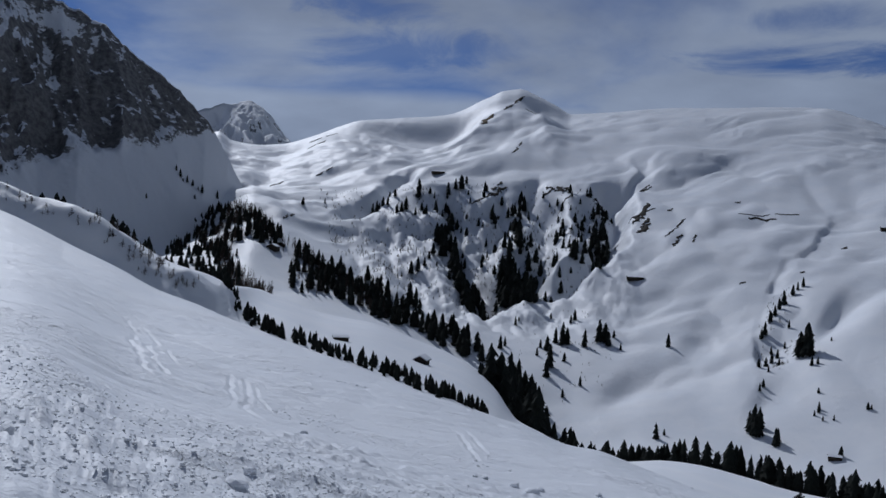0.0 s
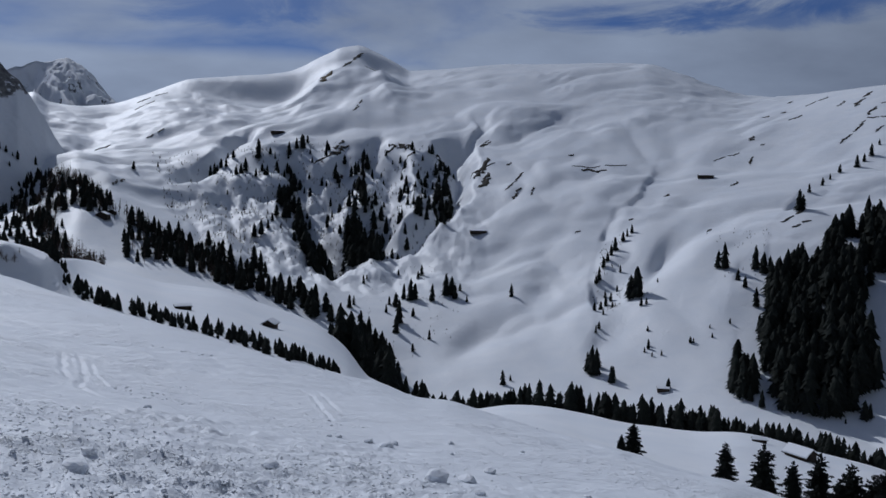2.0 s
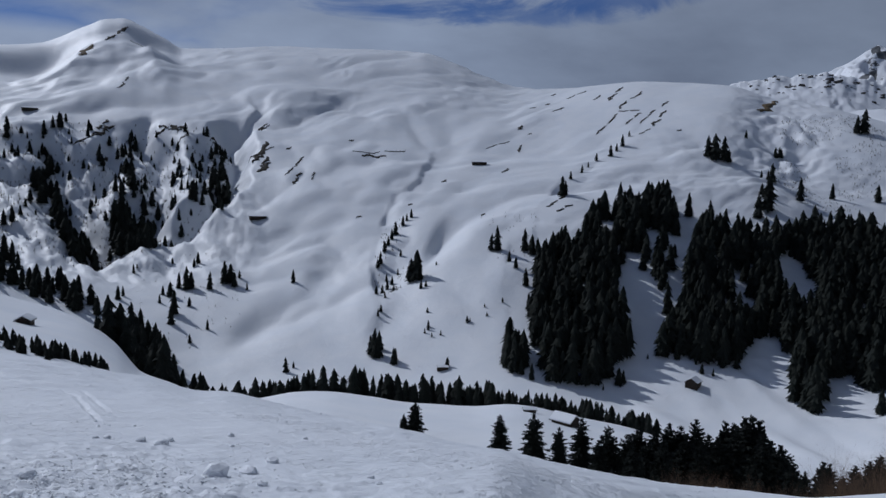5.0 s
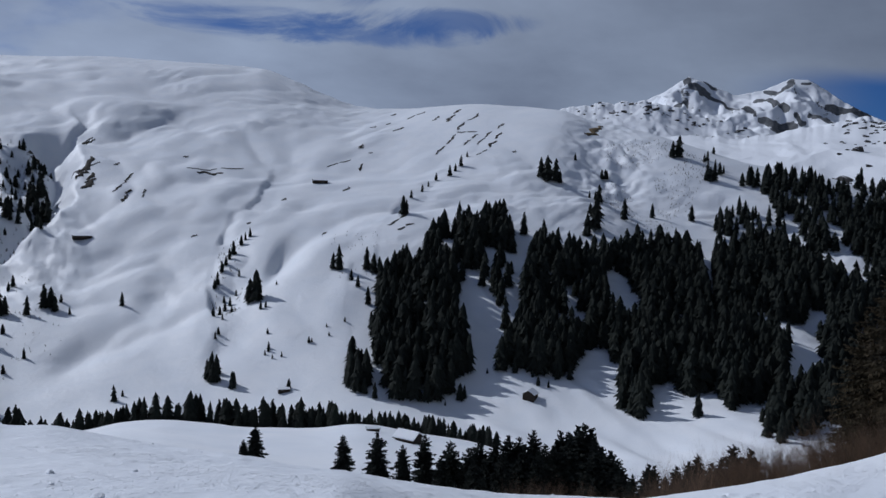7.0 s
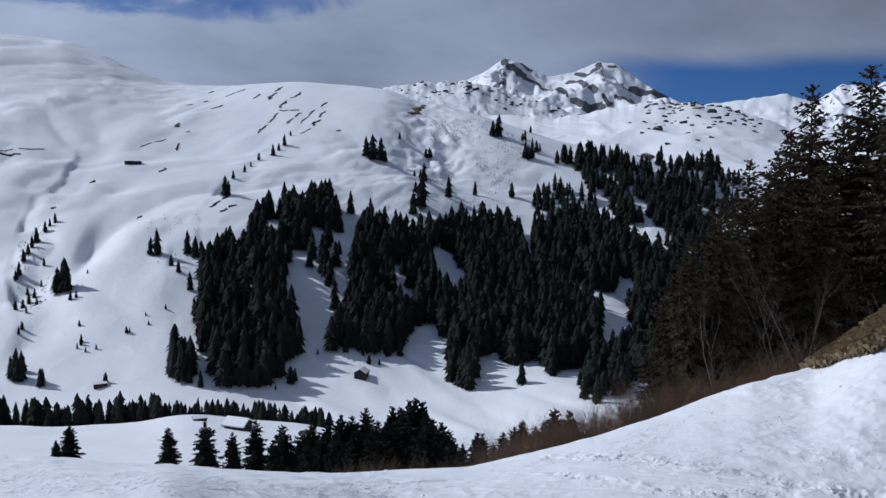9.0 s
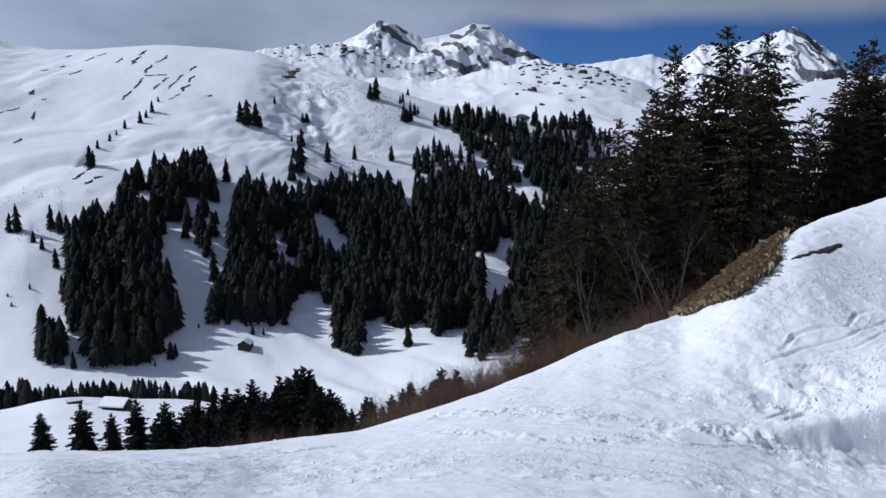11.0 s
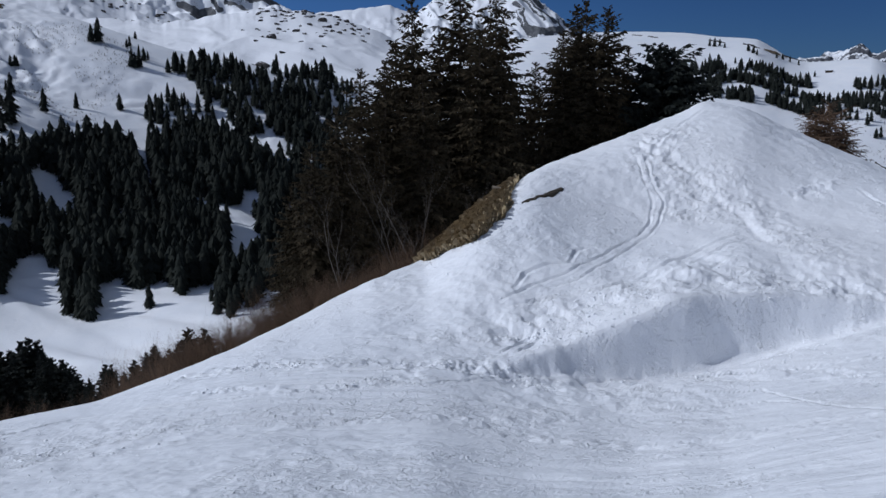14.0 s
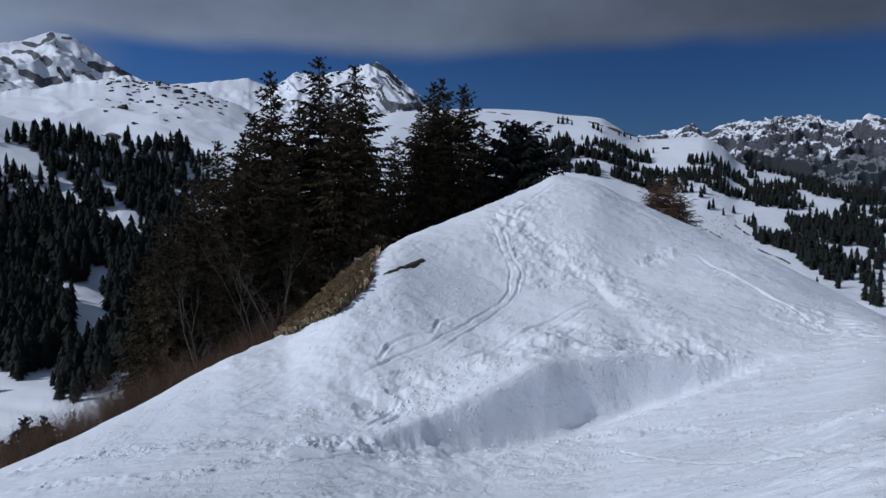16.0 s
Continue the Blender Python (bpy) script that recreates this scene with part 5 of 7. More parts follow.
SPRUCES_G = [
    (369.3, 381.6, 6), (365.7, 372.5, 6.7), (370.4, 367.8, 5.2), (382.5, 372.6, 8.3), (390.7, 368.4, 11.4), (380.9, 382.8, 10.7),
    (376.5, 391.3, 7.7), (393.7, 386.9, 9.4), (349.4, 403.8, 3.8), (304.3, 390.4, 3.5), (409.7, 283.1, 14.8), (430.2, 274, 12.7),
    (404.4, 235.5, 14.9), (433.2, 245.6, 14.1), (428.6, 235.4, 13.9), (988.1, 405.3, 30.3), (967.7, 407.5, 25.3), (1005, 403.7, 23),
    (908.8, 414.8, 8.5), (933.8, 417.7, 10.2),
]
SPRUCES_H = [
    (-94.3, 1084.9, 17), (-86.8, 1097.6, 10.9), (-73.6, 1101.5, 7.8), (22.2, 1103.8, 20.4), (14.7, 1103.9, 15.7), (29.7, 1124.6, 11.2),
    (3.9, 1092, 9.3), (-35.5, 1034.4, 11.7), (-24.7, 1034.7, 8.8), (103.3, 1090.1, 14), (65.5, 1029.9, 14.6), (99.9, 930.6, 15.9),
    (142.4, 870.4, 18.8), (172.2, 926.1, 20), (125.6, 882.1, 13.9), (160.9, 818.3, 11.8), (92.9, 1060.9, 13.6), (11.9, 1067.9, 16.7),
    (-433.8, 1332.1, 19.9), (-468, 1412.5, 14.8), (-400.8, 1257.7, 13.1), (-367.6, 1198.9, 8.9),
]
SPRUCES_I = [
    (-83.4, 700, 20), (-88.6, 705.5, 15.1), (-50.3, 787.4, 14), (-134.8, 807.8, 18.6), (-140.9, 809.8, 12.8), (-167.5, 795.6, 9.2),
    (-124.9, 800.3, 12.6), (-73.1, 821.8, 16.4), (-27.4, 773.5, 23.1), (-21.8, 770.7, 19.7), (-17.2, 746.8, 15.9), (-81.3, 745.6, 12.8),
    (-65.7, 804.3, 10.3), (-177.9, 1028.7, 10.4), (-156.1, 1068.7, 7.7),
]
SPRUCES_J = [
    (1518.1, -94, 14), (1517.6, -102.2, 16.2), (1526, -111, 13), (1510.4, -118.1, 9.7), (1495, -155.3, 12.8), (1482.2, -162, 14.8),
    (1472.6, -166.9, 10.5), (1522.3, -204.4, 9.8), (1544.7, -217.8, 11.1), (1555, -230.8, 11.2), (1413.2, -128, 10.1), (1187, -322.4, 12.2),
    (1161.5, -301.7, 11.9), (1182.3, -292.7, 15.6), (1174.8, -285.4, 13.7), (1148.2, -327.4, 11.9), (1135.3, -329.1, 13.4), (1549.8, -244.6, 8.9),
    (1450.8, -254.6, 10.4), (1218.5, -283.4, 17.7), (1234.9, -292.1, 16.2), (1078.5, -320.2, 16), (1049.6, -322.3, 15.6), (798.3, -288.9, 15.7),
    (809.9, -300.9, 13.5),
]
SPRUCES_K = [
    (-21.7, 1031.8, 13.2), (-28.2, 1046.6, 11.1), (-67.2, 999.7, 7.1), (23.8, 1106.7, 16.5), (9.9, 1014, 23.7), (-0.6, 984, 23),
    (15.8, 971.9, 21.4), (-6.6, 999, 17), (-24, 866.7, 17.8), (-31.2, 869.4, 14.8), (-17.3, 878.8, 10), (5.2, 1095, 17.9),
    (7.7, 1068, 18.2), (62.1, 1036.1, 17.7), (106.4, 1080.8, 22.3), (100.7, 1081.3, 15.4), (109.4, 1044.3, 11.9), (93.4, 979.6, 23),
    (105.7, 969.2, 19.4), (89.3, 964.9, 22.7), (83.9, 1007.5, 12.9), (112.9, 911, 15), (121.6, 873.6, 15), (132.3, 944.8, 18.9),
    (139.3, 958.9, 16.5), (189.3, 999.2, 16.6), (190.8, 974.5, 18.3), (173.9, 907.5, 18.4), (182.7, 914.9, 19.2), (166.9, 911.8, 13.2),
    (167.8, 850.6, 9.8), (140.2, 867.7, 20.6),
]
SPRUCES_L = [
    (799.2, 553.3, 12.4), (834.9, 570.2, 9.3), (791.6, 537.8, 10.2), (786.6, 523.7, 10.1), (755.2, 521.9, 20.2), (761.7, 517.8, 16.3),
    (666.3, 631.5, 8.5), (675.2, 599.6, 11.5), (681.1, 597.4, 10.3), (615.9, 562.4, 7.7), (617.7, 555.9, 9.4), (828.2, 497.2, 7.5),
    (930.3, 418.3, 9.4), (970.3, 401.4, 26.8), (1000.4, 406.8, 23.8), (986.2, 394.1, 24.9),
]
SPRUCES = SPRUCES_A + SPRUCES_B + SPRUCES_C + SPRUCES_D + SPRUCES_E + SPRUCES_F + SPRUCES_G + SPRUCES_H + SPRUCES_I + SPRUCES_J + SPRUCES_K + SPRUCES_L

DIP_SPRUCES = [
    (71, 154.5, 7.6), (66.8, 150.9, 4.4), (68.2, 154.1, 4.6), (76.8, 128.9, 8.2), (76.6, 117.2, 9.8), (80.3, 114.7, 8.2),
    (86.4, 116.5, 10.3), (80.8, 101.8, 10.7), (76.6, 98.8, 8.1), (86.2, 103.9, 9.7), (90.8, 106.5, 11), (92.9, 104.7, 10.9),
    (101.4, 110.6, 11.9), (102.8, 109.2, 11.7), (104.7, 107.4, 13.2), (102.8, 102.3, 10.9), (108.2, 103.9, 13.7), (109.2, 102.8, 13.6),
    (106.6, 98.2, 14.8), (103.8, 94, 15.2), (104.5, 93.1, 14.5), (102, 88.5, 11.2), (99.1, 84.1, 10.2), (96, 80.1, 8.8),
    (89.8, 94, 10.3), (93, 90.8, 10.3), (82.4, 94, 9.2), (92.6, 76.3, 7.3), (94.9, 73.4, 7.9), (89.6, 72, 6.1),
]
DIP_SPRUCES_MORE = [
    (84.3, 62.6, 5.5), (126.9, 80, 14.4), (128.3, 77.7, 13.9), (107, 73.8, 9.5), (106.6, 70.8, 8.7), (110.7, 71.9, 10),
    (79.5, 60.7, 6.7), (81, 58.6, 6.5), (77.7, 54.6, 6.6), (75.8, 52.1, 7.1), (87.8, 89, 9.5), (94.7, 89.1, 11),
    (93.7, 82.8, 11.2), (81.9, 90.4, 9.2), (76, 90.2, 8.2),
]


FAN_SPRUCES = [  # sight lines fitted to the camera's view: bearing and height above the eye's level, in degrees
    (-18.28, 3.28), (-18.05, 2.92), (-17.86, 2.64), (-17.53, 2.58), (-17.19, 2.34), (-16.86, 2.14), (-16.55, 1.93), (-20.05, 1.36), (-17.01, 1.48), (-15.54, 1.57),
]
CLEARINGS = [
    [(410, 515), (413, 499), (397, 471), (403, 450), (427, 455), (387, 432), (344, 400), (336, 405), (364, 441), (374, 467)],
    [(454, 495), (468, 496), (431, 459), (408, 443), (406, 450)],
    [(531, 462), (544, 451), (526, 418), (499, 397), (501, 414), (506, 434)],
    [(673, 466), (667, 453), (571, 380), (564, 380)],
    [(747, 446), (756, 418), (733, 394), (734, 417)],
    [(739, 386), (737, 346), (730, 336), (714, 369)],
    [(589, 327), (597, 308), (566, 287), (499, 271), (537, 302)],
]
stand = []  # x, y, height of each tree of the dense woods
rng = np.random.default_rng(5)
for gap, low, high, poly in FORESTS:
    p = np.array(poly, float)
    gap *= 1.5 if p[:, 0].mean() < -60 else 1.0  # the western woods are open and mixed with larch
    x0, y0, x1, y1 = *p.min(0), *p.max(0)
    gx, gy = np.meshgrid(np.arange(x0 - gap, x1 + gap, gap), np.arange(y0 - gap, y1 + gap, gap))
    gx = gx.ravel() + rng.uniform(-0.48, 0.48, gx.size) * gap
    gy = gy.ravel() + rng.uniform(-0.48, 0.48, gy.size) * gap
    keep = inside(gx, gy, poly) & (value_noise(gx / 22, gy / 30, 77) > (-0.62 if gap < 7 else -0.4))
    if p[:, 0].mean() > 1000:  # the eastern slope is broken by many small openings
        keep &= value_noise(gx / 34, gy / 60, 78) > -0.1
    for glade in CLEARINGS:
        for nearer in (0, 14, 28):  # thin out trees that would hide an opening from the camera's view
            k = 1 + nearer / np.hypot(gx, gy)
            keep &= ~(inside(gx * k, gy * k, glade) & (rng.random(gx.size) < 0.93))
    for x, y in zip(gx[keep], gy[keep]):
        stand.append((x, y, (low + (high - low) * rng.random()) * (rng.uniform(0.55, 0.85) if rng.random() < 0.25 else 1)))

LARCH_TWIGS = needle_material("larch_twigs", (0.035, 0.026, 0.022), (0.075, 0.058, 0.048), (0.11, 0.09, 0.075))
LARCHES = [
    (7, 9, 15, [(-375, 1184), (-240, 973), (-183, 869), (-139, 829), (-107, 812), (-85, 697), (-111, 675), (-155, 795), (-179, 827), (-232, 919), (-320, 1038)]),
    (16, 2, 4.5, [(-113, 1113), (88, 1125), (217, 1027), (174, 831), (103, 800), (3, 756), (-83, 854)]),
    (8, 9, 14, [(-107, 812), (-73, 822), (-28, 722), (-39, 671), (-75, 689)]),
    (14, 5, 9, [(-80, 884), (-42, 977), (-15, 984), (-23, 861), (-56, 817)]),
    (2.0, 0.8, 2.4, [(-94, 175), (-78, 176), (-67, 185), (-55, 178), (-49, 188), (-54, 175), (-65, 173), (-76, 174), (-92, 171)]),
    (13, 2, 5, [(-184, 1171), (-69, 1135), (12, 1077), (7, 960), (-42, 788), (-104, 837)]),
    (11, 2, 5, [(12, 1077), (206, 1002), (159, 816), (97, 804), (14, 897)]),
    (4.5, 8, 14, [(-336, 1111), (-236, 958), (-199, 915), (-157, 819), (-202, 803), (-192, 737), (-151, 664), (-130, 647), (-72, 307), (-206, 743), (-289, 941)]),
    (6, 0.8, 2.8, [(741, 652), (841, 593), (779, 534), (620, 479), (616, 545)]),
    (15, 0.8, 2.4, [(72, 831), (152, 768), (138, 593), (87, 585), (60, 660)]),
    (8, 1.5, 3.5, [(247, 638), (292, 707), (309, 703), (258, 588), (234, 569)]),
    (12, 1, 2.5, [(356, 643), (390, 602), (341, 516), (315, 531)]),
    (8, 1, 3, [(1146, -263), (1155, -315), (1014, -305), (826, -293), (829, -272), (1026, -274)]),
    (12, 1, 3, [(1287, -247), (1279, -314), (1162, -333), (1152, -276)]),
]

bare_wood = []
for gap, low, high, poly in LARCHES:
    p = np.array(poly, float)
    n = int(abs(sum(a[0] * b[1] - b[0] * a[1] for a, b in zip(poly, poly[1:] + poly[:1]))) * 0.5 / gap ** 2 * 1.6)
    gx, gy = rng.uniform(p[:, 0].min(), p[:, 0].max(), 4 * n), rng.uniform(p[:, 1].min(), p[:, 1].max(), 4 * n)
    keep = inside(gx, gy, poly) & (value_noise(gx / 30, gy / 30, 79) > -0.4)
    for x, y in list(zip(gx[keep], gy[keep]))[:n]:
        bare_wood.append((x, y, rng.uniform(low, high)))

lined = []
for gap, low, high, belt, line in ROWS:
    for (xa, ya), (xb, yb) in zip(line, line[1:]):
        long = math.hypot(xb - xa, yb - ya)
        for k in range(int(long / gap)):
            u = (k + rng.random()) / (long / gap)
            side = rng.uniform(-0.5, 0.5) * belt
            x, y = xa + (xb - xa) * u - (yb - ya) / long * side, ya + (yb - ya) * u + (xb - xa) / long * side
            lined.append((x, y, rng.uniform(low, high)))

def join_trees(places, name, label):
    """Trees past counting as one mesh."""
    zs = height_at([p[0] for p in places], [p[1] for p in places])
    wv, wf, base = [], [], 0
    for (x, y, h), z in zip(places, zs):
        v, f = FAR[rng.integers(len(FAR))]
        v = np.array(v)
        turn, fat = rng.uniform(0, 6.28), rng.uniform(0.95, 1.45)
        c, s = math.cos(turn) * h * fat, math.sin(turn) * h * fat
        wv.append(np.stack([x + v[:, 0] * c - v[:, 1] * s, y + v[:, 0] * s + v[:, 1] * c, z - 0.3 + v[:, 2] * h], -1))
        wf.append(np.array(f) + base)
        base += len(v)
    me = raw_mesh(name, np.concatenate(wv).tolist(), np.concatenate(wf).tolist(), NEEDLES)
    return tagged(new(name, me), label, "forest", kind="stuff")


join_trees(stand, "spruce_forest", "dense dark spruce forest on the snowy slope")


def winter_larch(seed):
    """A unit-high leafless larch: a thin stem with whorls of fine bare branches."""
    rnd = random.Random(seed)
    v, f = [], []
    for a in (0, 2.1, 4.2):
        v.append((0.012 * math.cos(a), 0.012 * math.sin(a), -0.03))
    v.append((0, 0, 1.0))
    f += [(0, 1, 3), (1, 2, 3), (2, 0, 3)]
    for k in range(46):
        u = rnd.uniform(0.12, 0.97)
        a, far = rnd.uniform(0, 6.28), 0.2 * (1.05 - u) ** 0.8 * rnd.uniform(0.6, 1.2) + 0.01
        c, s, b = math.cos(a), math.sin(a), len(v)
        v += [(0, 0, u + 0.012), (0, 0, u - 0.012), (far * c, far * s, u + rnd.uniform(-0.02, 0.07)), (far * 0.6 * math.cos(a + 0.5), far * 0.6 * math.sin(a + 0.5), u - 0.01)]
        f += [(b, b + 1, b + 2), (b, b + 1, b + 3)]
    return v, f


LARCH = [winter_larch(150 + i) for i in range(4)]
lz = height_at([p[0] for p in bare_wood], [p[1] for p in bare_wood])
wv, wf, base = [], [], 0
for (x, y, h), z in zip(bare_wood, lz):
    v, f = LARCH[rng.integers(4)]
    v = np.array(v)
    turn = rng.uniform(0, 6.28)
    bushy = h * (2.3 if h < 6 else 1.0)
    c, s = math.cos(turn) * bushy, math.sin(turn) * bushy
    wv.append(np.stack([x + v[:, 0] * c - v[:, 1] * s, y + v[:, 0] * s + v[:, 1] * c, z + v[:, 2] * h], -1))
    wf.append(np.array(f) + base)
    base += len(v)
tagged(new("larch_wood", raw_mesh("larch_wood", np.concatenate(wv).tolist(), np.concatenate(wf).tolist(), LARCH_TWIGS)), "leafless brown larch wood in the valley head", "wood", kind="stuff")

spruce_z = height_at([p[0] for p in SPRUCES], [p[1] for p in SPRUCES])
for k, (x, y, h) in enumerate(SPRUCES):
    i = k % 6
    place_tree("spruce_tree", FAR_MESHES[i], FAR_TRUNK, x, y, max(h, 3.0), "dark green spruce standing alone on the snow slope" if h > 9 else "small young spruce on the open snow slope",
               "scattered spruces", rng.uniform(0, 6.28), 0.3, rng.uniform(1.0, 1.3), float(spruce_z[k]))
# a few trees where these sight lines meet the snow fan below the cliff
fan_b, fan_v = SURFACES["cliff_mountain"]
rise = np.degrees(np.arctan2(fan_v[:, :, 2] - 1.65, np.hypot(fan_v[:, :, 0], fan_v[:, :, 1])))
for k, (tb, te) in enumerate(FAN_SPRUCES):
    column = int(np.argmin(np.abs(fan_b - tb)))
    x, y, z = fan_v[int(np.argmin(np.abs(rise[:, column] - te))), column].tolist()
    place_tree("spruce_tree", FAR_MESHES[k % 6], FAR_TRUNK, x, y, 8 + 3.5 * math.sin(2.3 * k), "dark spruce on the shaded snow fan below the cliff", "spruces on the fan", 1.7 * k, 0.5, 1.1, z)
join_trees(lined, "spruce_belt", "narrow belt of small dark spruces along the meadow edge")


def near_crown(seed, high, whorls, wide, per=7, bare=0.08, twig=0.5, droop=0.35, needle=0.05, shape=0.72):
    """A spruce crown bough by bough: each bough carries fine side twigs and hanging sprays."""
    rnd = random.Random(seed)
    verts, faces = [], []

    def spray(p, d, long, w):
        side = d.cross(Vector((rnd.uniform(-1, 1), rnd.uniform(-1, 1), rnd.uniform(-1, 1)))).normalized() * w
        b = len(verts)
        mid = p + d * long * 0.45
        end = p + d * long + Vector((0, 0, -long * rnd.uniform(0.0, 0.3)))
        verts.extend([tuple(p), tuple(mid + side), tuple(end), tuple(mid - side)])
        faces.append((b, b + 1, b + 2, b + 3))

    gap = [rnd.uniform(0.75, 1.15) for _ in range(12)]
    for k in range(whorls):
        u = max(0.005, (k + rnd.uniform(-0.35, 0.35)) / whorls)
        z = high * (1 - (1 - bare) * u) - 0.25
        reach = wide * (0.05 + 0.95 * u ** shape) * rnd.uniform(0.8, 1.1)
        n = per if u > 0.15 else 5
        turn = rnd.uniform(0, 6.28)
        rise = 0.55 * (1 - min(1, u * 2.4)) + 0.12
        sag = droop * min(1, 0.2 + 1.5 * u)
        for i in range(n):
            if rnd.random() < 0.08:
                continue
            a = turn + 2 * math.pi * i / n + rnd.uniform(-0.35, 0.35)
            sector = gap[int(a / 6.2832 * 6 + 3 * u * 2) % 12]
            long = reach * rnd.uniform(0.45, 1.2) * sector
            out = Vector((math.cos(a), math.sin(a), 0))
            across = Vector((-out.y, out.x, 0))
            off = z + rnd.uniform(-0.5, 0.5) * high * (1 - bare) / whorls * 1.6
            at = lambda v: out * long * v + Vector((0, 0, off + long * (rise * v - sag * 1.7 * v * v + sag * 0.95 * v ** 3)))
            steps = max(3, int(long / (0.42 * twig)))
            for j in range(steps):
                v = (j + 0.7) / steps
                p = at(v)
                for s in (-1, 1):
                    d = (out * rnd.uniform(0.4, 0.8) + across * s * 0.75 + Vector((0, 0, rnd.uniform(-0.45, 0.12)))).normalized()
                    spray(p, d, min(twig, 0.55 * long) * (1.15 - 0.6 * v) * rnd.uniform(0.7, 1.3), needle * rnd.uniform(0.7, 1.3))
                if u > 0.1 and v > 0.15:
                    d = Vector((rnd.uniform(-0.35, 0.35), rnd.uniform(-0.35, 0.35), -1)).normalized()
                    spray(p, d, twig * 0.75 * rnd.uniform(0.4, 1.1) * min(1, 2.5 * u), needle * 0.9)
            spray(at(0.9), (out + Vector((0, 0, rise - 0.3))).normalized(), min(twig, 0.5 * long), needle)
            b = len(verts)
            e, m, t = at(1.0), at(0.5), Vector((0, 0, 0.03))
            verts.extend([(0, 0, off + 0.045), (0, 0, off - 0.045), tuple(m + t), tuple(m - t), tuple(e)])
            faces.extend([(b, b + 1, b + 3, b + 2), (b + 2, b + 3, b + 4)])
    for _ in range(5):
        spray(Vector((0, 0, high - 0.9)), Vector((rnd.uniform(-0.12, 0.12), rnd.uniform(-0.12, 0.12), 1)).normalized(), 0.85, needle)
    top = max(v[2] for v in verts)
    return [(x, y, c * high / top) for x, y, c in verts], faces


DIP_CROWNS = []
for i in range(4):
    v, f = near_crown(300 + i, 9.0, 34, 2.7, 10, 0.02, 0.6, 0.4, 0.17, 0.7)
    DIP_CROWNS.append(raw_mesh("young_spruce_crown", [(a / 9, b / 9, c / 9) for a, b, c in v], f, NEEDLES))
dip_z = height_at([p[0] for p in DIP_SPRUCES + DIP_SPRUCES_MORE], [p[1] for p in DIP_SPRUCES + DIP_SPRUCES_MORE])
for k, (x, y, h) in enumerate(DIP_SPRUCES + DIP_SPRUCES_MORE):
    place_tree("spruce_tree", DIP_CROWNS[k % 4], FAR_TRUNK, x, y, h, "bushy green spruce below the snow brow", "spruces below the brow", rng.uniform(0, 6.28), 0.2, rng.uniform(0.9, 1.2), float(dip_z[k]))

TALL_SPRUCES = [
    (60.8, 17.7, 24.7), (63.5, 14.6, 25.3), (67.5, 12.5, 24.9), (60.3, 12.4, 19.3), (69.9, 17.9, 25.2), (55.2, 18.1, 18.7),
    (51.3, 18.5, 17.3), (47.5, 18.8, 14.3), (70.5, 22.1, 26.4), (69.5, 11.2, 16.2), (76.7, 10.5, 20.6), (77.1, 6.8, 23.6),
    (73.7, 5.7, 21.9), (75.6, 3.9, 21.3), (71.8, 7.5, 19.7), (80.9, 2.3, 19.1), (45.2, 19.6, 12.2), (46.3, 21.4, 10.6),
    (57.7, 21.6, 16.6), (54.3, 15.1, 16.2), (60.6, 10.8, 15.7),
]

TALL_CROWNS, TALL_TRUNK = [], trunk_mesh("tall_trunk", 0.98, 0.012, 8)
for i in range(5):
    v, f = near_crown(400 + i, 20.0, 58, 4.3 + 0.3 * i, 9, 0.05, 0.74, 0.36 + 0.03 * i, 0.095, 0.74)
    TALL_CROWNS.append(raw_mesh("tall_spruce_crown", [(a / 20, b / 20, c / 20) for a, b, c in v], f, BROWN_NEEDLES))
for k, (x, y, h) in enumerate(TALL_SPRUCES):
    place_tree("spruce_tree", TALL_CROWNS[k % 5], TALL_TRUNK, x, y, h, "tall dark spruce with brownish hanging boughs behind the snow mound", "tall spruces", rng.uniform(0, 6.28), 0.3, rng.uniform(0.9, 1.1))
v, f = near_crown(450, 13.0, 46, 4.3, 12, 0.1, 0.65, 0.03, 0.12, 0.4)
place_tree("pine_tree", raw_mesh("pine_crown", [(a / 13, b / 13, min(c / 13, 1)) for a, b, c in v], f, NEEDLES), TALL_TRUNK, 78.0, -1.0, 17.1, "broad dense green pine behind the mound", "", 0.4, 0.3, 1.15)


# ---- bare ground in the snow ----
def turf_material():
    n = Nodes("bare_turf", 0.9)
    f = n.noise(0.9, 6, 0.7)
    c = n.mix(n.step(f, 0.3, 0.7), (0.018, 0.016, 0.015), (0.06, 0.048, 0.034))
    c = n.mix(n.step(n.noise(2.3, 4, 0.6), 0.74, 0.8, 0.0, 0.8), c, (0.8, 0.82, 0.85))
    return n.finish(c, n.bump(f, 0.4, 0.7))


def straw_material():
    n = Nodes("dry_grass", 0.85)
    c = n.mix(n.island(), (0.20, 0.15, 0.085), (0.52, 0.42, 0.26))
    return n.finish(c)


def brown_turf_material():
    n = Nodes("brown_turf", 0.9)
    f = n.noise(0.5, 6, 0.7)
    return n.finish(n.mix(n.step(f, 0.3, 0.7), (0.06, 0.043, 0.026), (0.20, 0.145, 0.075)), n.bump(f, 0.4, 0.7))


TURF, STRAW, BROWN_TURF = turf_material(), straw_material(), brown_turf_material()
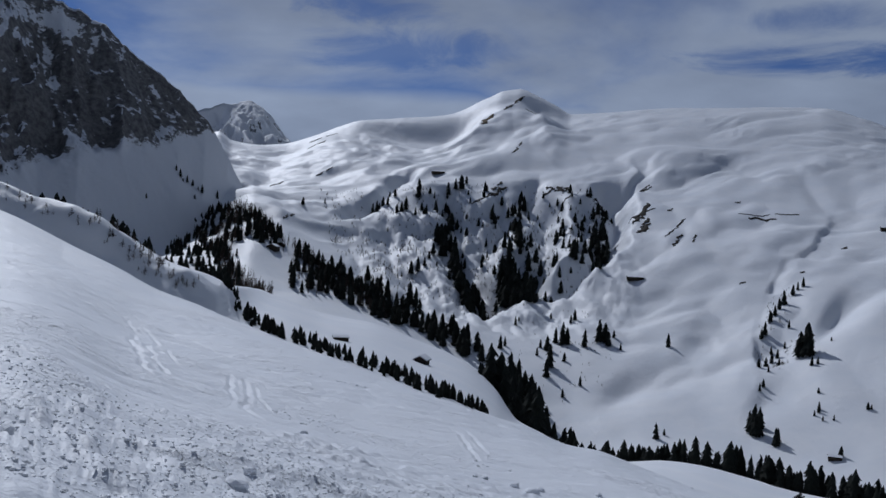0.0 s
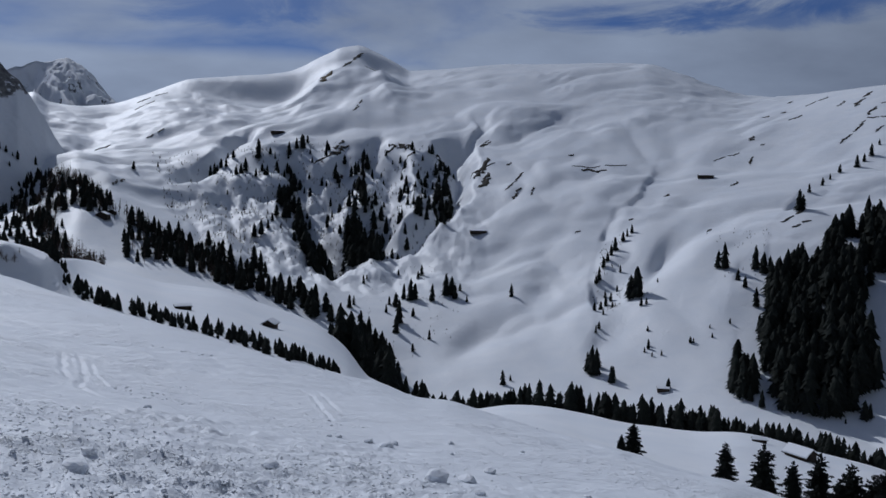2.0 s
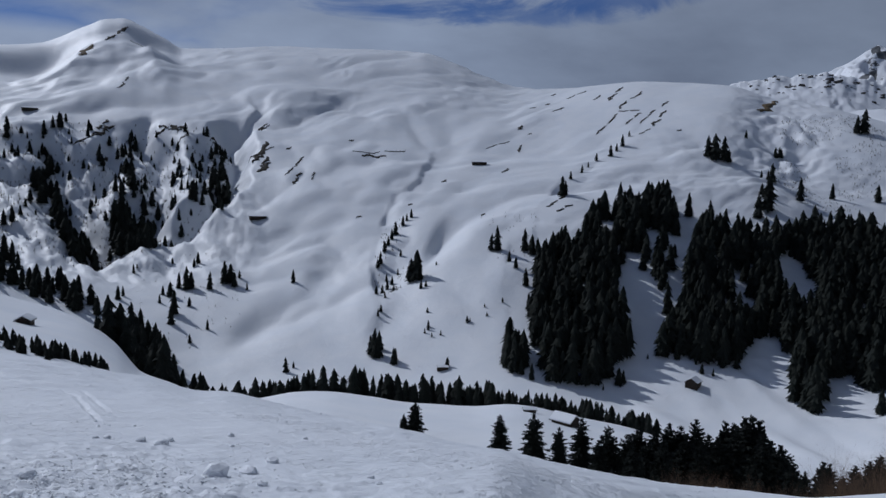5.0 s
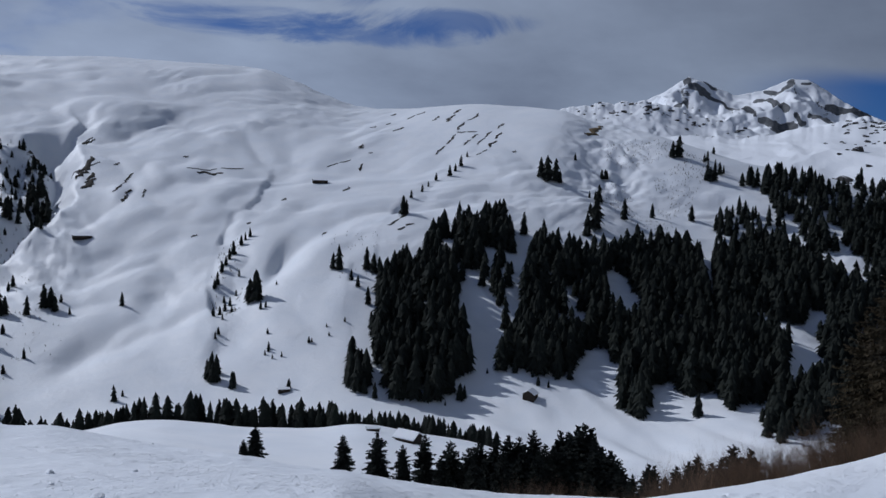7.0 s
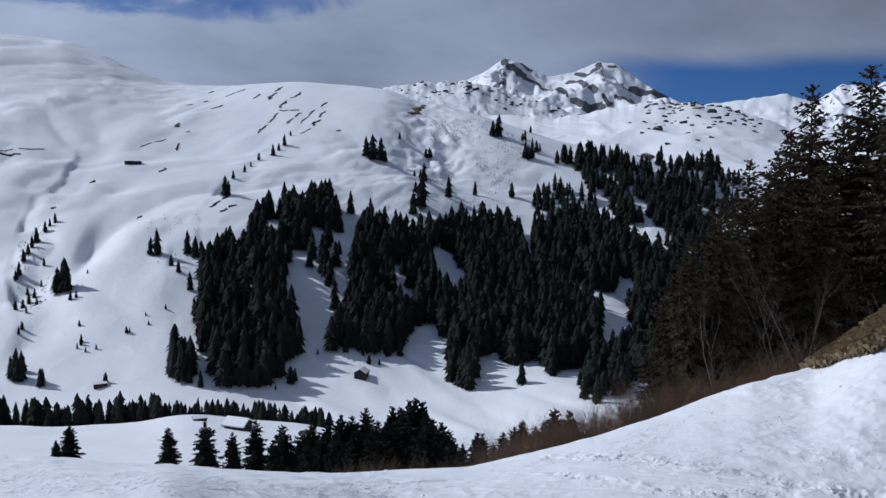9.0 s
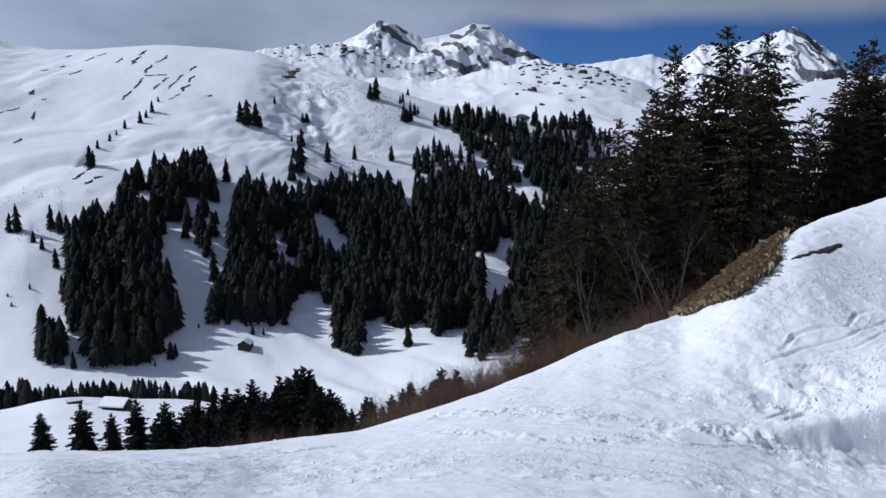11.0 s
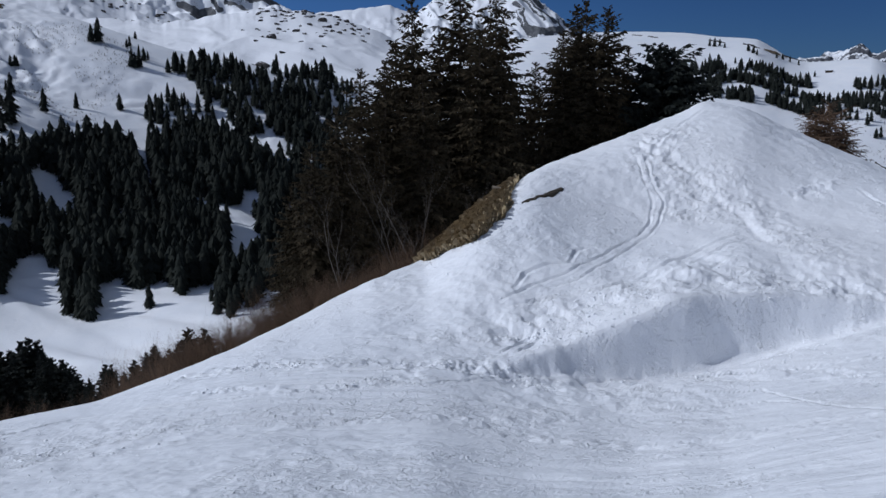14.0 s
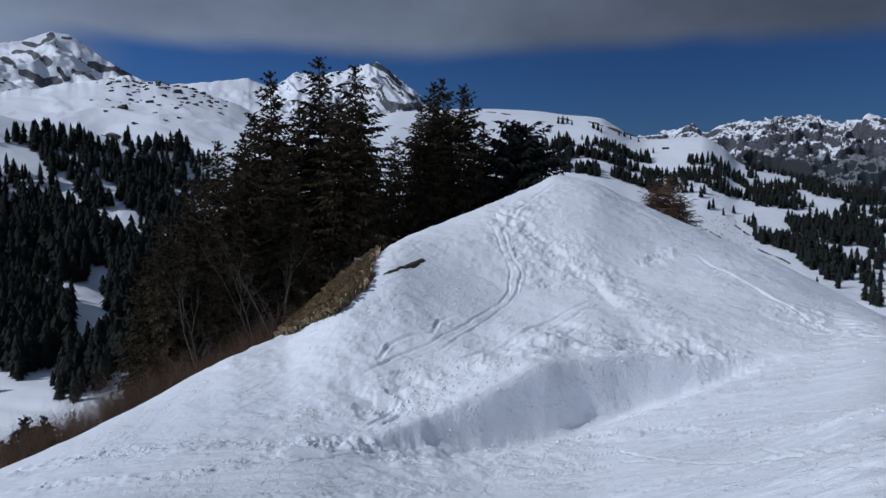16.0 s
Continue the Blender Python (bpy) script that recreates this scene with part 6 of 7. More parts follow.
BARE_A = [
    (643.2, 837.5, 699.1, 877.6, 3.8), (629.3, 798.9, 688.7, 828, 2.9), (566.2, 756.6, 625.6, 794.2, 2), (625.6, 794.2, 639.4, 771.5, 2.1),
    (604.2, 753.7, 637.1, 765.6, 2.4), (614.5, 737.5, 651.3, 757.5, 2), (613.5, 718.8, 659.5, 742.4, 3.4), (660.5, 757.5, 676.1, 763.7, 2.1),
    (591.1, 714.1, 609.7, 714.1, 1.3), (638.5, 922.6, 679.8, 930.1, 2.4), (641.7, 865, 658.6, 874.8, 2.3), (649.7, 976.6, 659, 977.7, 2.5),
    (606.3, 922.6, 613.9, 924.8, 2.3), (583.4, 926.6, 592.9, 927.7, 2.3), (589, 880.1, 607.5, 882.1, 2.2), (521.9, 851.8, 532.2, 859.6, 2.8),
    (422.6, 722.5, 435.5, 728.8, 2.1), (460.5, 825.2, 496.5, 828.6, 1.3), (357.4, 645.7, 363.3, 645.8, 2.1),
]
BARE_B = [
    (363.6, 737.2, 369.8, 740.8, 3.4), (269.9, 731.8, 274.9, 729.9, 2.2), (315.6, 713.3, 319.5, 711.5, 2.2), (484.3, 790.5, 499.5, 809.3, 2),
    (521.8, 830.7, 526.8, 831.1, 2), (621.7, 687.6, 627.2, 686.7, 2.6), (311.8, 863.4, 375, 847.7, 1.6), (318.2, 848.3, 343.6, 838.3, 3.8),
    (254.4, 925.7, 260.6, 924, 4), (325.8, 912.6, 333, 913.2, 2.7), (211.5, 933.3, 246.8, 937, 2), (213.7, 920.5, 232.3, 931.5, 6),
    (214.1, 895.8, 230.7, 907.1, 5.8), (235.8, 859.2, 263.9, 891.8, 1.9), (238.7, 836.6, 253.8, 857.2, 2.5), (255.5, 831.6, 264.7, 847.6, 1.5),
    (231.8, 1024.1, 267.2, 1043.3, 2.2), (401.2, 601.5, 430.6, 614.1, 2.6), (400.7, 587.3, 419, 592.9, 2),
]
BARE_C = [
    (133.6, 1080.8, 160.9, 1055.8, 3.8), (142.6, 1028.2, 161.1, 1034.5, 2.9), (190.9, 1041.6, 208.9, 1038.2, 3.7), (34.5, 1061.4, 71.2, 1092.7, 3),
    (55, 1411.9, 77.8, 1455.9, 8), (98.5, 1499.8, 148.7, 1601.1, 4.3), (142.3, 1526.4, 172.4, 1505.2, 3.2), (98.5, 1235.1, 119.5, 1290.5, 2.6),
    (-245.8, 1440.2, -198.2, 1486.9, 2.1), (-244.5, 1406.9, -212, 1445.5, 2), (-255.2, 1191, -240.7, 1215.4, 2.6), (-196.8, 1244.5, -174.8, 1269, 2.7),
    (-183.3, 930.1, -177.6, 967.8, 2), (62.1, 1036.1, 74.1, 1065.4, 2.9), (222.9, 1023, 262.7, 1044.5, 2.2), (56.6, 1078.5, 86.2, 1115.7, 4.6),
    (216.5, 929.1, 239.2, 954.5, 5.4), (220.8, 903.4, 232.3, 919.1, 4.6), (223.5, 1025.9, 264.6, 1053.3, 3),
]
BARE_D = [
    (127.3, 1069.4, 144.9, 1070.2, 3.8), (144.9, 1070.2, 162.3, 1055.6, 4.5), (190.5, 1038.7, 207.6, 1038.5, 4.4), (63.8, 1099.2, 80.5, 1128.1, 3.1),
    (732.6, 674.8, 781.5, 692.2, 7.8), (902.1, 463, 914.1, 445.7, 5.7), (836.7, 624.4, 839.5, 615.6, 4.4), (36.3, 5.6, 37.4, 4.9, 0.35),
    (37.2, 5.0, 39.4, 4.0, 0.75), (37.6, 4.7, 38.8, 4.2, 0.6), (1577.5, 40.2, 1557, -8.3, 5.5), (1578.2, -94.4, 1558.3, -121.7, 6.6),
    (1555.7, -151, 1529, -175.2, 6.5), (1533.5, -188.2, 1665.4, -262.6, 7.9), (1014.2, -304.9, 945.6, -322.3, 2.9), (1128.6, -308.5, 1076.6, -316.1, 2.4),
    (1072.6, -261.3, 1037.2, -266.8, 2.3),
]
BARE = BARE_A + BARE_B + BARE_C + BARE_D


def bare_strip(x0, y0, x1, y1, wide, seed):
    """A ragged strip of turf and rock that lies on the slope where the snow has slid off."""
    rnd = random.Random(seed)
    long = math.hypot(x1 - x0, y1 - y0)
    n = max(8, min(18, int(long / wide * 2)))
    bow = rnd.uniform(-0.12, 0.12) * long
    sx, sy = -(y1 - y0) / long, (x1 - x0) / long
    pts, faces = [], []
    for k in range(n + 1):
        u = k / n
        cx = x0 + (x1 - x0) * u + sx * bow * 4 * u * (1 - u)
        cy = y0 + (y1 - y0) * u + sy * bow * 4 * u * (1 - u)
        w = wide * 0.5 * (math.sin(math.pi * min(max(u, 0.04), 0.96)) ** 0.5) * rnd.uniform(0.35, 1.4)
        sway = rnd.uniform(-0.45, 0.45) * wide * (1.0 if wide > 1 else 0.25)
        for v in (-1.0, -0.5, 0.5, 1.0):
            pts.append((cx + sx * (v * w + sway), cy + sy * (v * w + sway), abs(v) < 0.9))
    z = height_at([p[0] for p in pts], [p[1] for p in pts])
    lift = 0.035 * wide + 0.02 if wide < 1 else 0.5 + 0.07 * wide
    verts = [(p[0], p[1], h + (lift if p[2] else -0.15)) for p, h in zip(pts, z)]
    c = verts[len(verts) // 2]
    for k in range(n):
        for v in range(3):
            a = k * 4 + v
            faces.append((a, a + 1, a + 5, a + 4))
    ob = new("turf_strip", raw_mesh("turf_strip", [(v[0] - c[0], v[1] - c[1], v[2] - c[2]) for v in verts], faces, BROWN_TURF if wide > 11 else TURF, True))
    ob.location = c
    return tagged(ob, "brown patch of dry turf free of snow" if wide > 11 else "dark strip of bare turf and rock showing through snow", "bare ground", "strips of bare turf")


rnd = random.Random(33)
for k, (x0, y0, x1, y1, w) in enumerate(BARE):
    long = math.hypot(x1 - x0, y1 - y0)
    pieces = 1 if long < 9 * w else 2
    for i in range(pieces):
        a, b = i / pieces + rnd.uniform(0, 0.06), (i + 1) / pieces - rnd.uniform(0.0, 0.12) * (pieces > 1)
        ox, oy = rnd.uniform(-0.5, 0.5) * w * (pieces > 1), rnd.uniform(-0.5, 0.5) * w * (pieces > 1)
        bare_strip(x0 + (x1 - x0) * a + ox, y0 + (y1 - y0) * a + oy, x0 + (x1 - x0) * b + ox, y0 + (y1 - y0) * b + oy, w * rnd.uniform(1.1, 1.7) * (1 if w > 1 else 0.8), 900 + 5 * k + i)

# straw hanging over the edge of the mound
rnd = random.Random(12)
gp = np.array(GRASS_AREA)
sv, sf = [], []
tx, ty = rng.uniform(gp[:, 0].min(), gp[:, 0].max(), 13000), rng.uniform(gp[:, 1].min(), gp[:, 1].max(), 13000)
ok = inside(tx + 0.55 * fbm(tx, ty, 1.3, 3, 41), ty + 0.4 * fbm(tx, ty, 1.3, 3, 42), GRASS_AREA)
tx, ty = tx[ok], ty[ok]
for x, y, z in zip(tx, ty, height_at(tx, ty)):
    a, h, w = rnd.uniform(0, 6.28), rnd.uniform(0.15, 0.55), 0.022
    lx, ly = -0.25 + rnd.uniform(-0.2, 0.2), rnd.uniform(-0.2, 0.3)
    b = len(sv)
    sv.extend([(x - w * math.cos(a), y - w * math.sin(a), z - 0.03), (x + w * math.cos(a), y + w * math.sin(a), z - 0.03), (x + lx * 0.5, y + ly * 0.5, z + h * 0.8), (x + lx, y + ly, z + h * 0.7)])
    sf.extend([(b, b + 1, b + 2), (b + 1, b + 3, b + 2)])
tagged(new("dry_grass", raw_mesh("dry_grass", sv, sf, STRAW)), "matted tan dry grass on the mound edge", "grass", kind="stuff")


# ---- huts ----
def wood_material(name, dark, light):
    n = Nodes(name, 0.85)
    f = n.noise(3.0, 5, 0.65, n.stretched((1, 1, 8)))
    return n.finish(n.mix(n.step(f, 0.3, 0.7), dark, light), n.bump(f, 0.03, 0.7))


TIMBER = wood_material("dark_timber", (0.018, 0.014, 0.011), (0.06, 0.045, 0.034))
DOOR_WOOD = wood_material("door_wood", (0.03, 0.022, 0.016), (0.09, 0.065, 0.045))


def roof_snow_material():
    n = Nodes("roof_snow", 0.6)
    f = n.noise(1.5, 5, 0.6)
    return n.finish(n.mix(f, (0.80, 0.83, 0.87), (0.88, 0.89, 0.91)), n.bump(f, 0.06, 0.5))


ROOF_SNOW = roof_snow_material()


def box(bm, x0, x1, y0, y1, z0, z1):
    v = [bm.verts.new(p) for p in ((x0, y0, z0), (x1, y0, z0), (x1, y1, z0), (x0, y1, z0), (x0, y0, z1), (x1, y0, z1), (x1, y1, z1), (x0, y1, z1))]
    for f in ((0, 3, 2, 1), (4, 5, 6, 7), (0, 1, 5, 4), (1, 2, 6, 5), (2, 3, 7, 6), (3, 0, 4, 7)):
        bm.faces.new([v[i] for i in f])


def hut(name, label, x, y, wide, deep, wall, rise, over, snow, turn, buried=0.0):
    """A timber hut with a gable roof, its snow load, a door and a window. The ridge runs along its width."""
    z = float(np.mean(height_at([x, x + deep * 0.4, x - deep * 0.4], [y, y + deep * 0.4, y - deep * 0.4])))
    thing = new(name)
    thing.matrix_world = pose(x, y, z - buried, 0, 0, turn)
    w, d = wide / 2, deep / 2
    bm = bmesh.new()
    box(bm, -w, w, -d, d, -1.5, wall)
    for sx in (-w, w):
        a = [bm.verts.new((sx, -d, wall)), bm.verts.new((sx, d, wall)), bm.verts.new((sx, 0, wall + rise * 0.96))]
        bm.faces.new(a)
    part("wall", bm, TIMBER, thing)
    for s in (-1, 1):
        for name_, t0, t1, grow, mat in (("roof", 0.0, 0.14, over, TIMBER), ("roof_snow", 0.145, 0.145 + snow, over * 0.85, ROOF_SNOW)):
            bm = bmesh.new()
            k, lo = w + grow, wall - rise / d * grow
            rows = []
            for yy, zz in ((0, wall + rise), (s * (d + grow) * 0.5, (wall + rise + lo) / 2), (s * (d + grow), lo)):
                rows.append([bm.verts.new((xx, yy, zz + t)) for xx in (-k, k) for t in (t0, t1)])
            for a, b in zip(rows, rows[1:]):
                bm.faces.new((a[0], a[2], b[2], b[0]))
                bm.faces.new((a[1], b[1], b[3], a[3]))
                bm.faces.new((a[0], b[0], b[1], a[1]))
                bm.faces.new((a[2], a[3], b[3], b[2]))
            bm.faces.new((rows[-1][0], rows[-1][2], rows[-1][3], rows[-1][1]))
            bmesh.ops.recalc_face_normals(bm, faces=bm.faces)
            slab = part(name_, bm, mat, thing if mat is TIMBER else slab, "thick white snow load" if mat is ROOF_SNOW else "")
    bm = bmesh.new()
    box(bm, -w * 0.2, w * 0.15, -d - 0.06, -d - 0.003, 0, wall * 0.8)
    part("door", bm, DOOR_WOOD, thing)
    bm = bmesh.new()
    box(bm, w * 0.45, w * 0.7, -d - 0.05, -d - 0.003, wall * 0.4, wall * 0.75)
    part("shutter", bm, DOOR_WOOD, thing)
    return tagged(thing, label, "hut", "alpine huts")


BURIED_BARNS = [
    (417.7, 759.7, 15.1, 4.8), (189.8, 790.5, 15.8, 4), (232.1, 464.2, 7.2, 2.9), (-11, 1187.9, 18.2, 5), (-28.9, 244.8, 4.5, 1.7), (134.5, 208.3, 3.8, 1.7),
    (1482.5, -281.7, 11.5, 5.2),
]
CHALETS = [
    (351.9, 365, 9.9, 6.3), (-4.2, 251, 4.9, 2.8), (-162.9, 787.3, 13.4, 6.7), (-160.4, 815.4, 8.1, 4.6),
]
SNOWED_BARN = [
    (133.2, 187.5, 7.4, 3.2),
]

for x, y, w, h in BURIED_BARNS:
    hut("barn", "low dark timber barn half buried in the snow slope", x, y, w, w * 0.55, h * 0.55, h * 0.25, 0.3, 0.2, math.degrees(math.atan2(-x, y)) + 6, 0.0)
for x, y, w, h in CHALETS:
    hut("chalet", "dark timber chalet with a snowy gable roof", x, y, w * 0.8, w * 0.75, h * 0.5, h * 0.36, 0.5, 0.35, math.degrees(math.atan2(-x, y)) + 72, 0.2)
for x, y, w, h in SNOWED_BARN:
    hut("barn", "long barn under a wide snow-covered roof on the knoll", x, y, w * 0.85, w * 0.6, h * 0.5, h * 0.45, 0.6, 0.35, math.degrees(math.atan2(-x, y)) - 35, 0.0)


# a weathered plank at the top of the grassy edge
PLANK = (38.9, 6.6)
bm = bmesh.new()
box(bm, -0.75, 0.75, -0.16, 0.16, -0.05, 0.05)
bmesh.ops.bevel(bm, geom=bm.edges[:], offset=0.015, segments=1, affect="EDGES")
me = bpy.data.meshes.new("plank")
bm.to_mesh(me)
bm.free()
me.materials.append(wood_material("grey_plank", (0.11, 0.09, 0.065), (0.30, 0.25, 0.19)))
plank = new("plank", me)
plank.matrix_world = pose(PLANK[0], PLANK[1], float(height_at(PLANK[0], PLANK[1])[0]) + 0.16, 4, 6, -80)
tagged(plank, "weathered wooden plank lying on the grassy mound edge", "plank")


# ---- leafless shrubs and trees ----
def twig_material(name, a, b):
    n = Nodes(name, 0.9)
    return n.finish(n.mix(n.island(), a, b))


TWIG = twig_material("shrub_twigs", (0.05, 0.032, 0.02), (0.16, 0.10, 0.06))
PALE_BARK = twig_material("pale_bark", (0.05, 0.042, 0.036), (0.14, 0.122, 0.105))


def grow(verts, faces, p, d, long, thick, level, rnd, fork, spread_, size=(0.45, 0.7)):
    """A crooked three-sided branch and the branches that leave it."""
    steps = 3
    ring = None
    for k in range(steps + 1):
        r = thick * (1 - 0.6 * k / steps)
        side = d.cross(Vector((0.3, 0.2, 1))).normalized()
        other = d.cross(side).normalized()
        b = len(verts)
        for a in (0, 2.09, 4.19):
            verts.append(tuple(p + (side * math.cos(a) + other * math.sin(a)) * r))
        if ring is not None:
            for i in range(3):
                faces.append((ring + i, ring + (i + 1) % 3, b + (i + 1) % 3, b + i))
        ring = b
        if level and k:
            for _ in range(fork):
                e = (d + Vector((rnd.uniform(-1, 1), rnd.uniform(-1, 1), rnd.uniform(-0.2, 0.7))) * spread_).normalized()
                grow(verts, faces, p.copy(), e, long * rnd.uniform(*size), r * 0.6, level - 1, rnd, fork, spread_, size)
        d = (d + Vector((rnd.uniform(-1, 1), rnd.uniform(-1, 1), rnd.uniform(-0.3, 0.6))) * 0.16).normalized()
        p = p + d * long / steps


def shrub_mesh(seed, stems, high, material, lean=0.45, thick=0.018, level=2, fork=2):
    rnd = random.Random(seed)
    v, f = [], []
    for _ in range(stems):
        d = Vector((rnd.uniform(-1, 1) * lean, rnd.uniform(-1, 1) * lean, 1)).normalized()
        grow(v, f, Vector((rnd.uniform(-0.2, 0.2), rnd.uniform(-0.2, 0.2), -0.05)), d, high * rnd.uniform(0.5, 0.75), thick, level, rnd, fork, 0.6)
    return raw_mesh("branches", v, f, material)


SHRUBS = [
    (56.2, 41.7, 5), (52.8, 36.1, 4.5), (45.6, 35.8, 2.5), (36.5, 31.2, 1.8), (31.2, 28.2, 1.6), (27.1, 26.6, 1.5),
    (34.2, 27.7, 1.8), (40.6, 29.2, 2.4), (47.8, 29.1, 3), (50.2, 29.1, 3.2), (50.8, 28.1, 3.6), (51.3, 27, 4),
    (51, 25.5, 4.5), (50.5, 24.2, 4.4), (50, 22.9, 4.2), (49.6, 21.5, 4), (48.1, 19.9, 3.5), (38.4, 25.3, 2.2),
    (28, 28.6, 1.7), (30.2, 32, 1.8), (42.3, 26.6, 2.8), (35.2, 26.5, 2),
]

BARE_TREES = [
    (45.2, 13, 8.9), (46.8, 14.6, 9.6), (48.9, 10.2, 4.4), (42.9, 16.7, 9), (70.7, -13.8, 7.9), (68.9, -12.5, 5.3),
    (69.5, -14.5, 6.2),
]

# a brown fringe of brush along the drop below the mound's edge
fringe = random.Random(61)
for k in range(40):
    fb = 57 + 17 * k / 40 + fringe.uniform(-0.3, 0.3)
    fr = float(spread(EDGE_WEST + EDGE_EAST, [fb])[0][0]) + fringe.uniform(0.5, 6.0)
    SHRUBS.append((fr * math.sin(radians(fb)), fr * math.cos(radians(fb)), fringe.uniform(1.2, 2.2)))
SHRUB_MESHES = [shrub_mesh(500 + i, 14, 1.0, TWIG, 0.5, 0.007, 2, 2) for i in range(4)]
bushes = []
for k, (x, y, h) in enumerate(SHRUBS):
    for j in range(2):
        ox, oy = rng.uniform(-1.2, 1.2, 2) * j
        bushes.append((x + ox, y + oy, h, (k + j) % 4))
for (x, y, h, i), z in zip(bushes, height_at([p[0] for p in bushes], [p[1] for p in bushes])):
    ob = new("shrub", SHRUB_MESHES[i])
    ob.matrix_world = Matrix.LocRotScale((x, y, float(z) - 0.05), Euler((0, 0, rng.uniform(0, 6))), (h * 1.1, h * 1.1, h * rng.uniform(0.85, 1.1)))
    tagged(ob, "leafless brown shrub below the snow edge", "shrub", "leafless shrubs")
for k, (x, y, h) in enumerate(BARE_TREES):
    pale = k < 4
    rnd = random.Random(600 + k)
    tree = new("bare_tree")
    tree.location = (x, y, float(height_at(x, y)[0]))
    if pale:
        v, f = [], []
        for s in range(2):
            d = Vector((rnd.uniform(-0.25, 0.25), rnd.uniform(-0.25, 0.25), 1)).normalized()
            grow(v, f, Vector((0.15 * s, 0, -0.1)), d, h * rnd.uniform(0.55, 0.75), 0.035, 3, rnd, 2, 0.8, (0.3, 0.5))
    else:
        v, f = near_crown(460 + k, h, 28, 3.0, 9, 0.04, 0.6, 0.12, 0.03, 0.5)
        trunk = new("trunk", trunk_mesh("larch_trunk", h * 0.97, 0.12, 6))
        trunk.parent = tree
    ob = new("crown", raw_mesh("bare_crown", v, f, PALE_BARK if pale else TWIG))
    ob.parent = tree
    tagged(tree, "leafless birch with thin grey branches among spruces" if pale else "leafless brown larch behind the mound", "tree", "leafless trees")


# ---- lumps of snow ----
def lump_points(rnd, size):
    bm = bmesh.new()
    bmesh.ops.create_icosphere(bm, subdivisions=2 if size > 0.15 else 1, radius=1.0)
    for v in bm.verts:
        n = noise.noise(v.co * 1.1 + Vector((rnd.uniform(0, 90), 0, 0)) * 0 + Vector((size * 77, 3, 5)))
        v.co = Vector((max(-0.86, min(0.9, v.co.x)), max(-0.9, min(0.84, v.co.y)), max(-0.5, min(0.72, v.co.z)))) * (1 + 0.34 * n)
    return bm


LUMP_SNOW = roof_snow_material()
LUMP_SNOW.name = "lump_snow"
for key, value in (("Subsurface Weight", 0.6), ("Subsurface Scale", 0.05)):
    LUMP_SNOW.node_tree.nodes["Principled BSDF"].inputs[key].default_value = value
LUMP_SNOW.node_tree.nodes["Principled BSDF"].inputs["Subsurface Radius"].default_value = (1.0, 1.0, 1.0)
CLODS = [
    (2.06, 10.80, 0.31),
    (2.58, 11.21, 0.24),
    (3.15, 12.10, 0.19),
    (2.53, 10.19, 0.13),
    (1.49, 14.42, 0.18),
    (1.95, 14.37, 0.14),
    (3.16, 15.18, 0.15),
    (0.96, 14.47, 0.12),
    (-0.16, 10.50, 0.18),
    (-0.25, 9.00, 0.16),
    (0.79, 14.48, 0.10),
    (2.87, 13.70, 0.09),
    (4.50, 14.83, 0.11),
    (4.22, 10.70, 0.10),
    (4.15, 10.19, 0.09),
    (1.74, 13.89, 0.23),
    (-3.49, 6.64, 0.14),
    (-1.87, 7.78, 0.22),
    (-2.28, 14.32, 0.14),
    (-1.96, 8.78, 0.14),
]

for k, (x, y, w) in enumerate(CLODS):
    rnd = random.Random(700 + k)
    bm = lump_points(rnd, 0.2 + 0.013 * k)
    me = bpy.data.meshes.new("snow_clod")
    bm.to_mesh(me)
    bm.free()
    me.materials.append(LUMP_SNOW)
    ob = new("snow_clod", me)
    s = w * 0.62
    ob.matrix_world = Matrix.LocRotScale((x, y, float(height_at(x, y)[0]) + s * 0.16), Euler((rnd.uniform(-0.2, 0.2), rnd.uniform(-0.2, 0.2), rnd.uniform(0, 6))), (s, s * rnd.uniform(0.7, 0.95), s * rnd.uniform(0.6, 0.85)))
    tagged(ob, "broken white snow clod lying on the slope", "snow clod", "snow clods")

shapes = []
for i in range(6):
    bm = lump_points(random.Random(800 + i), 0.05 + 0.01 * i)
    shapes.append((np.array([v.co[:] for v in bm.verts]), np.array([[v.index for v in f.verts] for f in bm.faces])))
    bm.free()
lb, lr = rng.uniform(-33, 118, 160000), 6 + 24 * rng.random(160000) ** 1.3
lx, ly = lr * np.sin(np.radians(lb)), lr * np.cos(np.radians(lb))
patch = 0.9 * fbm(lx, ly, 4.5, 3, 69) + 0.9 * (1 - smooth01(lr, 10, 16)) * (1 - smooth01(lb, 4, 22)) + 0.25 * (1 - smooth01(lr, 9, 20))
keep = patch > rng.uniform(0.5, 2.4, patch.size)
lx, ly, lr = lx[keep][:9500], ly[keep][:9500], lr[keep][:9500]
mb, mr = rng.uniform(74, 118, 5000), rng.uniform(20, 58, 5000)
mx, my = mr * np.sin(np.radians(mb)), mr * np.cos(np.radians(mb))
keep = fbm(mx, my, 6, 3, 91) > rng.uniform(0.0, 1.6, mx.size)
lx, ly, lr = np.concatenate([lx, mx[keep]]), np.concatenate([ly, my[keep]]), np.concatenate([lr, mr[keep]])
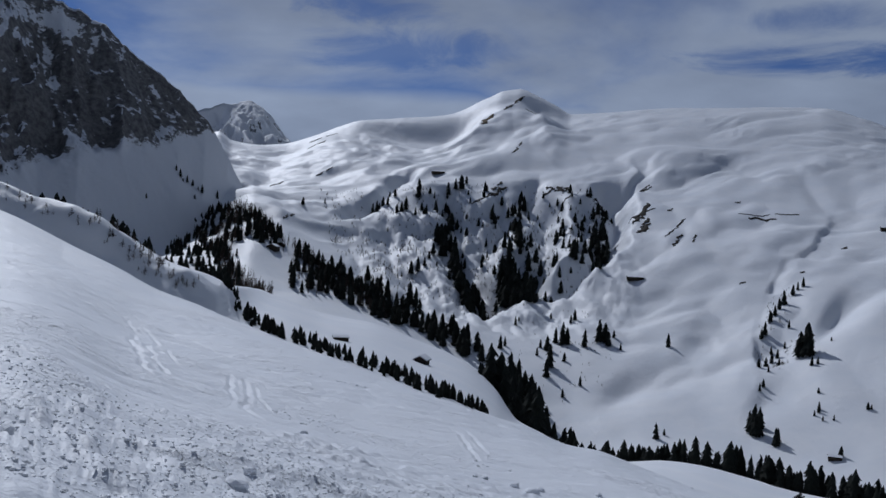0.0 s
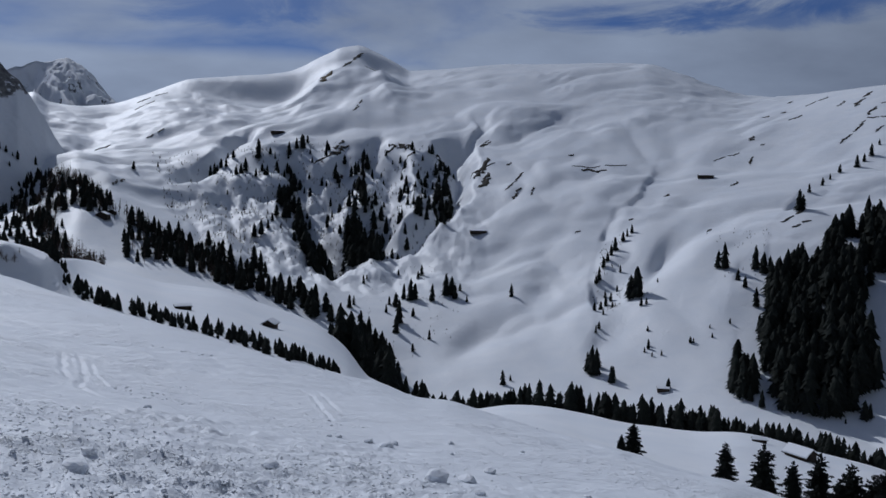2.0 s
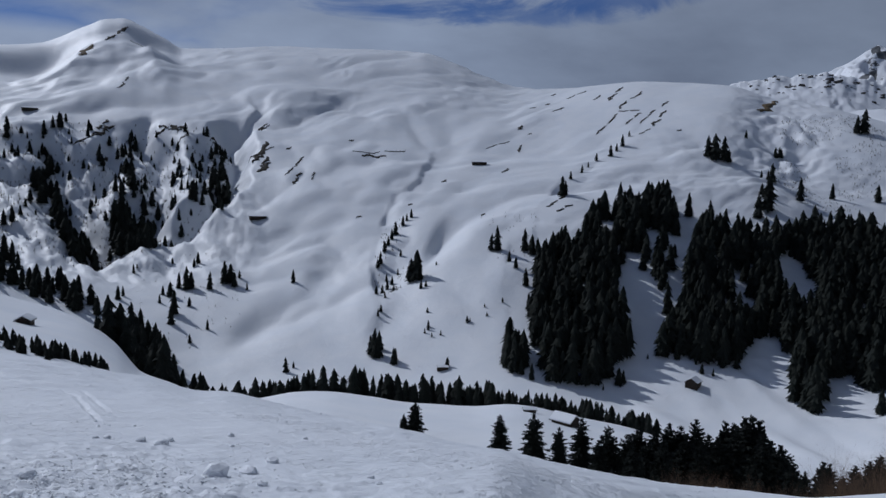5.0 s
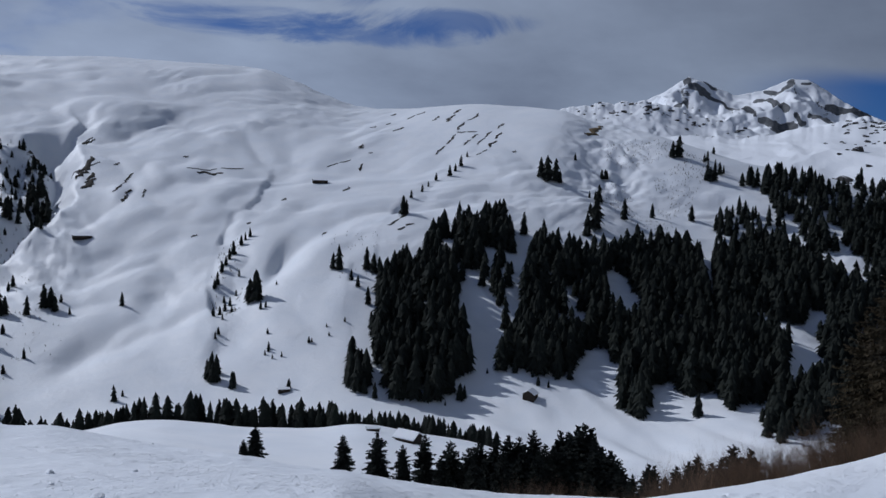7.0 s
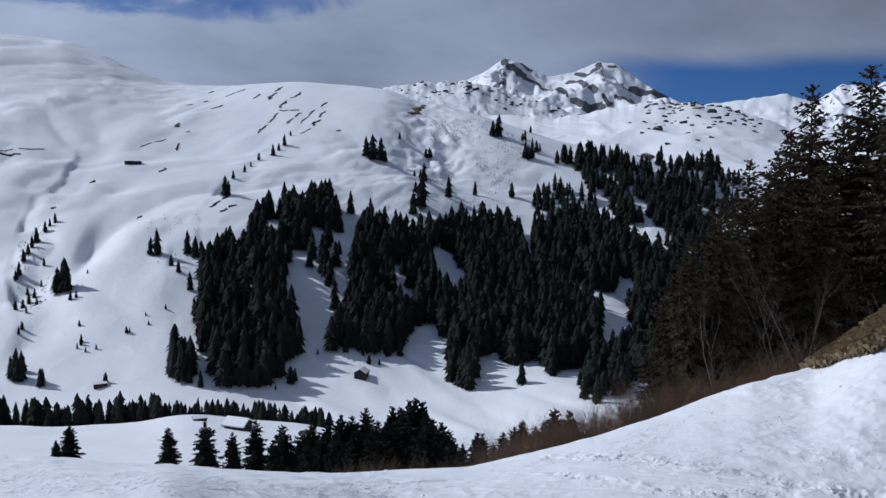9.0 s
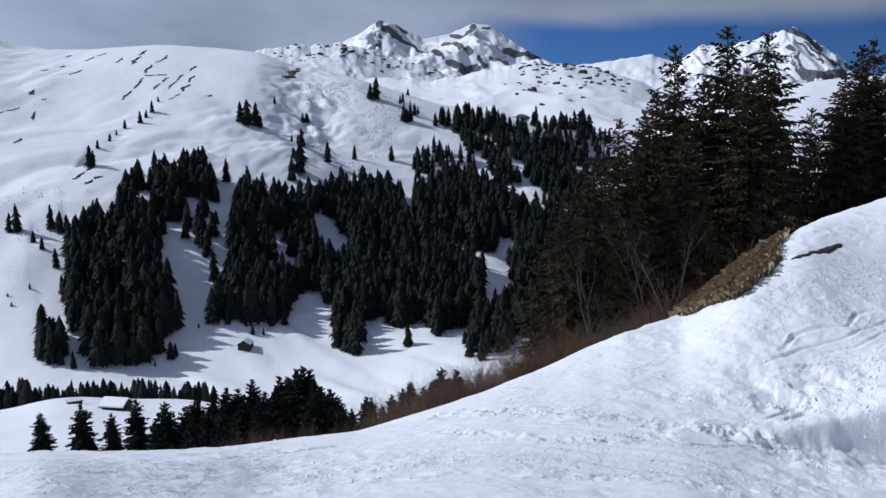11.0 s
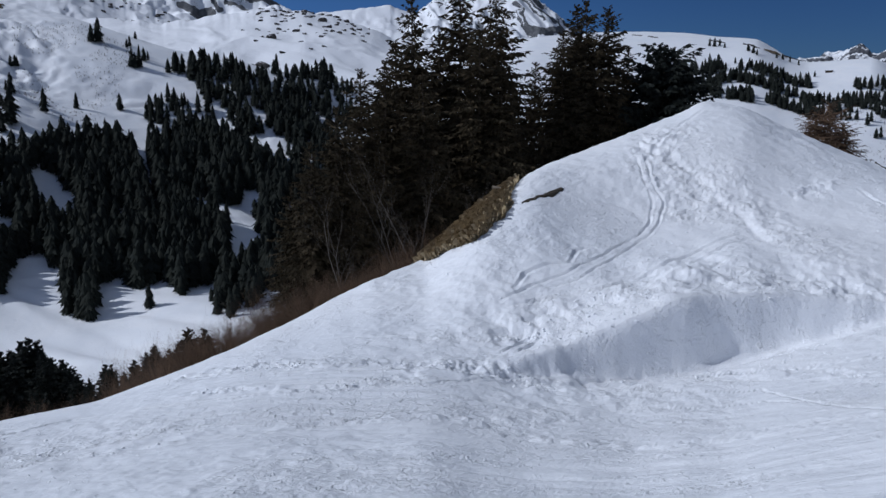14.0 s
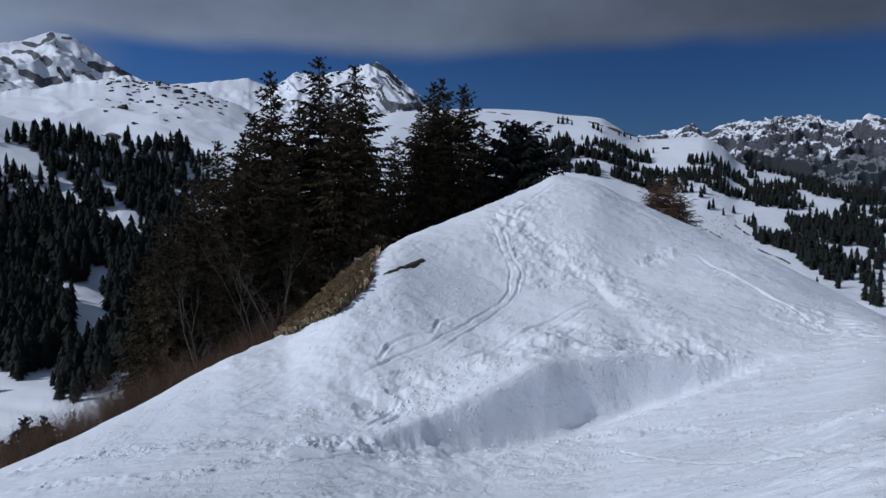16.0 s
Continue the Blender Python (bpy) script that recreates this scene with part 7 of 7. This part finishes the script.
# lines of crumbs thrown up beside the tracks
TRAILS = [  # spread, number, line in the plan
    (0.25, 1400, [(20.8, 13.0), (20.8, 9.9), (21.2, 7.5), (21.8, 5.6), (22.2, 3.9), (22.4, 2.4), (22.5, 1.1)]),
    (0.15, 700, [(18.0, 11.8), (18.2, 9.5), (18.4, 7.9), (20.0, 6.3)]),
    (0.3, 900, [(21.9, 5.3), (23.9, 2.3), (26.0, -1.0), (24.0, -5.1), (14.1, -6.5)]),
    (0.35, 900, [(27.1, 4.9), (28.9, 2.0), (29.0, -1.1), (30.7, -4.4), (32.3, -9.0)]),
    (0.3, 500, [(48.0, 0.6), (43.5, -0.3), (40.0, -1.4)]),
    (0.25, 500, [(46.3, -10.4), (41.7, -12.3), (34.5, -13.4), (26.4, -12.0)]),
    (0.3, 500, [(44.0, -6.8), (46.1, -9.2), (41.8, -7.6)]),
    (0.5, 700, [(24.1, 4.4), (25.8, 3.2), (25.9, 1.8), (27.9, 2.7)]),
]
for wide, count, line in TRAILS:
    p = np.array(line)
    seg = np.concatenate([[0], np.cumsum(np.hypot(*np.diff(p, axis=0).T))])
    u = rng.uniform(0, seg[-1], count)
    tx, ty = np.interp(u, seg, p[:, 0]) + rng.normal(0, wide, count), np.interp(u, seg, p[:, 1]) + rng.normal(0, wide, count)
    keep = fbm(tx, ty, 1.6, 2, 95) > rng.uniform(-0.5, 0.9, count)
    lx, ly, lr = np.concatenate([lx, tx[keep]]), np.concatenate([ly, ty[keep]]), np.concatenate([lr, np.hypot(tx, ty)[keep]])
lz = height_at(lx, ly)
lv, lf, base = [], [], 0
for x, y, z, far in zip(lx, ly, lz, lr):
    v, f = shapes[rng.integers(6)]
    s = (0.007 + 0.024 * rng.random() ** 3) * (1.0 if far < 15 else 1.6 if far < 25 else 2.2)
    a = rng.uniform(0, 6.28)
    c, d = math.cos(a) * s, math.sin(a) * s
    lv.append(np.stack([x + v[:, 0] * c - v[:, 1] * d, y + v[:, 0] * d + v[:, 1] * c, z + v[:, 2] * s * 0.7], -1))
    lf.append(f + base)
    base += len(v)
rubble = new("snow_rubble", raw_mesh("snow_rubble", np.concatenate(lv).tolist(), np.concatenate(lf).tolist(), LUMP_SNOW, True))
tagged(rubble, "scattered crumbs of old avalanche snow on the slope", "snow rubble", kind="stuff")
